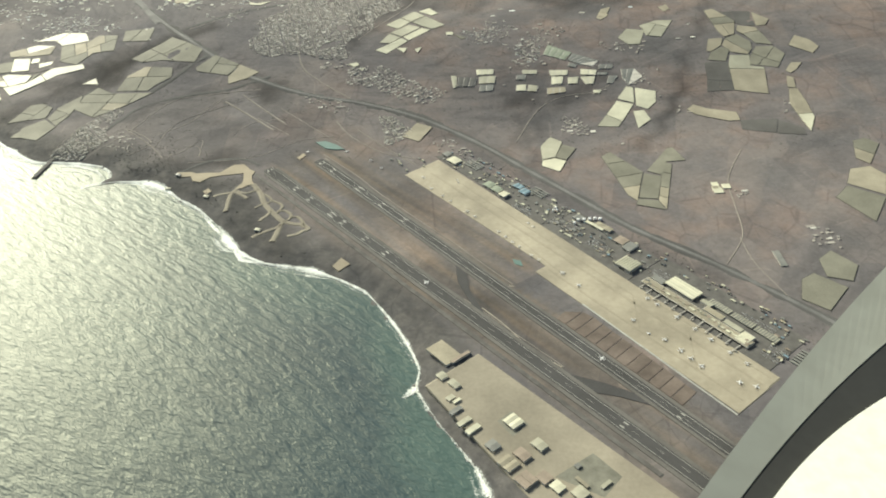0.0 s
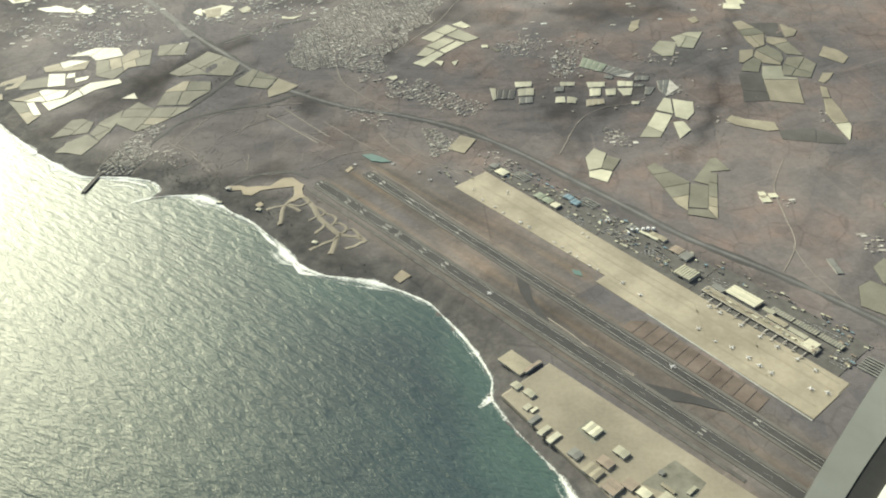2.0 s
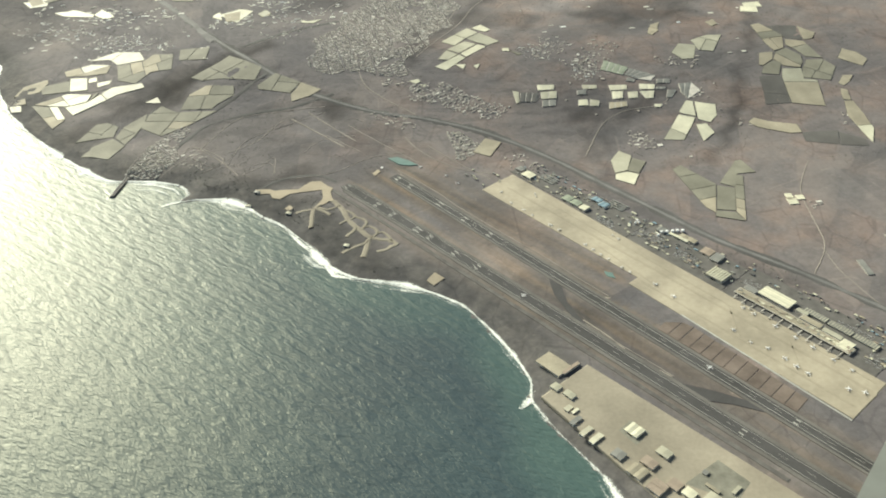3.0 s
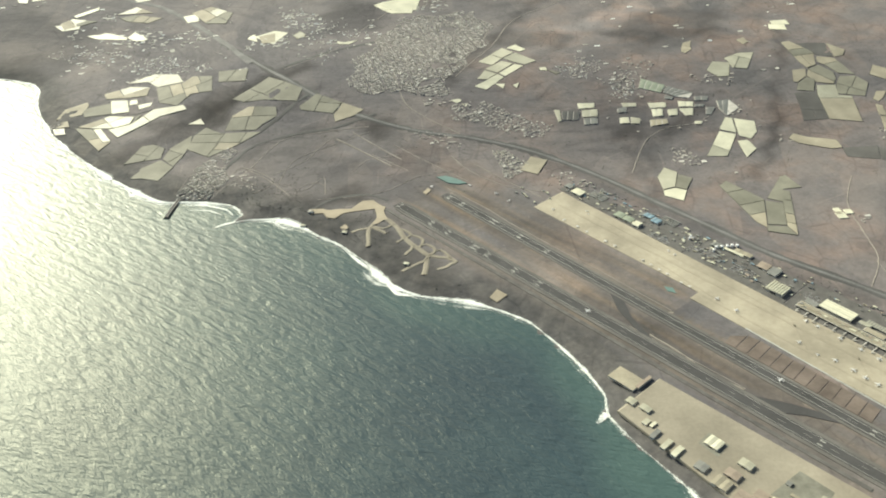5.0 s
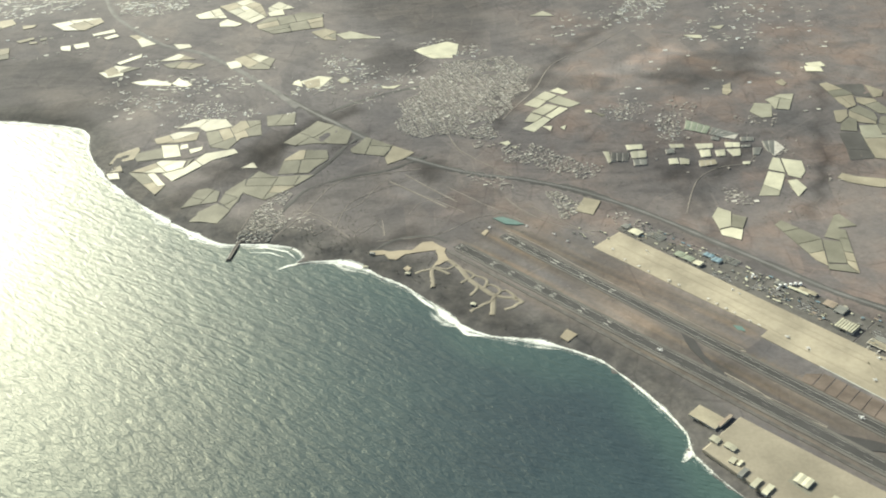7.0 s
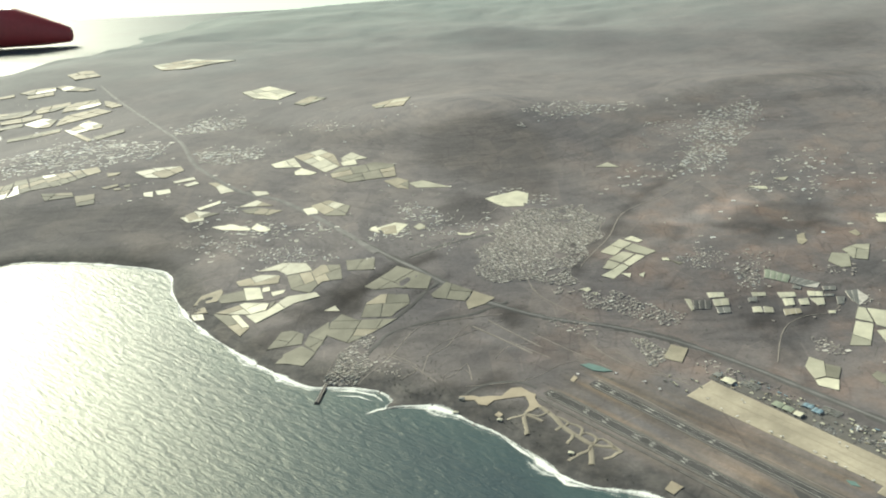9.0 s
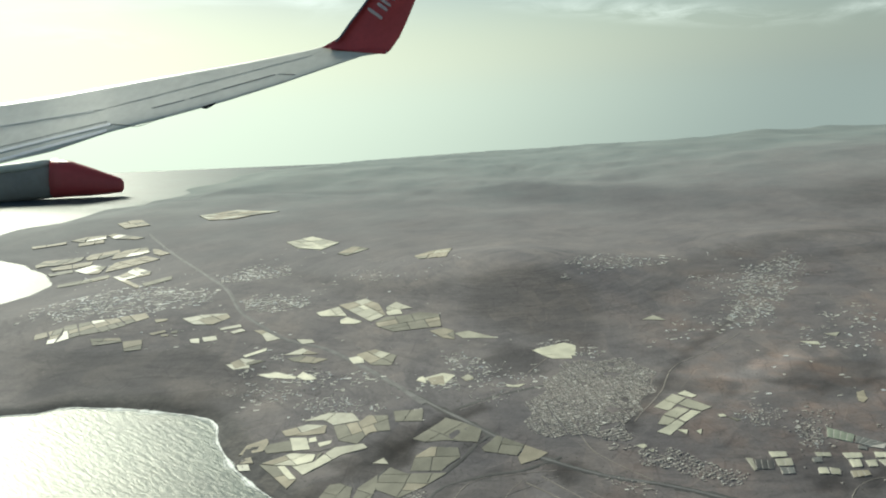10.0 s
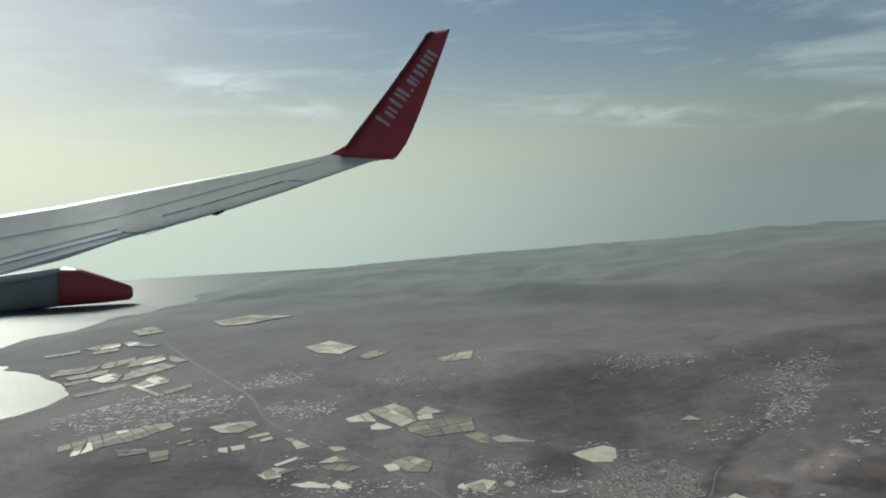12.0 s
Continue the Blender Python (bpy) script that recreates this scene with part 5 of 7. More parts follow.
for k in range(7):
    x, y = at(133.9 + k * 1.08, 55.4)
    ob = bpy.data.objects["striped_hall"]
    bm = bmesh.new()
    box(bm, Matrix.Translation((-2.85 + k * 0.95, 0, 0)), 0.56, 6.1, 0.85, 1.12, 0.97)
    part("skylight", bm, TINTS["white"], ob, "long white roof stripe")

terminal = thing("terminal", pose(*at(166, 52), FLAT, 0, 0, RYAW - 3) @ Matrix.Diagonal((1, 1, 0.6, 1)), "long beige airport terminal with flat roofs and boarding bridges", "building", "buildings of the airport")
rng = random.Random(5)
bm = bmesh.new()
box(bm, Matrix.Translation((0, 0, 0)), 41, 3.6, -0.5, 1.3)
concourse = part("concourse", bm, WALL, terminal)
bm = bmesh.new()
box(bm, Matrix.Translation((0, 0, 0)), 40.6, 3.2, 1.304, 1.42)
part("roof", bm, TINTS["beige"], terminal, "sandy flat concourse roof")
bm = bmesh.new()
box(bm, Matrix.Translation((0, -1.82, 0)), 40, 0.06, 0.25, 1.1)
part("glazing", bm, GLASS, concourse, "dark glazed front")
for k in range(40):
    bm = bmesh.new()
    box(bm, Matrix.Translation((-19.5 + k * 1.0, rng.uniform(-0.8, 0.8), 0)), rng.uniform(0.4, 1.3), rng.uniform(0.3, 1.1), 1.42, 1.55 + rng.uniform(0, 0.3))
    part("roof_plant", bm, TINTS[rng.choice(("pale", "beige", "white", "red", "grey"))], terminal)
for u0, v0, su, sv, tint in ((4.5, 3.4, 7.0, 2.4, "beige"), (12.0, 3.0, 6.5, 2.0, "pale"), (17.5, 1.2, 4.0, 5.0, "white"), (-17.5, 3.2, 4.5, 2.6, "grey"), (0.0, 5.6, 4.0, 1.8, "pale")):
    bm = bmesh.new()
    box(bm, Matrix.Translation((u0, v0, 0)), su, sv, -0.5, 1.5)
    wing_block = part("side_block", bm, WALL, terminal)
    bm = bmesh.new()
    box(bm, Matrix.Translation((u0, v0, 0)), su * 0.96, sv * 0.94, 1.504, 1.62)
    part("block_roof", bm, TINTS[tint], wing_block)
bm = bmesh.new()
box(bm, Matrix.Translation((-9.5, 6.0, 0)), 11, 5.0, -0.5, 1.5)
part("hall", bm, WALL, terminal)
for k in range(4):
    bm = bmesh.new()
    gable(bm, 11, 1.22, 1.6, 0.2)
    bm.transform(Matrix.Translation((-9.5, 4.1 + k * 1.26, 0)))
    part("hall_roof", bm, TINTS["white"], terminal, "cream ribbed hall roof")
for k, (u0, su) in enumerate(((3.5, 8.0), (12.0, 8.0), (20.5, 8.0))):
    bm = bmesh.new()
    box(bm, Matrix.Translation((u0, 7.6, 0)), su, 2.6, -0.5, 1.1)
    part("car_deck", bm, TINTS["grey"], terminal)
    for j in range(9):
        bm = bmesh.new()
        box(bm, Matrix.Translation((u0 - su / 2 + 0.5 + j * su / 9, 7.6, 0)), 0.35, 2.5, 1.1, 1.22)
        part("deck_rib", bm, TINTS["pale"], terminal)
for k in range(12):
    v0 = -1.9
    out = 1.9 + 0.7 * (k % 3)
    bm = bmesh.new()
    box(bm, Matrix.Translation((-19 + k * 3.4, v0 - out / 2, 0)), 0.2, out, 0.55, 0.85)
    box(bm, Matrix.Translation((-19 + k * 3.4 + 0.5, v0 - out, 0)) @ Matrix.Rotation(radians(35), 4, "Z"), 1.4, 0.2, 0.5, 0.8)
    box(bm, Matrix.Translation((-19 + k * 3.4, v0 - out * 0.9, 0)), 0.2, 0.2, 0.0, 0.5)
    part("boarding_bridge", bm, WALL, terminal, "pale covered boarding bridge")
# car parks with rows of shade roofs, tanks and small service huts
for u0, v0, n in ((52, 60.5, 4), (84, 64.5, 4), (196, 54, 6)):
    for j in range(n):
        hall(u0 + (5 if u0 > 150 else 0), v0 + j * 1.25, 7.5, 0.55, 0.4, "grey", "long grey car-park shade roof", "car_shelter", 1, "car-park shelters")
for u, v, r in ((96.2, 63.0, 0.45), (97.6, 62.2, 0.4), (96.8, 61.2, 0.4), (109.6, 66.6, 0.6), (108.4, 64.8, 0.6), (110.6, 68.2, 0.6), (107.2, 63.2, 0.55), (112.0, 69.4, 0.6), (107.6, 60.8, 0.5)):
    x, y = at(u, v)
    t = thing("fuel_tank", pose(x, y, FLAT), "round white fuel storage tank", "tank", "fuel tanks")
    bm = bmesh.new()
    bmesh.ops.create_cone(bm, cap_ends=True, segments=14, radius1=r, radius2=r, depth=0.8, matrix=Matrix.Translation((0, 0, 0.5)))
    part("drum", bm, PLANE_WHITE, t)
    bm = bmesh.new()
    bmesh.ops.create_cone(bm, cap_ends=True, segments=14, radius1=r * 1.03, radius2=0.05, depth=0.14, matrix=Matrix.Translation((0, 0, 0.97)))
    part("lid", bm, PLANE_WHITE, t)
rng = random.Random(11)
for k in range(400):
    u = rng.uniform(38, 196)
    v = rng.uniform(55, 69) - (u - 40) * 0.02 + (3 if 140 < u < 190 else 0)
    if any(abs(u - a) < 3.4 and abs(v - b) < 3.2 for a, b in ((44, 58.6), (68, 56.2), (72, 56), (76, 56), (78, 63), (126, 64), (114, 65.5), (136.6, 55.4), (56, 62), (88, 66))) or (144 < u < 188 and v < 64):
        continue
    hall(u, v, rng.uniform(0.3, 1.6) ** 1.3, rng.uniform(0.25, 0.9), rng.uniform(0.15, 0.45), rng.choice(("white", "white", "pale", "grey", "grey", "beige", "black", "red", "blue")), "small service hut of the airport", "service_hut", 1, "service huts of the airport")
for k in range(9):
    hall(24 + k * 1.8 + rng.uniform(-0.5, 0.5), 44 + rng.uniform(-4, 6), rng.uniform(0.6, 1.8), 0.6, 0.5, rng.choice(("white", "grey", "pale")), "small service hut of the airport", "service_hut", 1, "service huts of the airport")
for x, y, tint in ((-79.5, 275.5, "pale"), (-97, 284, "pale"), (-54.5, 250.5, "white"), (-94.5, 291.5, "grey")):
    shed(x, y, 2.2, 1.3, 0.7, -20, tint, "small pale store on the dispersal area", "dispersal stores", "store")

# ponds and pier
for c in ([(-42.5, 316.2), (-38.4, 317.0), (-33.5, 313.8), (-29.2, 309.5), (-33.0, 309.2), (-37.6, 310.6)], [(36.4, 230.2), (39.2, 229.1), (39.7, 225.9), (37.0, 227.3)]):
    hz = max(rest(*p) for p in c)
    tagged(slab("pond", c, POOL, hz - 1.5, hz + 0.12), "small turquoise retention pond", "pond", kind="structure")
pier = thing("pier", pose(-154.7, 303.1, 0, 0, 0, 83), "grey stone pier running into the sea", "pier")
bm = bmesh.new()
box(bm, Matrix(), 16.5, 1.5, -2.0, 0.7, 0.93)
part("mole", bm, VERGE, pier)
bm = bmesh.new()
box(bm, Matrix.Translation((0, 0.45, 0)), 15.4, 0.25, 0.7, 1.0)
part("parapet", bm, WALL, pier)
rng = random.Random(3)
for k in range(60):
    bm = bmesh.new()
    bmesh.ops.create_icosphere(bm, subdivisions=1, radius=rng.uniform(0.25, 0.5))
    for w in bm.verts:
        w.co *= rng.uniform(0.7, 1.2)
    side = rng.choice((-1, 1))
    bm.transform(Matrix.Translation((rng.uniform(-8.4, 2), side * rng.uniform(0.7, 1.1), 0.0)))
    part("boulder", bm, GULLY, pier)

# worn bands and tyre stains on the apron, and rows of parked cars
STAIN = plain("tyre-stained concrete", (0.325, 0.288, 0.222), 0.85, coarse=0.06, fine=0.8, spread=0.2)
for u0, v0, u1, v1, w in ((44, 45.6, 198, 39.4, 0.9), (60, 49.0, 150, 44.2, 0.45), (120, 34.2, 198, 30.4, 0.7), (96, 40.2, 128, 35.4, 0.4), (150, 47.2, 198, 43.6, 0.4), (148, 44.0, 160, 33.0, 0.5), (170, 43.4, 182, 31.4, 0.5)):
    tagged(slab("taxi_lane", [at(u0, v0), at(u1, v1), at(u1, v1 + w), at(u0, v0 + w)], STAIN, FLAT - 0.5, FLAT + 0.166), "tyre-stained taxi lane across the apron", "taxiway", kind="structure")
rng = random.Random(17)
CAR = plain("mixed car paint", (0.42, 0.42, 0.42), 0.3, coarse=0.8, fine=2.0, spread=0.75, spec=0.5)
verts, faces = [], []
for u0, v0, nu, nv in ((84, 52.5, 30, 3), (100, 56, 34, 4), (118, 55, 26, 4), (144, 58.5, 20, 3), (176, 58.5, 40, 4), (46, 63.5, 22, 2), (190, 50.5, 20, 5)):
    for j in range(nv):
        for k in range(nu):
            if rng.random() < 0.35:
                continue
            p = Vector((*at(u0 + k * 0.3, v0 + j * 1.3), FLAT + 0.11))
            o = len(verts)
            for z, l, w in ((0.0, 0.2, 0.085), (0.08, 0.2, 0.085), (0.13, 0.1, 0.07)):
                for su, sv in ((-1, -1), (1, -1), (1, 1), (-1, 1)):
                    q = RU * sv * w + RV * su * l
                    verts.append((p.x + q.x, p.y + q.y, p.z + z))
            for r in (0, 4):
                faces += [(o + r + q, o + r + (q + 1) % 4, o + r + 4 + (q + 1) % 4, o + r + 4 + q) for q in range(4)]
            faces.append((o + 8, o + 9, o + 10, o + 11))
tagged(mesh_of("parked_cars", verts, faces, CAR), "rows of parked cars on the landside asphalt", "cars", kind="stuff")

# ---- fields, sheds, towns and roads of the plain ----
greenhouse([(-361.4, 589.6), (-351.1, 594.8), (-349.2, 591.6), (-357.7, 586.5)], "pale")
greenhouse([(-351.8, 587.0), (-345.9, 587.5), (-344.9, 584.5), (-349.9, 584.0)], "pale")
greenhouse([(-345.1, 591.3), (-341.3, 594.0), (-339.8, 589.8), (-343.6, 588.2)], "pale")
greenhouse([(-237.4, 396.3), (-236.3, 407.1), (-227.2, 415.2), (-225.1, 410.7), (-225.5, 399.6)], "beige")
greenhouse([(-236.8, 390.9), (-230.2, 392.6), (-227.0, 385.6), (-234.3, 387.2)], "pale")
greenhouse([(-227.3, 406.1), (-213.7, 411.2), (-209.4, 398.4), (-222.7, 396.6)], "beige")
greenhouse([(-214.2, 414.0), (-204.8, 412.4), (-200.1, 398.4), (-209.1, 398.3)], "white")
greenhouse([(-222.0, 384.4), (-209.3, 395.2), (-196.0, 391.9), (-196.1, 384.6), (-204.6, 381.1), (-214.2, 382.3)], "pale")
greenhouse([(-195.0, 392.3), (-192.3, 393.6), (-194.3, 385.5)], "beige")
greenhouse([(-204.9, 379.9), (-195.0, 383.8), (-187.2, 397.8), (-171.8, 398.4), (-169.0, 393.6), (-181.9, 389.4), (-197.8, 371.0)], "white")
greenhouse([(-213.2, 380.9), (-209.5, 381.2), (-200.5, 367.0), (-203.9, 366.2)], "white")
greenhouse([(-223.0, 383.2), (-213.8, 381.0), (-203.9, 365.6), (-200.4, 365.8), (-203.0, 357.0)], "beige")
greenhouse([(-203.2, 411.9), (-199.6, 412.3), (-198.0, 407.4), (-202.3, 406.5)], "white")
greenhouse([(-197.1, 405.3), (-189.9, 406.5), (-189.9, 402.8), (-195.3, 400.4)], "white")
greenhouse([(-220.8, 423.9), (-207.9, 429.5), (-196.1, 425.3), (-195.5, 415.8), (-205.8, 415.9), (-217.4, 417.4)], "beige")
greenhouse([(-210.9, 434.7), (-197.6, 441.7), (-183.1, 436.7), (-177.6, 425.8), (-191.8, 424.6), (-199.0, 433.0)], "beige")
greenhouse([(-191.4, 423.1), (-177.2, 424.3), (-173.5, 430.4), (-162.1, 427.0), (-158.8, 409.4), (-164.7, 410.1), (-170.2, 410.0), (-174.9, 399.3), (-185.7, 405.4)], "olive")
greenhouse([(-158.7, 431.1), (-142.3, 428.8), (-141.8, 415.3), (-156.5, 418.5)], "olive")
greenhouse([(-145.0, 397.2), (-133.1, 409.7), (-129.0, 415.3), (-109.8, 400.2), (-111.8, 389.4), (-127.9, 392.4), (-138.5, 392.8)], "olive")
greenhouse([(-109.3, 384.2), (-105.6, 388.6), (-101.7, 393.9), (-88.5, 384.6), (-90.3, 380.1), (-92.3, 376.1), (-108.2, 381.1)], "olive")
greenhouse([(-87.9, 384.1), (-77.2, 376.5), (-82.1, 372.1), (-90.5, 368.7), (-91.7, 374.6), (-89.1, 379.9)], "olive")
greenhouse([(-144.1, 367.6), (-142.4, 380.6), (-135.4, 387.2), (-121.6, 385.2), (-120.2, 377.3), (-126.7, 370.8), (-129.0, 366.7)], "olive")
greenhouse([(-159.2, 352.9), (-158.9, 365.1), (-154.4, 372.2), (-145.9, 365.4), (-126.5, 364.5), (-136.9, 353.7), (-147.8, 344.5)], "olive")
greenhouse([(-164.2, 377.5), (-159.0, 381.7), (-155.9, 375.7)], "beige")
greenhouse([(-186.2, 341.7), (-182.6, 359.0), (-177.6, 360.0), (-171.2, 355.7), (-170.6, 345.7), (-179.2, 343.9)], "olive")
greenhouse([(-179.9, 329.0), (-177.2, 336.5), (-170.2, 344.0), (-162.5, 336.7), (-166.2, 324.4), (-174.4, 327.7)], "olive")
greenhouse([(-169.1, 345.0), (-168.1, 355.3), (-160.2, 365.9), (-159.1, 356.6), (-160.6, 346.2), (-162.7, 337.8)], "olive")
greenhouse([(-236.1, 386.7), (-229.2, 384.6), (-226.7, 378.7), (-232.8, 380.5)], "pale")
greenhouse([(-258.3, 512.1), (-244.2, 512.5), (-230.7, 503.7), (-230.6, 500.6), (-249.7, 506.1)], "white")
greenhouse([(-227.8, 503.7), (-221.7, 504.9), (-215.7, 496.5), (-219.5, 494.7)], "white")
greenhouse([(-285.2, 531.5), (-269.0, 532.3), (-267.4, 524.2), (-277.6, 523.0)], "pale")
greenhouse([(-149.2, 469.6), (-148.1, 473.4), (-145.6, 474.9), (-142.2, 462.9)], "white")
greenhouse([(-142.7, 471.2), (-133.2, 472.2), (-131.5, 459.6), (-139.1, 459.7)], "beige")
greenhouse([(-122.1, 465.9), (-118.4, 471.1), (-114.6, 465.9), (-118.0, 460.7)], "beige")
greenhouse([(-95.7, 453.2), (-91.5, 451.0), (-84.3, 453.8), (-88.7, 448.2), (-94.9, 449.6)], "white")
greenhouse([(-18.3, 415.3), (-11.6, 424.6), (-6.0, 418.9), (-11.8, 410.1)], "white")
greenhouse([(-11.2, 425.4), (-4.7, 434.5), (0.8, 427.6), (-5.7, 419.7)], "white")
greenhouse([(-2.2, 434.3), (2.9, 439.1), (7.6, 431.2), (4.5, 428.1)], "white")
greenhouse([(-5.2, 418.8), (1.6, 426.6), (11.4, 414.3), (5.2, 409.7), (-0.3, 413.7)], "white")
greenhouse([(-15.4, 405.6), (-6.4, 414.9), (-0.8, 411.5), (-9.6, 401.4)], "white")
greenhouse([(-8.8, 400.7), (0.0, 410.7), (4.2, 408.4), (-5.9, 397.5)], "white")
greenhouse([(-20.1, 395.8), (-15.8, 404.4), (-10.3, 400.2), (-15.1, 394.8)], "white")
greenhouse([(-21.7, 389.0), (-15.1, 394.3), (-9.8, 399.6), (-6.6, 396.4), (-16.3, 385.4)], "white")
greenhouse([(13.9, 403.7), (15.8, 404.9), (15.7, 401.7)], "white")
greenhouse([(-34.2, 378.2), (-29.9, 379.1), (-28.9, 377.0), (-31.2, 375.4)], "white")
greenhouse([(-77.6, 508.2), (-54.2, 515.1), (-53.9, 493.7), (-65.9, 493.6), (-71.1, 498.7)], "white")
greenhouse([(-11.7, 390.1), (-6.6, 389.7), (-7.9, 385.6)], "pale")
greenhouse([(-2.8, 388.3), (0.5, 390.2), (-1.1, 385.5)], "pale")
greenhouse([(16.1, 402.9), (22.3, 399.4), (19.8, 397.7)], "beige")
greenhouse([(-29.0, 374.7), (-26.0, 374.3), (-27.2, 372.2)], "pale")
greenhouse([(75.8, 298.3), (79.6, 301.8), (89.9, 285.9), (84.4, 265.4), (81.7, 269.5)], "olive")
greenhouse([(90.3, 284.6), (96.5, 282.1), (92.2, 266.2), (85.5, 267.3)], "olive")
greenhouse([(99.4, 293.0), (102.3, 291.0), (94.1, 259.2), (92.4, 265.4)], "olive")
greenhouse([(85.0, 266.2), (92.0, 264.7), (93.4, 258.8), (83.8, 262.3)], "olive")
greenhouse([(91.8, 286.7), (102.8, 303.9), (105.3, 304.7), (108.3, 294.3), (100.4, 293.4), (97.0, 283.4)], "olive")
greenhouse([(52.1, 308.1), (56.6, 315.7), (61.1, 311.3), (57.3, 299.3), (52.0, 297.4)], "white")
greenhouse([(61.1, 309.3), (66.2, 305.9), (61.5, 296.6), (57.4, 298.8)], "olive")
greenhouse([(52.0, 296.4), (57.1, 297.9), (61.2, 295.6), (57.9, 287.6), (51.4, 292.2)], "white")
greenhouse([(89.2, 346.3), (94.5, 355.6), (97.2, 354.6), (96.0, 342.7), (90.2, 345.3)], "white")
greenhouse([(98.2, 354.5), (107.0, 351.8), (105.5, 343.2), (101.2, 337.6), (96.6, 340.3)], "white")
greenhouse([(77.8, 324.3), (88.5, 344.0), (95.3, 341.3), (91.2, 333.0), (86.4, 323.6)], "pale")
greenhouse([(94.6, 335.6), (99.2, 336.3), (100.9, 329.0), (94.6, 322.0)], "white")
greenhouse([(118.1, 336.6), (121.5, 340.4), (126.8, 337.1), (138.6, 333.8), (138.5, 327.2), (133.7, 326.6), (124.4, 330.8), (121.2, 332.5)], "beige")
greenhouse([(146.1, 431.1), (151.0, 433.5), (158.7, 418.8), (155.1, 405.3), (149.5, 402.2), (147.5, 409.0)], "beige")
greenhouse([(153.8, 430.2), (169.3, 430.5), (167.7, 414.2), (159.5, 416.2)], "dark")
greenhouse([(170.2, 429.7), (176.8, 421.8), (173.3, 415.4), (168.6, 414.2)], "beige")
greenhouse([(159.0, 414.2), (167.6, 412.3), (171.3, 395.2), (163.6, 396.4), (160.6, 403.6), (157.2, 408.5)], "beige")
greenhouse([(141.0, 399.1), (148.2, 400.4), (145.9, 393.3), (139.6, 387.0), (137.7, 387.5)], "beige")
greenhouse([(149.7, 400.4), (156.3, 404.7), (161.2, 397.5), (160.1, 390.5), (156.9, 385.3), (149.6, 387.0), (146.5, 393.3)], "beige")
greenhouse([(139.4, 385.8), (145.5, 391.6), (149.2, 389.9), (144.5, 378.1), (136.5, 379.2)], "beige")
greenhouse([(162.8, 392.8), (171.1, 393.4), (174.7, 386.3), (167.8, 373.3), (155.4, 375.8), (158.6, 385.3)], "beige")
greenhouse([(134.4, 376.5), (145.2, 377.0), (142.3, 352.9), (130.4, 351.8), (133.4, 366.0)], "dark")
greenhouse([(148.0, 383.6), (157.3, 384.2), (155.3, 374.1), (161.3, 372.9), (156.9, 349.6), (142.8, 352.8), (145.5, 375.4)], "beige")
greenhouse([(91.1, 427.2), (94.5, 428.7), (95.2, 423.1), (90.6, 417.4), (88.8, 419.6)], "pale")
greenhouse([(122.7, 435.2), (128.2, 439.7), (128.4, 432.6), (124.8, 429.3)], "beige")
greenhouse([(149.1, 460.9), (157.8, 459.8), (156.3, 451.3), (146.8, 452.5)], "white")
greenhouse([(96.8, 398.5), (102.2, 407.6), (110.8, 406.4), (106.4, 392.8), (100.8, 392.2)], "white")
greenhouse([(109.3, 411.4), (118.7, 417.6), (126.8, 418.5), (118.0, 400.4), (110.8, 401.5), (110.5, 407.6)], "beige")
greenhouse([(-612.0, 1111.1), (-602.7, 1135.5), (-588.3, 1135.3), (-559.7, 1091.0), (-584.9, 1071.2)], "pale")
greenhouse([(-695.7, 1036.0), (-669.3, 1035.7), (-650.3, 1038.2), (-645.0, 1027.3), (-668.1, 1025.8), (-687.3, 1022.8)], "pale")
greenhouse([(-643.3, 1039.3), (-625.4, 1046.4), (-596.2, 1039.7), (-591.5, 1025.3), (-622.4, 1023.5)], "pale")
greenhouse([(-594.4, 1039.1), (-586.7, 1043.5), (-535.3, 1010.4), (-545.3, 1005.1), (-576.8, 1020.0)], "beige")
greenhouse([(-624.6, 1020.1), (-591.9, 1021.2), (-586.0, 1007.7), (-618.5, 1007.1)], "olive")
greenhouse([(-579.4, 942.8), (-577.8, 954.4), (-546.1, 960.9), (-539.0, 947.3), (-552.7, 931.8), (-571.3, 931.1)], "pale")
greenhouse([(-542.8, 940.1), (-535.2, 954.6), (-511.1, 959.4), (-497.5, 931.6), (-505.7, 923.7), (-537.6, 920.3)], "pale")
greenhouse([(-499.5, 947.0), (-488.9, 940.4), (-465.5, 911.7), (-476.4, 907.6), (-488.7, 922.4)], "pale")
greenhouse([(-630.8, 924.2), (-631.6, 947.5), (-584.1, 948.7), (-581.2, 934.9), (-586.9, 925.8), (-600.8, 920.1), (-624.2, 914.1)], "olive")
greenhouse([(-602.1, 903.4), (-589.3, 916.9), (-562.2, 923.1), (-556.0, 906.6), (-570.5, 898.5), (-592.2, 890.3)], "beige")
greenhouse([(-564.9, 884.2), (-553.0, 903.0), (-530.2, 888.6), (-526.0, 860.7), (-538.8, 861.3)], "pale")
greenhouse([(-524.2, 879.3), (-524.8, 901.4), (-495.2, 913.8), (-470.1, 890.9), (-492.9, 876.0), (-519.1, 862.1)], "pale")
greenhouse([(-549.2, 817.7), (-533.1, 833.7), (-508.1, 845.7), (-500.6, 829.0), (-524.2, 815.2), (-543.8, 804.8)], "olive")
greenhouse([(-495.2, 827.9), (-489.7, 829.1), (-430.2, 740.7), (-430.7, 733.0)], "pale")
greenhouse([(-489.6, 831.7), (-485.4, 865.4), (-451.5, 820.3), (-446.9, 804.5), (-468.7, 797.7)], "beige")
greenhouse([(-435.1, 756.4), (-415.1, 781.8), (-409.0, 765.5), (-423.6, 737.7)], "olive")
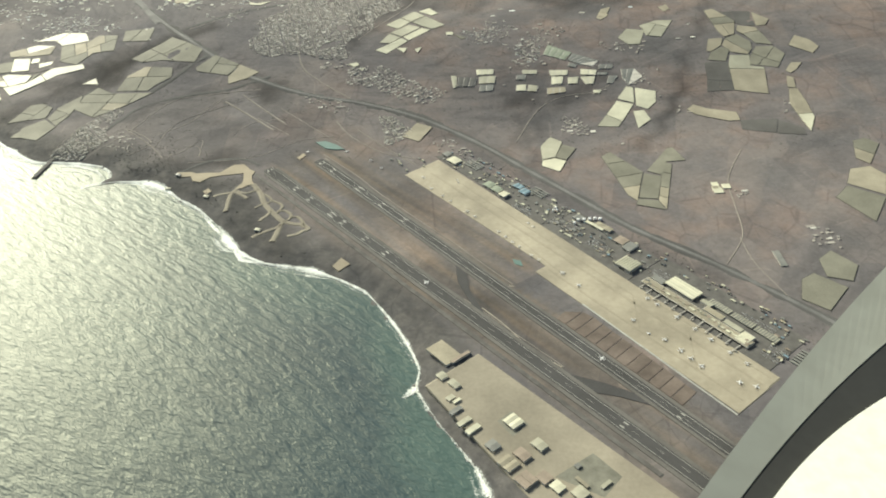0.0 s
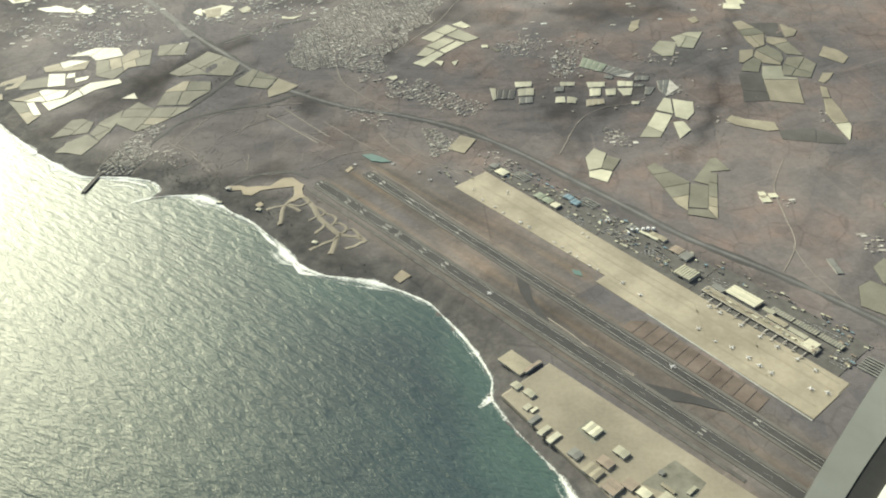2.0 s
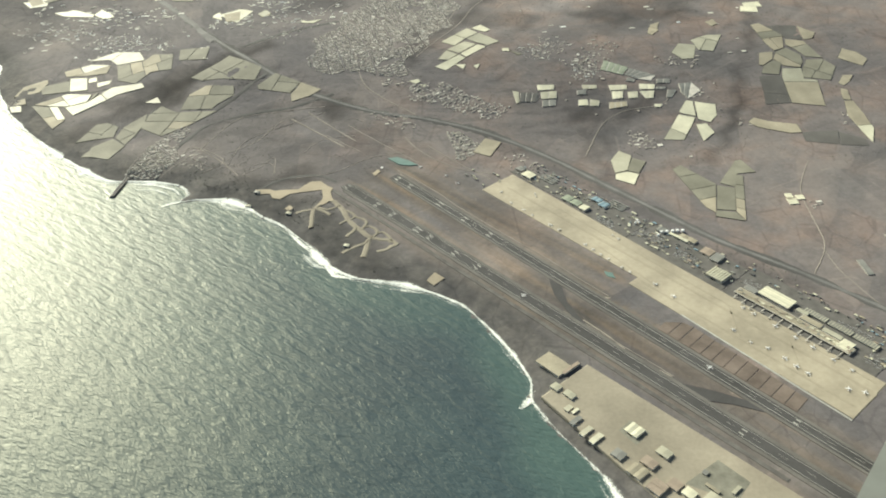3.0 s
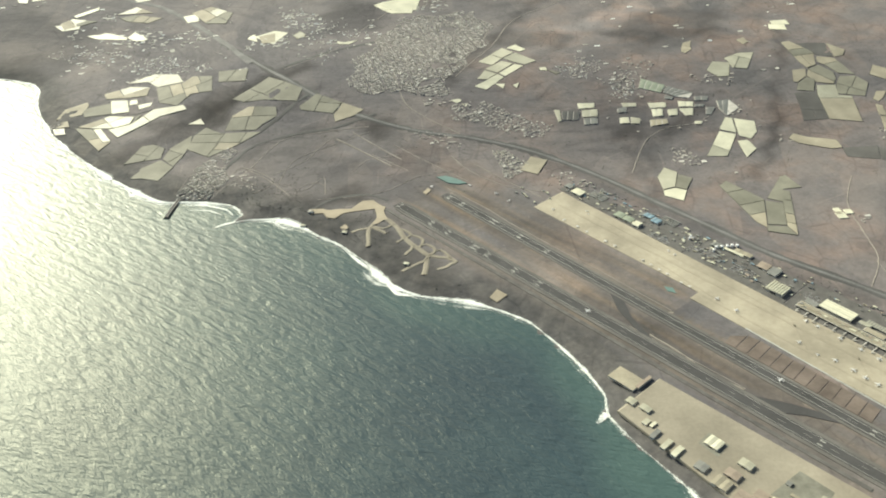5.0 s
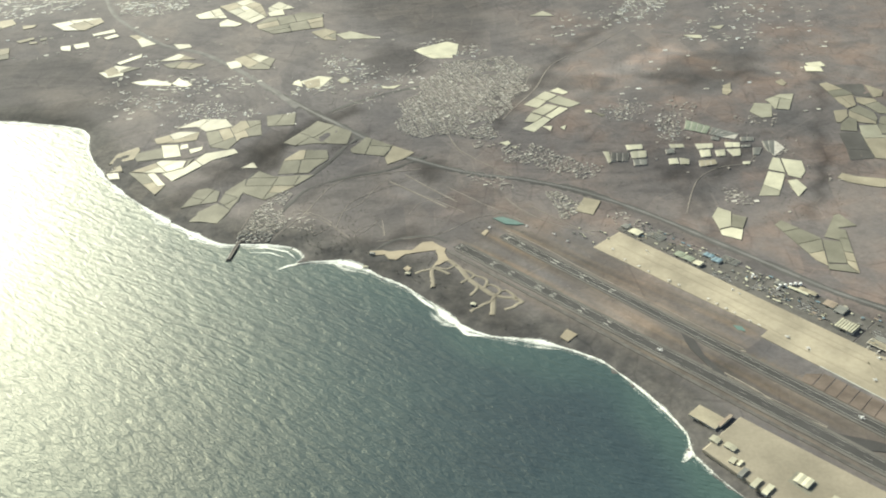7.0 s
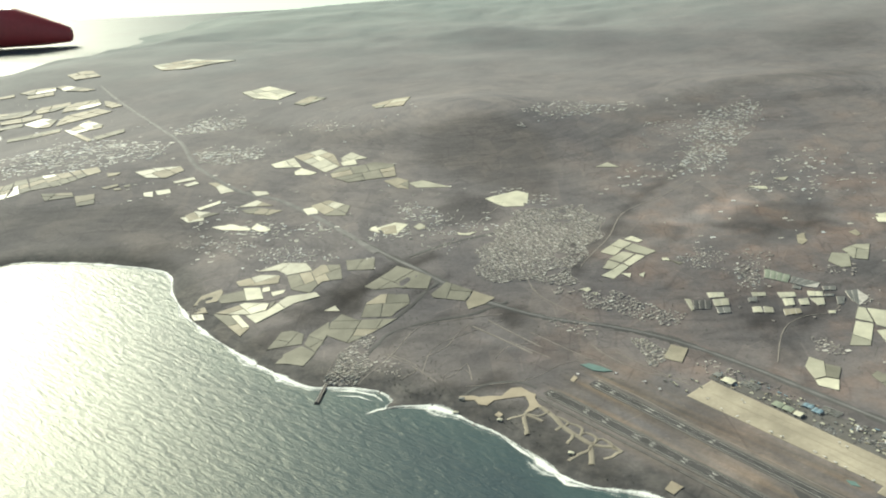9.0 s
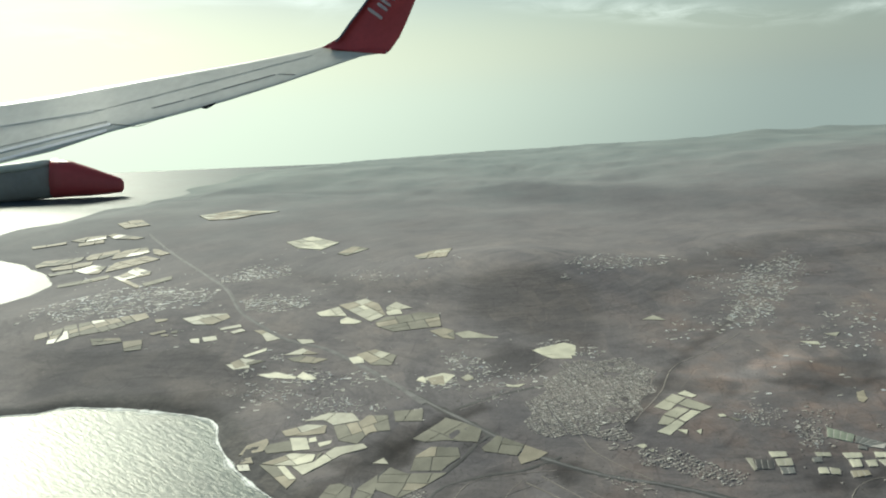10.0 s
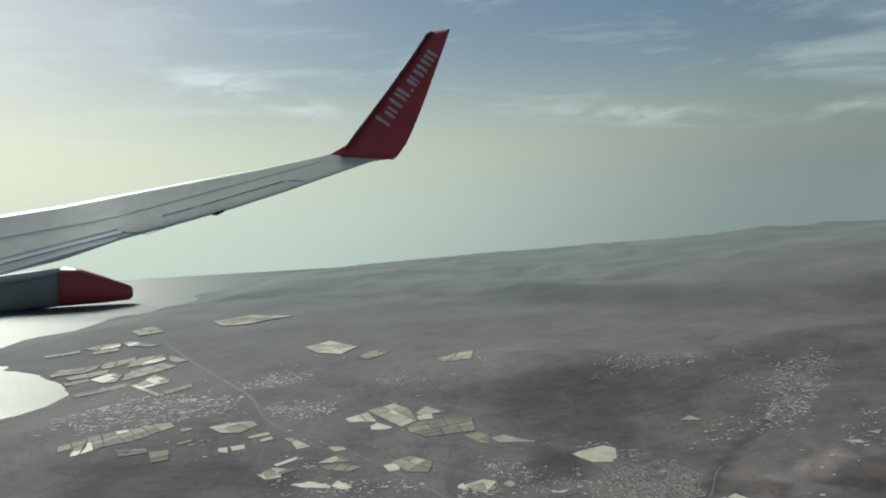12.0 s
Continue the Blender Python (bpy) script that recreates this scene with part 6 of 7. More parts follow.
greenhouse([(-594.0, 880.8), (-570.0, 890.8), (-562.9, 876.1), (-583.7, 867.0)], "olive")
greenhouse([(-457.2, 601.8), (-449.8, 605.9), (-442.5, 593.5), (-451.1, 589.4)], "olive")
greenhouse([(-448.0, 605.2), (-437.9, 609.7), (-433.7, 596.4), (-430.9, 579.7), (-436.7, 579.1), (-439.9, 591.8)], "beige")
greenhouse([(-439.1, 614.0), (-430.5, 616.2), (-416.0, 590.2), (-429.9, 580.5), (-431.1, 594.8)], "pale")
greenhouse([(-428.4, 615.7), (-420.4, 619.1), (-401.8, 593.8), (-415.0, 589.9)], "olive")
greenhouse([(-420.1, 620.4), (-401.3, 625.7), (-386.4, 606.4), (-400.0, 593.7), (-407.0, 601.5)], "pale")
greenhouse([(-400.5, 627.1), (-382.8, 636.8), (-374.2, 623.2), (-386.5, 608.8)], "beige")
greenhouse([(-403.3, 581.5), (-381.3, 583.0), (-377.2, 576.3), (-396.3, 570.3)], "olive")
greenhouse([(-376.4, 576.2), (-362.7, 579.2), (-357.6, 563.7), (-369.0, 560.8)], "beige")
greenhouse([(-367.7, 618.1), (-357.0, 618.5), (-357.8, 613.3), (-363.8, 610.1)], "beige")
greenhouse([(-345.3, 617.9), (-330.2, 625.5), (-313.2, 628.0), (-307.3, 617.4), (-316.6, 602.5), (-332.0, 604.6)], "white")
greenhouse([(-325.7, 576.5), (-318.9, 577.4), (-316.2, 568.9), (-322.9, 570.6)], "white")
greenhouse([(-317.0, 578.1), (-307.3, 580.6), (-304.4, 573.7), (-313.2, 571.2)], "white")
greenhouse([(-308.3, 593.6), (-294.3, 599.9), (-291.3, 594.0), (-306.0, 590.1)], "white")
greenhouse([(-297.9, 585.8), (-290.4, 590.7), (-286.6, 585.9), (-294.4, 582.3)], "white")
greenhouse([(-279.7, 585.6), (-273.3, 585.3), (-256.0, 567.3), (-265.1, 564.4), (-270.9, 575.7)], "white")
greenhouse([(-242.8, 563.2), (-231.2, 560.2), (-228.1, 554.8), (-236.9, 554.6)], "white")
greenhouse([(-276.7, 543.8), (-262.3, 553.0), (-261.6, 548.5), (-273.9, 540.7)], "white")
greenhouse([(-251.7, 510.8), (-247.1, 513.9), (-231.3, 504.3), (-235.5, 501.3)], "white")
greenhouse([(-230.3, 503.2), (-227.3, 509.9), (-217.0, 496.6), (-222.8, 495.9)], "white")
greenhouse([(-222.9, 629.0), (-203.0, 636.2), (-190.1, 618.1), (-182.0, 592.1), (-192.2, 583.8), (-206.9, 604.9)], "white")
greenhouse([(-238.3, 615.3), (-222.6, 624.9), (-212.7, 601.0), (-233.3, 605.9)], "white")
greenhouse([(-216.3, 592.7), (-211.8, 598.3), (-198.6, 584.9), (-203.1, 581.8), (-214.5, 585.2)], "white")
greenhouse([(-183.1, 607.7), (-176.3, 616.0), (-162.9, 599.0), (-181.3, 600.4)], "white")
greenhouse([(-182.4, 598.7), (-172.0, 600.8), (-169.1, 590.1), (-179.3, 591.0)], "white")
greenhouse([(-128.6, 543.2), (-119.4, 546.3), (-99.9, 531.2), (-122.7, 533.9)], "white")
greenhouse([(-198.8, 521.9), (-189.8, 523.0), (-186.9, 511.3), (-194.0, 511.3)], "white")
greenhouse([(-335.6, 931.2), (-312.5, 962.3), (-273.3, 914.9), (-284.8, 872.0), (-313.9, 892.0)], "white")
greenhouse([(-75.6, 509.8), (-56.5, 520.7), (-49.4, 515.3), (-51.6, 498.6), (-64.8, 499.3)], "white")
greenhouse([(1.2, 562.3), (10.8, 571.7), (17.4, 563.1)], "white")
greenhouse([(151.6, 466.1), (161.4, 468.1), (161.1, 460.0), (151.3, 460.1)], "white")
greenhouse([(-511.3, 1154.3), (-473.8, 1209.2), (-404.6, 1174.6), (-448.4, 1110.1), (-485.7, 1115.9)], "beige")
greenhouse([(-282.6, 533.9), (-276.3, 539.5), (-258.4, 532.6), (-277.1, 524.4)], "beige")
greenhouse([(-246.6, 539.2), (-235.3, 547.1), (-222.3, 535.5), (-238.5, 538.2)], "pale")
greenhouse([(-242.9, 533.2), (-232.7, 535.0), (-213.7, 525.3), (-222.1, 521.0), (-237.3, 527.5)], "olive")
greenhouse([(-187.4, 579.8), (-180.7, 588.3), (-167.9, 586.4), (-156.4, 588.1), (-141.7, 580.2), (-139.0, 558.9), (-172.3, 557.5), (-185.0, 571.1)], "beige")
greenhouse([(-146.3, 551.8), (-137.1, 555.3), (-129.3, 548.3), (-128.4, 533.0), (-136.2, 536.6)], "beige")
greenhouse([(-194.0, 525.4), (-182.0, 529.8), (-166.0, 515.1), (-168.0, 500.7), (-180.8, 505.6)], "beige")
greenhouse([(-145.3, 471.1), (-134.0, 476.4), (-125.7, 471.3), (-132.5, 456.9)], "pale")
greenhouse([(-121.6, 466.7), (-117.3, 469.5), (-114.6, 462.5), (-119.3, 460.9)], "pale")
greenhouse([(-260.9, 840.0), (-251.6, 885.8), (-231.7, 862.6), (-248.8, 826.8)], "beige")
greenhouse([(-175.8, 782.3), (-160.1, 811.6), (-142.2, 824.4), (-142.9, 730.6), (-168.9, 752.6)], "beige")
greenhouse([(92.4, 430.8), (97.7, 434.3), (94.1, 422.4), (89.9, 420.9)], "beige")
greenhouse([(128.8, 216.0), (133.4, 218.9), (141.4, 211.3), (132.2, 200.3), (125.5, 206.0)], "olive")
greenhouse([(137.8, 226.5), (143.1, 231.2), (149.0, 223.0), (144.4, 214.7), (137.3, 217.3)], "olive")
greenhouse([(178.8, 306.8), (184.1, 309.0), (187.8, 304.0), (178.4, 288.4), (174.7, 293.0)], "beige")
greenhouse([(169.4, 284.5), (177.6, 286.3), (181.0, 279.7), (175.3, 265.7), (164.5, 274.2)], "beige")
greenhouse([(156.9, 264.5), (163.8, 272.2), (174.5, 263.8), (164.9, 248.5)], "beige")
greenhouse([(0.1, 329.4), (6.9, 325.8), (1.5, 314.6), (-5.6, 318.8)], "olive")
greenhouse([(94.2, 520.5), (104.9, 519.7), (104.8, 514.1), (99.5, 514.4)], "white")
greenhouse([(115.1, 535.7), (126.3, 538.9), (120.9, 531.0)], "pale")
greenhouse([(179.2, 394.9), (184.8, 404.6), (190.7, 400.5), (193.3, 393.6), (188.4, 386.9)], "beige")
greenhouse([(169.5, 364.9), (172.2, 363.6), (170.5, 354.3), (167.1, 355.0)], "beige")
greenhouse([(138.9, 326.9), (154.3, 327.5), (150.5, 315.4), (137.8, 319.1)], "dark")
greenhouse([(154.8, 326.3), (162.7, 319.2), (162.2, 313.2), (151.2, 314.9)], "dark")
greenhouse([(167.2, 353.3), (170.8, 353.3), (171.3, 341.7), (170.4, 328.6), (165.1, 316.6), (164.4, 331.2), (163.8, 340.7)], "pale")
greenhouse([(170.4, 369.9), (175.2, 377.6), (180.1, 377.6), (175.8, 371.2), (172.2, 367.8)], "pale")
warehouse([(26.6, 369.8), (34.9, 369.9), (34.5, 366.1), (26.8, 365.5)], "white")
warehouse([(27.9, 364.0), (35.6, 364.6), (34.9, 359.0), (27.6, 358.5)], "pale")
warehouse([(28.0, 357.5), (34.4, 357.6), (33.9, 353.1), (27.7, 352.5)], "grey")
warehouse([(48.0, 369.4), (55.0, 369.1), (54.7, 366.2), (48.1, 366.0)], "pale")
warehouse([(44.8, 357.1), (49.1, 357.4), (49.0, 352.8), (44.2, 352.6)], "white")
warehouse([(50.2, 357.4), (54.5, 356.3), (53.6, 352.1), (49.4, 352.3)], "pale")
warehouse([(60.5, 368.9), (69.3, 369.0), (68.7, 365.2), (60.9, 364.5)], "white")
warehouse([(61.2, 363.6), (66.7, 363.8), (65.7, 358.2), (60.7, 357.4)], "white")
warehouse([(58.7, 354.7), (66.9, 355.3), (66.8, 351.6), (58.1, 349.6)], "beige")
warehouse([(68.6, 362.8), (73.7, 363.6), (72.7, 358.3), (68.3, 358.0)], "white")
warehouse([(75.2, 369.8), (82.8, 369.1), (81.7, 365.2), (74.7, 365.4)], "white")
warehouse([(74.5, 363.5), (81.4, 363.8), (79.9, 358.1), (76.3, 357.7)], "white")
warehouse([(82.8, 367.1), (87.7, 367.0), (86.6, 365.1), (82.3, 365.2)], "grey")
warehouse([(87.6, 364.5), (91.9, 364.4), (88.6, 358.2), (85.9, 358.3)], "grey")
warehouse([(79.1, 352.9), (83.0, 352.8), (81.9, 350.4), (79.0, 350.6)], "white")
warehouse([(45.1, 364.7), (49.7, 365.9), (48.9, 361.7), (44.8, 361.4)], "grey")
warehouse([(14.8, 365.3), (17.7, 364.6), (17.3, 356.0), (15.9, 355.6)], "pale")
warehouse([(61.6, 391.0), (72.5, 384.0), (68.7, 377.5), (58.7, 382.5)], "green")
warehouse([(72.9, 383.5), (84.5, 377.0), (81.4, 372.6), (74.9, 374.3), (69.6, 377.5)], "grey")
warehouse([(84.3, 374.0), (90.9, 373.9), (90.0, 370.4), (83.7, 370.5)], "grey")
warehouse([(18.4, 363.7), (27.0, 363.1), (25.4, 356.3), (17.4, 356.9)], "black")
warehouse([(70.5, 375.4), (74.0, 373.8), (72.9, 371.4), (69.3, 372.5)], "grey")
warehouse([(93.9, 369.8), (100.3, 370.7), (103.1, 363.6), (95.7, 357.0), (93.6, 362.9)], "grey")
shed(14.0, 404.2, 3.1, 3.6, 0.22, 3, "white")
shed(115.4, 271.1, 3.5, 4.1, 0.22, 3, "white")
shed(119.1, 273.8, 3.0, 3.2, 0.22, 3, "white")
shed(115.3, 275.2, 2.4, 3.1, 0.22, 3, "white")
shed(125.1, 227.4, 2.2, 8.7, 0.22, 3, "grey")
shed(114.9, 272.8, 2.0, 3.1, 0.22, 3, "beige")
town("village by the pier", [(-155.0, 312.0), (-151.9, 332.5), (-141.6, 352.2), (-135.9, 348.3), (-136.3, 339.2), (-137.0, 330.0), (-135.6, 321.2), (-139.7, 308.3)], 1.5, 40, 0.97)
town("hamlet by the airport", [(-16.3, 335.0), (-10.3, 336.4), (-1.1, 323.1), (-6.1, 317.4), (-10.5, 312.1), (-12.9, 313.1), (-15.3, 327.2)], 1.5, 20, 0.95)
town("town by the motorway", [(-88.9, 404.8), (-79.2, 438.5), (-62.9, 478.3), (-44.7, 491.5), (-16.6, 492.3), (-8.2, 465.5), (-18.2, 428.9), (-33.4, 399.7), (-35.5, 386.3), (-52.9, 384.9), (-72.9, 391.2)], 1.4, 15, 0.92)
town("suburb", [(-33.9, 375.2), (-17.2, 374.3), (-7.0, 368.6), (11.6, 352.4), (6.7, 344.5), (-10.3, 349.5), (-32.5, 363.7)], 1.6, 30, 0.75)
town("suburb", [(-50.6, 378.1), (-44.3, 384.8), (-33.4, 380.0), (-37.1, 371.7)], 2.6, 10, 0.50)
town("camp", [(-133.8, 325.7), (-130.0, 331.6), (-120.9, 321.8), (-121.5, 311.8), (-131.3, 312.4)], 1.8, 25, 0.30)
town("hill hamlet", [(-44.2, 676.2), (-11.3, 733.1), (31.3, 754.5), (33.4, 703.4), (-17.3, 669.7)], 3.6, 5, 0.30)
town("scattered farms", [(45.6, 386.2), (54.6, 415.2), (70.9, 407.9), (60.7, 375.8), (49.6, 373.6)], 2.5, 5, 0.30)
town("scattered farms", [(61.4, 320.8), (67.0, 332.1), (74.6, 320.2), (71.2, 314.6)], 2.2, 20, 0.60)
town("scattered farms", [(114.9, 339.6), (119.2, 341.8), (119.8, 334.7), (111.6, 331.7)], 2.2, 5, 0.40)
town("scattered farms", [(162.2, 345.3), (169.4, 347.6), (165.0, 332.6), (158.4, 331.5)], 2.2, 5, 0.50)
town("scattered farms", [(140.7, 246.5), (149.7, 244.4), (147.7, 232.6), (138.3, 233.6)], 2.4, 5, 0.50)
town("scattered farms", [(28.1, 410.0), (33.4, 420.3), (43.0, 414.6), (35.6, 397.4), (25.8, 397.8)], 2.6, 5, 0.35)
town("scattered farms", [(165.1, 501.4), (181.2, 505.8), (179.1, 495.1), (165.0, 492.9)], 4.0, 5, 0.40)
town("scattered farms", [(-80.0, 484.2), (-72.8, 493.3), (-70.6, 455.6), (-80.8, 438.7)], 2.6, 5, 0.30)
town("scattered farms", [(-241.4, 394.2), (-236.6, 394.4), (-228.8, 383.2), (-233.3, 382.7)], 2.0, 5, 0.40)
town("scattered farms", [(-75.8, 517.6), (-56.6, 533.4), (-46.1, 521.1), (-44.1, 499.4), (-55.1, 493.8)], 2.6, 5, 0.35)
town("scattered farms", [(44.2, 373.7), (47.9, 394.2), (58.1, 397.9), (60.0, 391.2), (52.6, 376.0)], 1.9, 8, 0.40)
town("scattered farms", [(25.4, 392.1), (30.7, 406.6), (46.0, 415.8), (47.8, 405.8), (35.3, 394.5)], 1.9, 8, 0.40)
town("scattered farms", [(85.4, 393.5), (97.0, 395.3), (110.1, 391.2), (107.2, 384.8), (86.9, 386.6)], 1.9, 8, 0.40)
town("scattered farms", [(63.3, 332.2), (68.7, 335.2), (75.8, 320.1), (71.2, 314.6), (62.6, 320.8)], 1.9, 8, 0.40)
town("scattered farms", [(96.4, 365.9), (106.3, 368.3), (105.4, 358.7), (95.8, 356.4)], 1.9, 8, 0.40)
town("scattered farms", [(6.5, 316.7), (13.8, 317.7), (22.5, 306.4), (20.9, 301.7), (8.3, 304.9)], 1.9, 8, 0.40)
town("scattered farms", [(-52.1, 355.5), (-36.1, 351.5), (-28.1, 341.8), (-35.7, 339.2), (-49.0, 348.3)], 1.9, 8, 0.40)
town("scattered farms", [(121.0, 271.6), (128.0, 273.3), (127.2, 265.2), (120.0, 265.6)], 1.9, 8, 0.40)
town("plain houses", [(-463.0, 637.3), (-463.4, 697.3), (-414.8, 713.6), (-376.6, 720.3), (-340.0, 685.9), (-339.1, 667.9), (-373.2, 644.9), (-420.4, 646.7), (-439.7, 628.1)], 2.6, 5, 0.50)
town("plain houses", [(-303.5, 634.6), (-300.3, 664.7), (-268.6, 670.0), (-247.7, 649.7), (-249.4, 635.8), (-276.4, 625.8)], 2.6, 5, 0.55)
town("plain houses", [(-363.1, 757.5), (-342.3, 777.7), (-301.1, 787.4), (-285.9, 745.4), (-332.6, 726.6)], 3.0, 5, 0.40)
town("plain houses", [(-246.4, 501.8), (-245.7, 514.8), (-219.0, 514.5), (-200.9, 497.7), (-186.3, 499.1), (-169.3, 481.1), (-181.9, 469.4), (-211.9, 478.4)], 2.4, 5, 0.45)
town("plain houses", [(-135.1, 500.0), (-121.1, 511.3), (-102.5, 483.7), (-109.0, 463.8), (-126.9, 480.6)], 2.0, 5, 0.60)
town("plain houses", [(-152.6, 456.7), (-136.8, 472.3), (-126.3, 469.2), (-123.9, 455.7), (-135.0, 446.9)], 2.0, 5, 0.50)
town("plain houses", [(-249.8, 720.8), (-223.5, 746.5), (-170.4, 685.5), (-193.9, 680.2)], 3.4, 5, 0.30)
town("plain houses", [(-238.8, 518.1), (-255.0, 537.4), (-253.4, 547.5), (-241.9, 531.7)], 2.4, 5, 0.40)
town("plain houses", [(70.3, 603.6), (115.5, 703.1), (157.3, 716.0), (157.0, 692.5), (111.1, 607.9), (88.1, 570.2), (58.0, 544.3)], 2.0, 5, 0.55)
town("plain houses", [(112.8, 555.2), (151.1, 603.2), (207.9, 583.0), (181.0, 516.8), (143.3, 502.3), (112.0, 514.0)], 4.2, 5, 0.16)
town("plain houses", [(-50.8, 671.5), (-21.2, 719.8), (29.6, 732.8), (23.7, 694.5), (-31.1, 661.8)], 3.6, 5, 0.35)
town("plain houses", [(18.5, 558.4), (54.0, 577.3), (60.4, 546.6), (28.5, 530.7), (-4.4, 511.0)], 3.0, 5, 0.25)
town("plain houses", [(-52.7, 496.7), (-40.0, 518.0), (-32.2, 506.0), (-38.8, 493.2)], 1.8, 5, 0.50)
town("plain houses", [(-266.8, 508.0), (-278.5, 522.7), (-256.3, 526.7), (-249.4, 514.0)], 2.6, 5, 0.35)
town("outlying farms", [(-637.2, 1005.2), (-448.0, 871.4), (-304.8, 635.5), (-214.2, 538.4), (-141.9, 435.7), (-167.3, 430.0), (-228.7, 467.0), (-305.8, 541.3), (-404.8, 596.4), (-441.4, 617.7)], 7.0, 5, 0.13)
town("outlying farms", [(-346.8, 948.2), (-143.1, 774.4), (-83.2, 513.4), (-90.4, 439.6), (-142.7, 443.4), (-215.9, 547.7), (-333.7, 750.4)], 8.0, 5, 0.11)
town("outlying farms", [(17.7, 550.9), (105.2, 560.9), (191.1, 521.4), (119.9, 364.4), (69.0, 391.2), (30.7, 412.0)], 6.0, 5, 0.10)
town("outlying farms", [(37.2, 727.4), (117.8, 779.1), (263.2, 681.8), (200.5, 542.3), (124.2, 559.7), (73.7, 628.8)], 9.0, 5, 0.10)
town("outlying farms", [(48.9, 415.6), (129.7, 391.8), (104.4, 281.0), (64.1, 329.9), (41.0, 344.2), (25.9, 381.6)], 5.0, 5, 0.05)
town("outlying farms", [(-275.7, 477.8), (-241.2, 495.9), (-171.6, 472.0), (-126.6, 414.6), (-172.5, 415.6), (-237.5, 432.4)], 5.0, 5, 0.15)
sheds_of([(-495.7, 636.6), (-512.6, 694.0), (-474.2, 722.2), (-437.0, 747.8), (-342.3, 704.0), (-333.0, 657.7), (-369.2, 639.7), (-399.2, 622.1), (-452.6, 617.9)], 255, 3.5, 9, "pale sheds and packing houses on the coastal plain")
sheds_of([(-315.5, 663.1), (-302.5, 686.6), (-253.8, 664.1), (-248.5, 636.6), (-289.5, 635.7)], 136, 2.5, 6, "pale sheds of an industrial estate beside the motorway")
sheds_of([(-368.7, 771.7), (-349.3, 801.6), (-306.1, 812.4), (-285.9, 746.3), (-329.9, 732.2), (-352.6, 729.1)], 119, 3.5, 8, "pale sheds of an industrial estate beside the motorway")
sheds_of([(-277.9, 488.0), (-272.6, 508.2), (-234.6, 488.1), (-165.3, 440.5), (-167.9, 434.4), (-227.1, 454.3), (-243.5, 465.9)], 136, 1.6, 4, "small pale farm sheds among dark fields")
sheds_of([(58.1, 675.1), (92.3, 683.2), (164.6, 731.6), (158.9, 678.0), (109.5, 601.3), (81.0, 540.4), (51.3, 552.9), (69.1, 616.7), (36.0, 600.4)], 323, 1.6, 4.5, "pale houses of a hill town")
sheds_of([(115.8, 574.8), (179.6, 606.6), (133.8, 505.5), (86.8, 506.4)], 85, 2, 6, "scattered pale farm buildings on the slope")
sheds_of([(-50.4, 643.1), (63.6, 761.7), (47.9, 712.6), (-47.1, 632.0)], 68, 3, 8, "scattered pale farm buildings on the slope")
sheds_of([(-135.7, 513.9), (-106.7, 499.0), (-74.7, 459.6), (-101.9, 423.0), (-123.6, 441.4)], 136, 1.4, 3.5, "pale houses and sheds below the hill")
sheds_of([(-210.1, 444.8), (-216.0, 466.4), (-192.6, 465.4), (-165.4, 446.3), (-157.0, 436.0), (-186.4, 438.5)], 102, 1.2, 3.2, "small pale farm sheds among dark fields")
sheds_of([(46.9, 397.9), (58.9, 400.3), (57.3, 378.5), (50.2, 371.2), (44.3, 376.4)], 102, 0.8, 2.0, "small houses beside the warehouses")
sheds_of([(19.1, 405.9), (38.2, 414.7), (40.2, 392.5), (23.2, 393.5)], 68, 0.8, 2.0, "small houses beside the warehouses")
ribbon("dry_gully", [(-142.0, 319.7), (-134.4, 341.2), (-126.9, 353.2), (-106.2, 361.3), (-89.9, 363.9), (-70.9, 372.3)], 1.4)
ribbon("dry_gully", [(-126.6, 365.5), (-118.7, 376.2), (-111.9, 387.4), (-104.7, 395.4)], 1.6)
ribbon("dry_gully", [(-160.2, 344.0), (-160.3, 353.1), (-159.4, 364.7), (-157.0, 371.2)], 0.7)
ribbon("dry_gully", [(-124.0, 424.0), (-100.6, 437.6), (-73.0, 451.0)], 2.0)
ribbon("dry_gully", [(-222.9, 389.8), (-215.7, 396.9), (-194.6, 395.3), (-186.7, 399.5)], 0.7)
ribbon("dry_gully", [(-95.6, 291.7), (-85.7, 301.6), (-71.5, 303.7), (-62.9, 298.2)], 1.5)
ribbon("verge", [(139.7, 183.9), (125.3, 201.7), (103.4, 225.2), (80.3, 246.8), (64.0, 266.6), (45.9, 288.8), (25.5, 313.3), (2.2, 332.9), (-23.0, 345.9), (-49.4, 355.2), (-74.6, 369.2), (-92.8, 383.4), (-127.9, 421.1), (-164.4, 470.5)], 3.2)
ribbon("motorway", [(139.7, 183.9), (125.3, 201.7), (103.4, 225.2), (80.3, 246.8), (64.0, 266.6), (45.9, 288.8), (25.5, 313.3), (2.2, 332.9), (-23.0, 345.9), (-49.4, 355.2), (-74.6, 369.2), (-92.8, 383.4), (-127.9, 421.1), (-164.4, 470.5)], 2.1)
ribbon("motorway_far", [(-141.9, 435.7), (-176.0, 489.9), (-214.2, 538.4), (-252.2, 566.4), (-281.8, 601.1), (-304.8, 635.5), (-332.7, 697.2), (-380.6, 780.1), (-441.9, 879.9), (-514.9, 997.4), (-534.0, 1029.0)], 3.8)
ribbon("country_road", [(-31.1, 399.4), (-10.7, 437.5), (5.7, 478.8), (35.6, 507.5), (61.1, 539.3)], 0.8)
ribbon("country_road", [(-65.5, 424.4), (-57.9, 383.4), (-48.8, 368.6), (-30.9, 351.0)], 0.8)
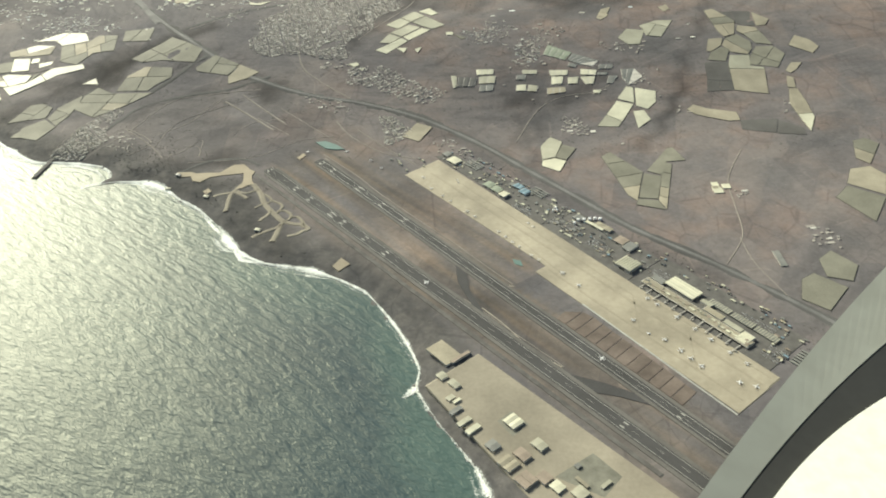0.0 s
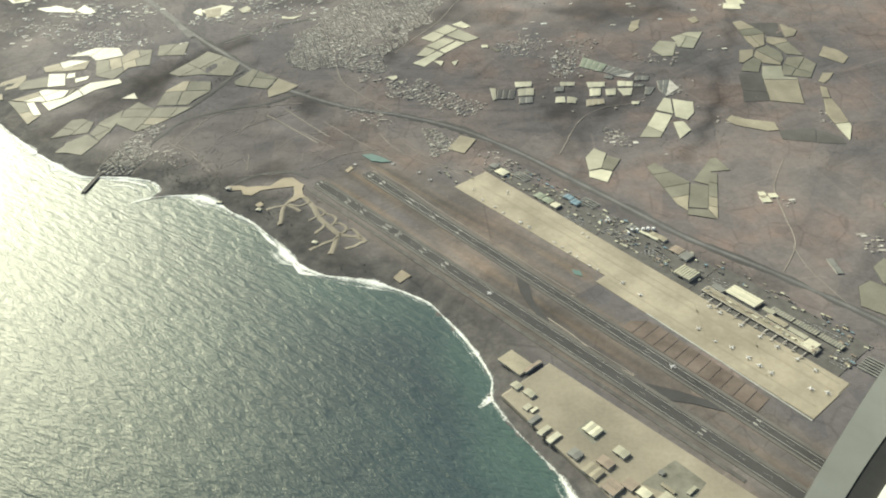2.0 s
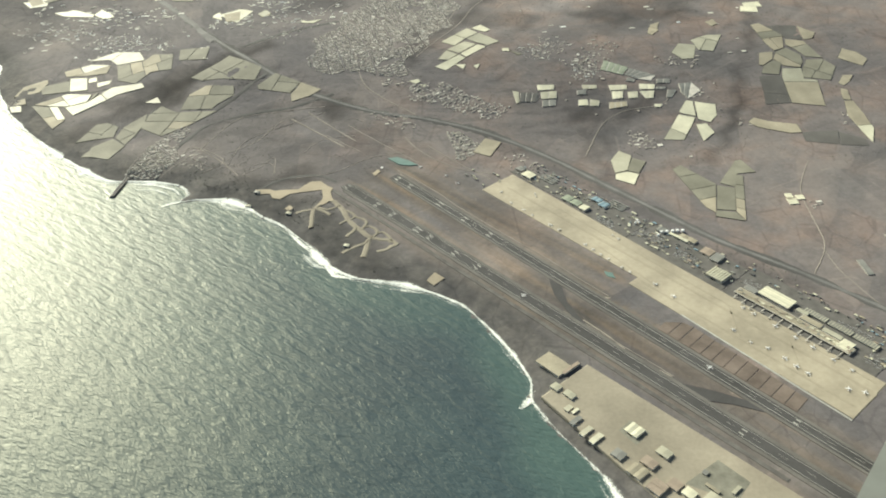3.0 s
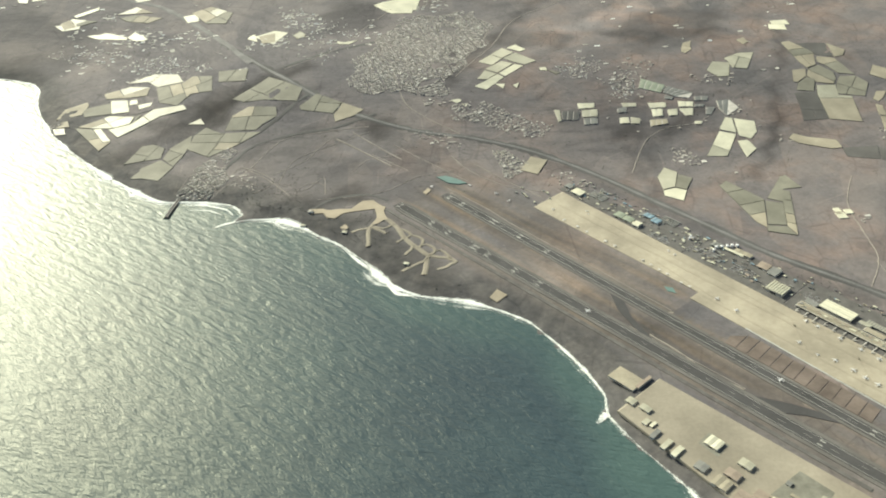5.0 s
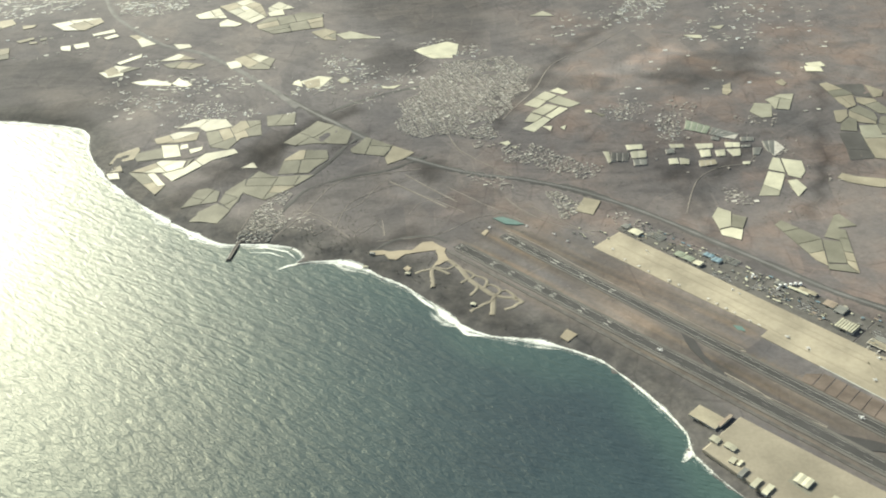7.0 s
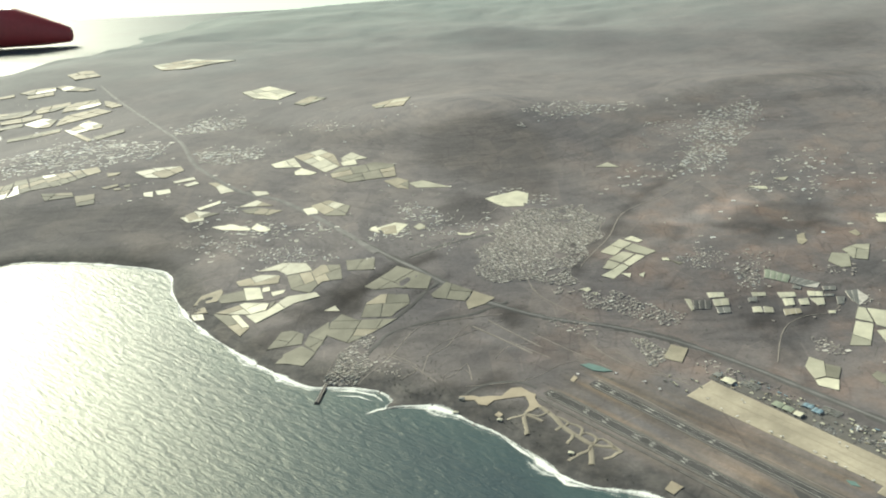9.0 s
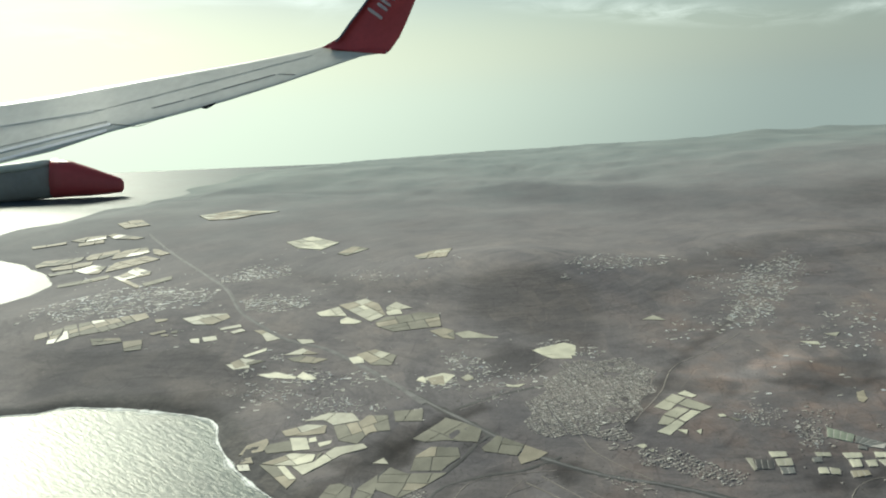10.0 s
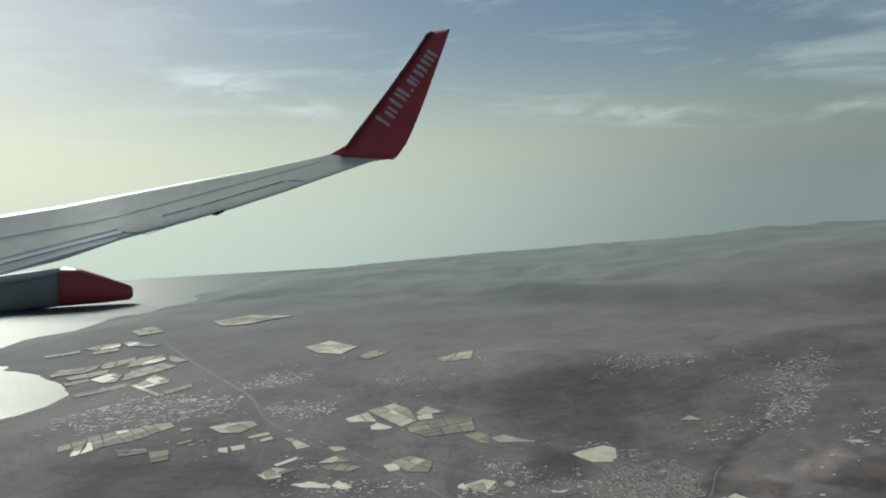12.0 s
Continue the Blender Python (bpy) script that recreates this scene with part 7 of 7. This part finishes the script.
ribbon("country_road", [(-73.9, 362.3), (-97.9, 360.6), (-115.7, 355.1), (-128.0, 328.4), (-139.7, 308.3)], 0.7)
ribbon("country_road", [(107.1, 225.0), (116.7, 241.4), (119.0, 259.7), (121.6, 280.0), (132.4, 302.0)], 0.5)
ribbon("country_road", [(42.1, 312.4), (52.7, 337.1), (64.5, 347.9), (80.6, 352.1), (90.2, 361.2)], 0.6)
ribbon("country_road", [(-35.4, 333.3), (-27.5, 320.1), (-13.0, 306.1), (1.0, 300.6)], 0.7)
ribbon("country_road", [(-32.2, 406.8), (-15.1, 446.0), (-8.7, 472.1)], 0.6)
ribbon("country_road", [(-121.7, 422.9), (-96.9, 440.2), (-80.2, 474.7), (-65.4, 502.3)], 0.7)
ribbon("country_road", [(-139.7, 308.3), (-134.6, 324.7), (-129.0, 332.6), (-114.0, 319.8), (-120.9, 309.4)], 0.5)
ribbon("country_road", [(-132.4, 326.1), (-119.7, 314.7)], 0.3)
ribbon("country_road", [(-154.8, 311.4), (-151.6, 331.5), (-141.5, 351.7)], 0.4)
ribbon("dispersal_track", [(-66.7, 283.0), (-68.4, 279.6), (-70.1, 277.2), (-73.9, 276.1), (-76.5, 274.6)], 1.9)
ribbon("dispersal_track", [(-69.8, 277.6), (-69.8, 273.1), (-69.6, 269.4), (-69.5, 264.7)], 2.0)
ribbon("dispersal_track", [(-68.9, 277.6), (-65.4, 275.3), (-62.8, 272.8)], 1.5)
ribbon("dispersal_track", [(-68.1, 278.4), (-64.1, 276.5), (-61.4, 278.1), (-59.4, 279.2)], 1.5)
ribbon("dispersal_track", [(-64.2, 283.7), (-62.2, 282.8), (-60.4, 279.7), (-58.0, 275.8), (-56.4, 271.3), (-55.0, 268.0), (-52.3, 263.9), (-49.7, 260.7), (-47.6, 257.6), (-45.4, 255.7)], 2.4)
ribbon("dispersal_track", [(-58.0, 275.8), (-55.4, 274.5), (-52.9, 271.1), (-54.7, 268.8)], 1.5)
ribbon("dispersal_track", [(-53.1, 270.7), (-49.8, 269.0), (-48.1, 266.1), (-49.8, 261.5)], 1.5)
ribbon("dispersal_track", [(-55.6, 268.8), (-57.1, 267.3), (-58.6, 265.8)], 1.6)
ribbon("dispersal_track", [(-51.9, 263.2), (-53.0, 260.1), (-54.2, 258.7), (-55.0, 256.8)], 1.8)
ribbon("dispersal_track", [(-49.3, 262.7), (-47.1, 263.7), (-44.3, 261.3), (-43.7, 258.6), (-45.7, 256.0)], 1.6)
ribbon("dispersal_track", [(-43.9, 258.6), (-41.5, 259.3), (-39.3, 256.5), (-37.9, 253.5)], 1.5)
ribbon("dispersal_track", [(-45.9, 256.0), (-42.1, 254.4), (-39.2, 253.9), (-37.7, 252.4)], 2.2)
ribbon("dispersal_track", [(-38.8, 254.3), (-35.9, 250.8), (-37.9, 249.8), (-39.7, 247.7), (-43.2, 246.5)], 2.0)
ribbon("dispersal_track", [(-46.0, 255.7), (-47.5, 252.4), (-50.3, 250.7), (-53.1, 248.6), (-55.9, 246.6)], 2.0)
ribbon("dispersal_track", [(-46.7, 254.2), (-47.1, 249.8), (-47.3, 247.0), (-47.9, 243.5)], 2.4)
ribbon("service_track", [(-113.7, 326.4), (-101.8, 336.5), (-96.0, 348.3), (-89.4, 357.2)], 0.5)
ribbon("service_track", [(-88.9, 353.8), (-75.5, 341.1), (-62.1, 327.4)], 1.1)
ribbon("service_track", [(-81.5, 358.5), (-66.6, 342.2), (-57.5, 332.3)], 0.8)
ribbon("service_track", [(-61.8, 345.9), (-39.9, 322.9), (-29.3, 311.8)], 0.5)
ribbon("service_track", [(-130.3, 333.7), (-115.4, 319.4), (-105.3, 306.1)], 0.5)
ribbon("service_track", [(-79.6, 323.9), (-72.9, 334.1), (-58.4, 336.7)], 0.4)
ribbon("service_track", [(-103.5, 306.9), (-97.3, 312.3), (-92.0, 320.8), (-90.0, 306.1)], 0.4)
ribbon("service_track", [at(u, v) for u, v in ((2, 23.2), (16, 23.4), (29, 23.2), (43, 22.0), (71, 21.4), (89, 21.4), (106, 20.6), (118, 20.4))], 0.55)
ribbon("service_track", [(-103.0, 306.8), (-100.6, 314.0), (-93.1, 315.9), (-90.1, 309.9), (-90.0, 306.0)], 0.3)
ribbon("perimeter_road", [(-36.5, 302.8), (-10.9, 268.7), (9.0, 243.2), (19.8, 229.1), (29.9, 217.6), (36.1, 215.2)], 0.5)
ribbon("perimeter_road", [(25.6, 204.5), (32.4, 196.0), (39.4, 185.3), (47.9, 177.1)], 0.5)
ribbon("service_track", [(-92.9, 301.5), (-67.4, 304.7), (-49.4, 317.8), (-34.9, 320.6)], 0.5)
ribbon("service_track", [(-25.2, 325.6), (-10.6, 308.3), (0.9, 295.9)], 0.6)
ribbon("service_track", [(115.5, 240.5), (115.6, 233.7), (116.7, 224.1), (122.1, 206.1)], 0.3)
ribbon("service_track", [(-111.9, 312.2), (-107.0, 337.0), (-88.3, 349.8), (-73.4, 357.7)], 0.4)
ribbon("service_track", [(-71.4, 338.7), (-54.7, 322.9)], 0.6)
pad([(-95.8, 293.6), (-90.1, 293.7), (-87.4, 292.3), (-83.0, 292.9), (-77.9, 292.7), (-75.5, 296.2), (-73.5, 298.8), (-69.3, 299.1), (-66.0, 294.8), (-63.6, 292.9), (-64.3, 289.8), (-63.3, 285.4), (-62.1, 283.2), (-64.4, 282.4), (-66.4, 280.0), (-68.9, 280.1), (-67.1, 283.8), (-67.0, 286.0), (-68.0, 291.8), (-70.5, 291.4), (-76.7, 290.4), (-81.1, 289.3), (-84.4, 285.5), (-87.5, 286.5), (-89.2, 290.1), (-94.6, 290.4)])
pad([(-81.4, 278.7), (-79.7, 280.7), (-78.0, 278.5), (-79.7, 276.5)])
pad([(-25.0, 229.4), (-22.1, 232.7), (-18.7, 229.3), (-22.6, 226.8)])
pad([(-48.3, 303.5), (-46.2, 307.1), (-44.9, 305.2), (-47.0, 301.6)])

# ---- single houses of the two near villages ----
rng = random.Random(21)
for k, (x, y, size, yaw, where) in enumerate(HOUSES[:300]):
    ma, mb = KINDS[rng.randrange(4)]
    h = new("house")
    h.matrix_world = pose(x, y, rest(x, y), 0, 0, yaw) @ Matrix.Diagonal((size, size, 0.42, 1))
    tagged(h, "small flat-roofed rendered house, " + where, "house", "houses of the " + where)
    for word, me in (("wall", ma), ("roof", mb)):
        o = new(word, me)
        o.parent = h

# ---- scrub and trees: low dark clumps, too many to count ----
LEAF = plain("dusty dark foliage", (0.095, 0.10, 0.078), 0.95, coarse=0.3, fine=2.0, spread=0.3)


def scrub(name, label, count, pick, low, high, seed):
    """Low clumps of foliage, each an uneven faceted tuft of its own."""
    rng = random.Random(seed)
    verts, faces = [], []
    spots = [pick(rng) for _ in range(count * 3)]
    spots = [(x, y) for x, y in spots if noise.noise((x * 0.03, y * 0.03, seed)) > rng.uniform(-0.35, 0.25)]
    xs, ys = np.array(spots).T
    keep = inland(xs, ys) > 4
    for x, y, z in list(zip(xs[keep], ys[keep], np.maximum(height(xs[keep], ys[keep]), 0.05)))[:count]:
        r = rng.uniform(low, high)
        o = len(verts)
        for ring, (rr, zz) in enumerate(((1.0, -0.15), (0.9, 0.45), (0.45, 0.85))):
            for k in range(6):
                a = math.pi * 2 * (k + 0.5 * ring) / 6
                q = r * rr * rng.uniform(0.7, 1.25)
                verts.append((x + q * math.cos(a), y + q * math.sin(a), z + r * zz * rng.uniform(0.75, 1.2)))
        verts.append((x, y, z + r * 1.0))
        for ring in (0, 6):
            for k in range(6):
                faces += [(o + ring + k, o + ring + (k + 1) % 6, o + ring + 6 + k), (o + ring + (k + 1) % 6, o + ring + 6 + (k + 1) % 6, o + ring + 6 + k)]
        faces += [(o + 12 + k, o + 12 + (k + 1) % 6, o + 18) for k in range(6)]
    return tagged(mesh_of(name, verts, faces, LEAF), label, "scrub", kind="stuff")


def beside_airport(rng):
    u = rng.uniform(30, 200)
    return at(u, rng.uniform(60, 76))


def on_plain(rng):
    return rng.uniform(-250, 200), rng.uniform(300, 520)


def by_shore(rng):
    return at(rng.uniform(-60, 60), rng.uniform(-45, -8))


scrub("trees", "low dark trees beside the airport roads", 420, beside_airport, 0.07, 0.2, 4)
scrub("scrub", "scattered dark scrub on the dry plain", 5200, on_plain, 0.07, 0.24, 9)
scrub("scrub", "dark salt scrub on the lava shore", 700, by_shore, 0.08, 0.25, 6)

# ---- the wing of the carrying aircraft, far larger than life so that it keeps still against the horizon ----
WING_PAINT = plain("pale grey wing paint", (0.72, 0.715, 0.61), 0.5, coarse=0.004, fine=0.05, spread=0.06, spec=0.35)
WING_DARK = plain("dark grey fairing", (0.35, 0.33, 0.285), 0.4, coarse=0.01, fine=0.1, spread=0.15)
WING_RED = plain("deep red paint", (0.50, 0.072, 0.072), 0.4, coarse=0.01, fine=0.1, spread=0.12, spec=0.5)
SEAL = plain("dark panel joint", (0.03, 0.03, 0.032), 0.7)
# non-metallic near-white: the glint of bare metal is put into the colour
METAL_GLINT = plain("near-white for metal glint", (0.96, 0.96, 0.93), 0.4, 0.0, spread=0.06)
EDGE_BLUE = plain("dark blue-grey edge metal", (0.17, 0.18, 0.21), 0.4, spread=0.1)
LETTER = plain("silver grey lettering", (0.52, 0.47, 0.48), 0.5, spread=0.05)
WM = pose(-112.39, -16.45, 189.75, 83.49, 0, 3.05) @ pose(0, 0, 0, 0, 0, -3.29)
AWAY = 1685.0
wing = thing("aircraft_wing", WM @ Matrix.Translation((0, 0, -AWAY)), "pale grey airliner wing with a red upturned tip", "wing")
WU = AWAY / 1506.0


TE = [(-60, 437), (0, 420), (100, 396), (205, 360), (300, 335), (400, 307), (500, 275), (600, 240), (650, 223), (690, 218)]
LE = [(-60, 325), (0, 315), (100, 300), (300, 263), (450, 236), (560, 213), (608, 199), (650, 208), (690, 215)]


def run_of(line, x):
    return float(np.interp(x, [p[0] for p in line], [p[1] for p in line]))


def on_wing(x, y, off=0.0):
    """A place on the wing's upper skin, fitted to a place in the camera's view; off: height over the skin."""
    te, le = run_of(TE, x), run_of(LE, x)
    s = min(1.0, max(0.0, (te - y) / max(te - le, 1e-3)))
    rise = 0.5 * (te - le) * 0.12 * math.sqrt(s) * (1 - s) * 2 + off
    up = (te - y)
    depth = -1.38 * up * WU + rise * 0.7 * WU
    grow = 1 - depth / AWAY
    return ((x - 784) * WU * grow, (441 - y) * WU * grow + rise * 0.1 * WU, depth)


def skin(name, spans, chords, material, parent, under=3.0, label=""):
    """A lofted shell: upper skin by span and chord, with a lower skin beneath."""
    verts, faces = [], []
    n = len(chords)
    for x in spans:
        te, le = run_of(TE, x), run_of(LE, x)
        verts += [on_wing(x, te + (le - te) * c) for c in chords]
        for c in chords:
            p = on_wing(x, te + (le - te) * c)
            sink = under * 4 * c * (1 - c) + 1.0
            verts.append((p[0], p[1] - sink * 0.5, p[2] - sink * 0.9))
    for i in range(len(spans) - 1):
        a, b = i * 2 * n, (i + 1) * 2 * n
        for k in range(n - 1):
            faces.append((a + k, b + k, b + k + 1, a + k + 1))
            faces.append((a + n + k, a + n + k + 1, b + n + k + 1, b + n + k))
        faces += [(a, a + n, b + n, b), (a + n - 1, b + n - 1, b + 2 * n - 1, a + 2 * n - 1)]
    for a in (0, (len(spans) - 1) * 2 * n):
        faces.append(tuple([a + k for k in range(n)] + [a + n + k for k in reversed(range(n))]))
    ob = mesh_of(name, verts, faces, material, parent, label)
    ob.data.polygons.foreach_set("use_smooth", [True] * len(ob.data.polygons))
    return ob


def seam(x0, y0, x1, y1, wide, material, name="panel_joint", off=0.5, label=""):
    """A raised thin strip on the upper skin."""
    n = 14
    verts, faces = [], []
    for k in range(n + 1):
        x, y = x0 + (x1 - x0) * k / n, y0 + (y1 - y0) * k / n
        for d, o in ((-wide / 2, off - 1), (-wide / 2, off), (wide / 2, off), (wide / 2, off - 1)):
            verts.append(on_wing(x, y + d, o))
        if k:
            a, b = (k - 1) * 4, k * 4
            faces += [(a, a + 1, b + 1, b), (a + 1, a + 2, b + 2, b + 1), (a + 2, a + 3, b + 3, b + 2)]
    mesh_of(name, verts, faces, material, wing, label)


skin("wing_box", [-60 + 15 * k for k in range(51)], [0, 0.03, 0.07, 0.12, 0.18, 0.25, 0.33, 0.42, 0.5, 0.58, 0.66, 0.74, 0.82, 0.89, 0.95, 1.0], WING_PAINT, wing)
seam(278, 319, 335, 304, 1.2, SEAL, "spoiler_gap")
seam(345, 301, 398, 286, 1.0, SEAL, "spoiler_gap")
seam(400, 285, 494, 258, 1.4, SEAL, "spoiler_gap")
seam(-40, 362, 190, 322, 0.5, SEAL)
seam(190, 322, 560, 224, 0.4, SEAL)
seam(500, 257, 530, 258, 1.2, SEAL)
seam(205, 347, 250, 351, 1.2, SEAL)
seam(300, 334, 250, 352, 1.0, SEAL)
seam(-40, 409, 205, 347, 4.2, METAL_GLINT, "flap_edge", 1.2, "bare-metal flap edge, its glint painted near-white")
seam(-40, 426, 198, 358, 5.0, METAL_GLINT, "flap_edge", 1.2, "bare-metal flap edge, its glint painted near-white")
seam(-40, 402, 200, 342, 0.7, SEAL)
for k in range(38):
    x = -20 + k * 5.2
    seam(x, 358 - (x + 20) * 0.172, x + 2.4, 357.6 - (x + 20) * 0.172, 1.8, METAL_GLINT, "rivet", 2.2)
seam(592, 210, 688, 216.5, 9.0, WING_RED, "tip_band", 3.0, "red band at the wing tip")


def body_of(name, stations, material, deep, label=""):
    """A rounded pod along the picture's span, from stations of place, middle and half height."""
    verts, faces, n = [], [], 16
    for x, mid, half in stations:
        for k in range(n):
            a = 2 * math.pi * k / n
            c, s = math.cos(a), math.sin(a)
            sq = 1 / max(abs(c), abs(s)) ** 0.35
            verts.append(((x - 784) * WU, (441 - mid) * WU + half * WU * s * sq, 8 + deep * half * WU * c * sq))
    for i in range(len(stations) - 1):
        for k in range(n):
            faces.append((i * n + k, i * n + (k + 1) % n, (i + 1) * n + (k + 1) % n, (i + 1) * n + k))
    faces += [tuple(reversed(range(n))), tuple(range((len(stations) - 1) * n, len(stations) * n))]
    ob = mesh_of(name, verts, faces, material, wing, label)
    ob.data.polygons.foreach_set("use_smooth", [True] * len(ob.data.polygons))
    return ob


# the body a darker grey than the cap along its top
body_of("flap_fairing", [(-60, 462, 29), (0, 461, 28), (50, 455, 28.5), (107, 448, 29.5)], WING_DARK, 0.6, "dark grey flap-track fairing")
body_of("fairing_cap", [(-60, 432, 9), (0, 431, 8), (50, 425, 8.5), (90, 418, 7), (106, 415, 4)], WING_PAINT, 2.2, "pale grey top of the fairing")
body_of("fairing_tip", [(107, 443, 34.7), (140, 444, 31), (180, 449, 23), (216, 453, 14.5), (225, 454, 12), (228, 454, 8)], WING_RED, 0.6, "red tip of the flap-track fairing")
body_of("actuator", [(368, 317, 1.5), (376, 316, 3.4), (386, 312, 2.5), (392, 309, 1)], SEAL, 0.6)


def winglet():
    """The upturned tip: a tapered, curved blade."""
    rows = [(575, 211, 690, 219), (608, 192, 697, 212), (622, 172, 711, 192), (645, 142, 724, 164), (680, 95, 741, 122), (718, 42, 763, 62), (748, -4, 788, -8), (756, -9, 790, -14)]
    verts, faces, n = [], [], 7
    for i, (lx, ly, tx, ty) in enumerate(rows):
        for side in (1, -1):
            for k in range(n):
                s = k / (n - 1)
                t = 9 * math.sqrt(s) * (1 - s) * 2 * side * (1 - 0.08 * i)
                deep = -40 * (1 - s) + t - 6
                grow = (1 - deep / AWAY) * WU
                verts.append(((lx + (tx - lx) * s - 784) * grow, (441 - ly - (ty - ly) * s) * grow, deep))
    for i in range(len(rows) - 1):
        a, b = i * 2 * n, (i + 1) * 2 * n
        for k in range(n - 1):
            faces += [(a + k, a + k + 1, b + k + 1, b + k), (a + n + k, b + n + k, b + n + k + 1, a + n + k + 1)]
        faces += [(a, b, b + n, a + n), (a + n - 1, a + 2 * n - 1, b + 2 * n - 1, b + n - 1)]
    a = (len(rows) - 1) * 2 * n
    faces.append(tuple([a + k for k in range(n)] + [a + n + k for k in reversed(range(n))]))
    ob = mesh_of("winglet", verts, faces, WING_RED, wing, "red upturned wing tip with a silver emblem")
    ob.data.polygons.foreach_set("use_smooth", [True] * len(ob.data.polygons))
    # the silver emblem: slim slanted strokes of two heights
    ux, uy = 0.57, -0.82
    for along, tall, wide in ((2, 34, 5), (17, 24, 5), (26, 24, 4), (38, 31, 5), (51, 30, 4), (59, 30, 5), (70, 5, 5), (80, 24, 5), (88, 24, 3), (99, 24, 5), (109, 24, 5), (120, 24, 4.5), (129, 24, 4.5), (138, 24, 4.5)):
        px, py = 678 + ux * along * 1.1, 164 + uy * along * 1.1
        cs = []
        for a, h in ((0.15, 0), (0.85, 0), (1, 0.12), (1, 0.88), (0.85, 1), (0.15, 1), (0, 0.88), (0, 0.12)):
            a, h = a * wide, h * tall * 0.85
            cs.append(((px + ux * a + uy * h - 784) * WU, (441 - py - uy * a + ux * h) * WU, 9.0))
        vs = cs + [(x, y, z - 10) for x, y, z in cs]
        mesh_of("emblem_bar", vs, [tuple(range(7, -1, -1))] + [(q, (q + 1) % 8, 8 + (q + 1) % 8, 8 + q) for q in range(8)], LETTER, ob, "silver grey emblem stroke")
    edge = [(600, 200), (608, 191), (622, 171), (645, 141), (680, 94), (718, 41), (748, -5), (757, -10)]
    vs, fs = [], []
    for k, (x, y) in enumerate(edge):
        for a, z in ((-1.0, -46), (-1.0, -34), (2.2, -31), (2.2, -46)):
            grow = (1 - z / AWAY) * WU
            vs.append(((x + a - 784) * grow, (441 - y - a * 0.3) * grow, z))
        if k:
            p, q = 4 * k - 4, 4 * k
            fs += [(p + n, p + (n + 1) % 4, q + (n + 1) % 4, q + n) for n in range(4)]
    mesh_of("leading_edge", vs, fs + [(3, 2, 1, 0), tuple(range(4 * len(edge) - 4, 4 * len(edge)))], EDGE_BLUE, ob, "dark blue-grey leading edge")


winglet()

# ---- the rim of the cabin window, larger than life, laid flat to fit the view ----
RIM = plain("grey-beige window reveal", (0.34, 0.345, 0.30), 0.7, coarse=0.02, fine=0.1, spread=0.08)
GASKET = plain("dark window gasket", (0.03, 0.03, 0.028), 0.6, coarse=0.05, fine=0.4, spread=0.1)
PANEL = plain("cream cabin panel", (0.80, 0.80, 0.70), 0.6, coarse=0.02, fine=0.3, spread=0.05)
rim = thing("window_frame", pose(0, 0, 30), "grey and cream rim of an aircraft cabin window", "window frame")


def rim_band(name, a, b, za, zb, material, label):
    """A band of the rim between two slightly bowed edges, each from one end to the other."""
    verts, faces = [], []
    n = 24
    for k in range(n + 1):
        s = -0.5 + 2.0 * k / n
        for (x0, y0, x1, y1), z in ((a, za), (b, zb), (b, zb - 2), (a, za - 2)):
            bow = 2.2 * (s - 0.5) ** 2
            verts.append((x0 + (x1 - x0) * s + bow, y0 + (y1 - y0) * s - bow, z))
        if k:
            p, q = (k - 1) * 4, k * 4
            faces += [(p + j, p + (j + 1) % 4, q + (j + 1) % 4, q + j) for j in range(4)]
    faces += [(3, 2, 1, 0), tuple(range(n * 4, n * 4 + 4))]
    mesh_of(name, verts, faces, material, rim, label)


rim_band("reveal", (120.3, 170.3, 66.4, 109.0), (109.5, 144.4, 74.5, 108.9), 0.8, -0.8, RIM, "grey-beige window reveal")
rim_band("gasket", (109.5, 144.4, 74.5, 108.9), (103.2, 129.0, 81.3, 108.8), -1.0, -1.0, GASKET, "dark rubber window gasket")
rim_band("cabin_panel", (103.2, 129.0, 81.3, 108.8), (134.1, 112.4, 88.2, 76.6), 0.0, 0.5, PANEL, "cream cabin panel")
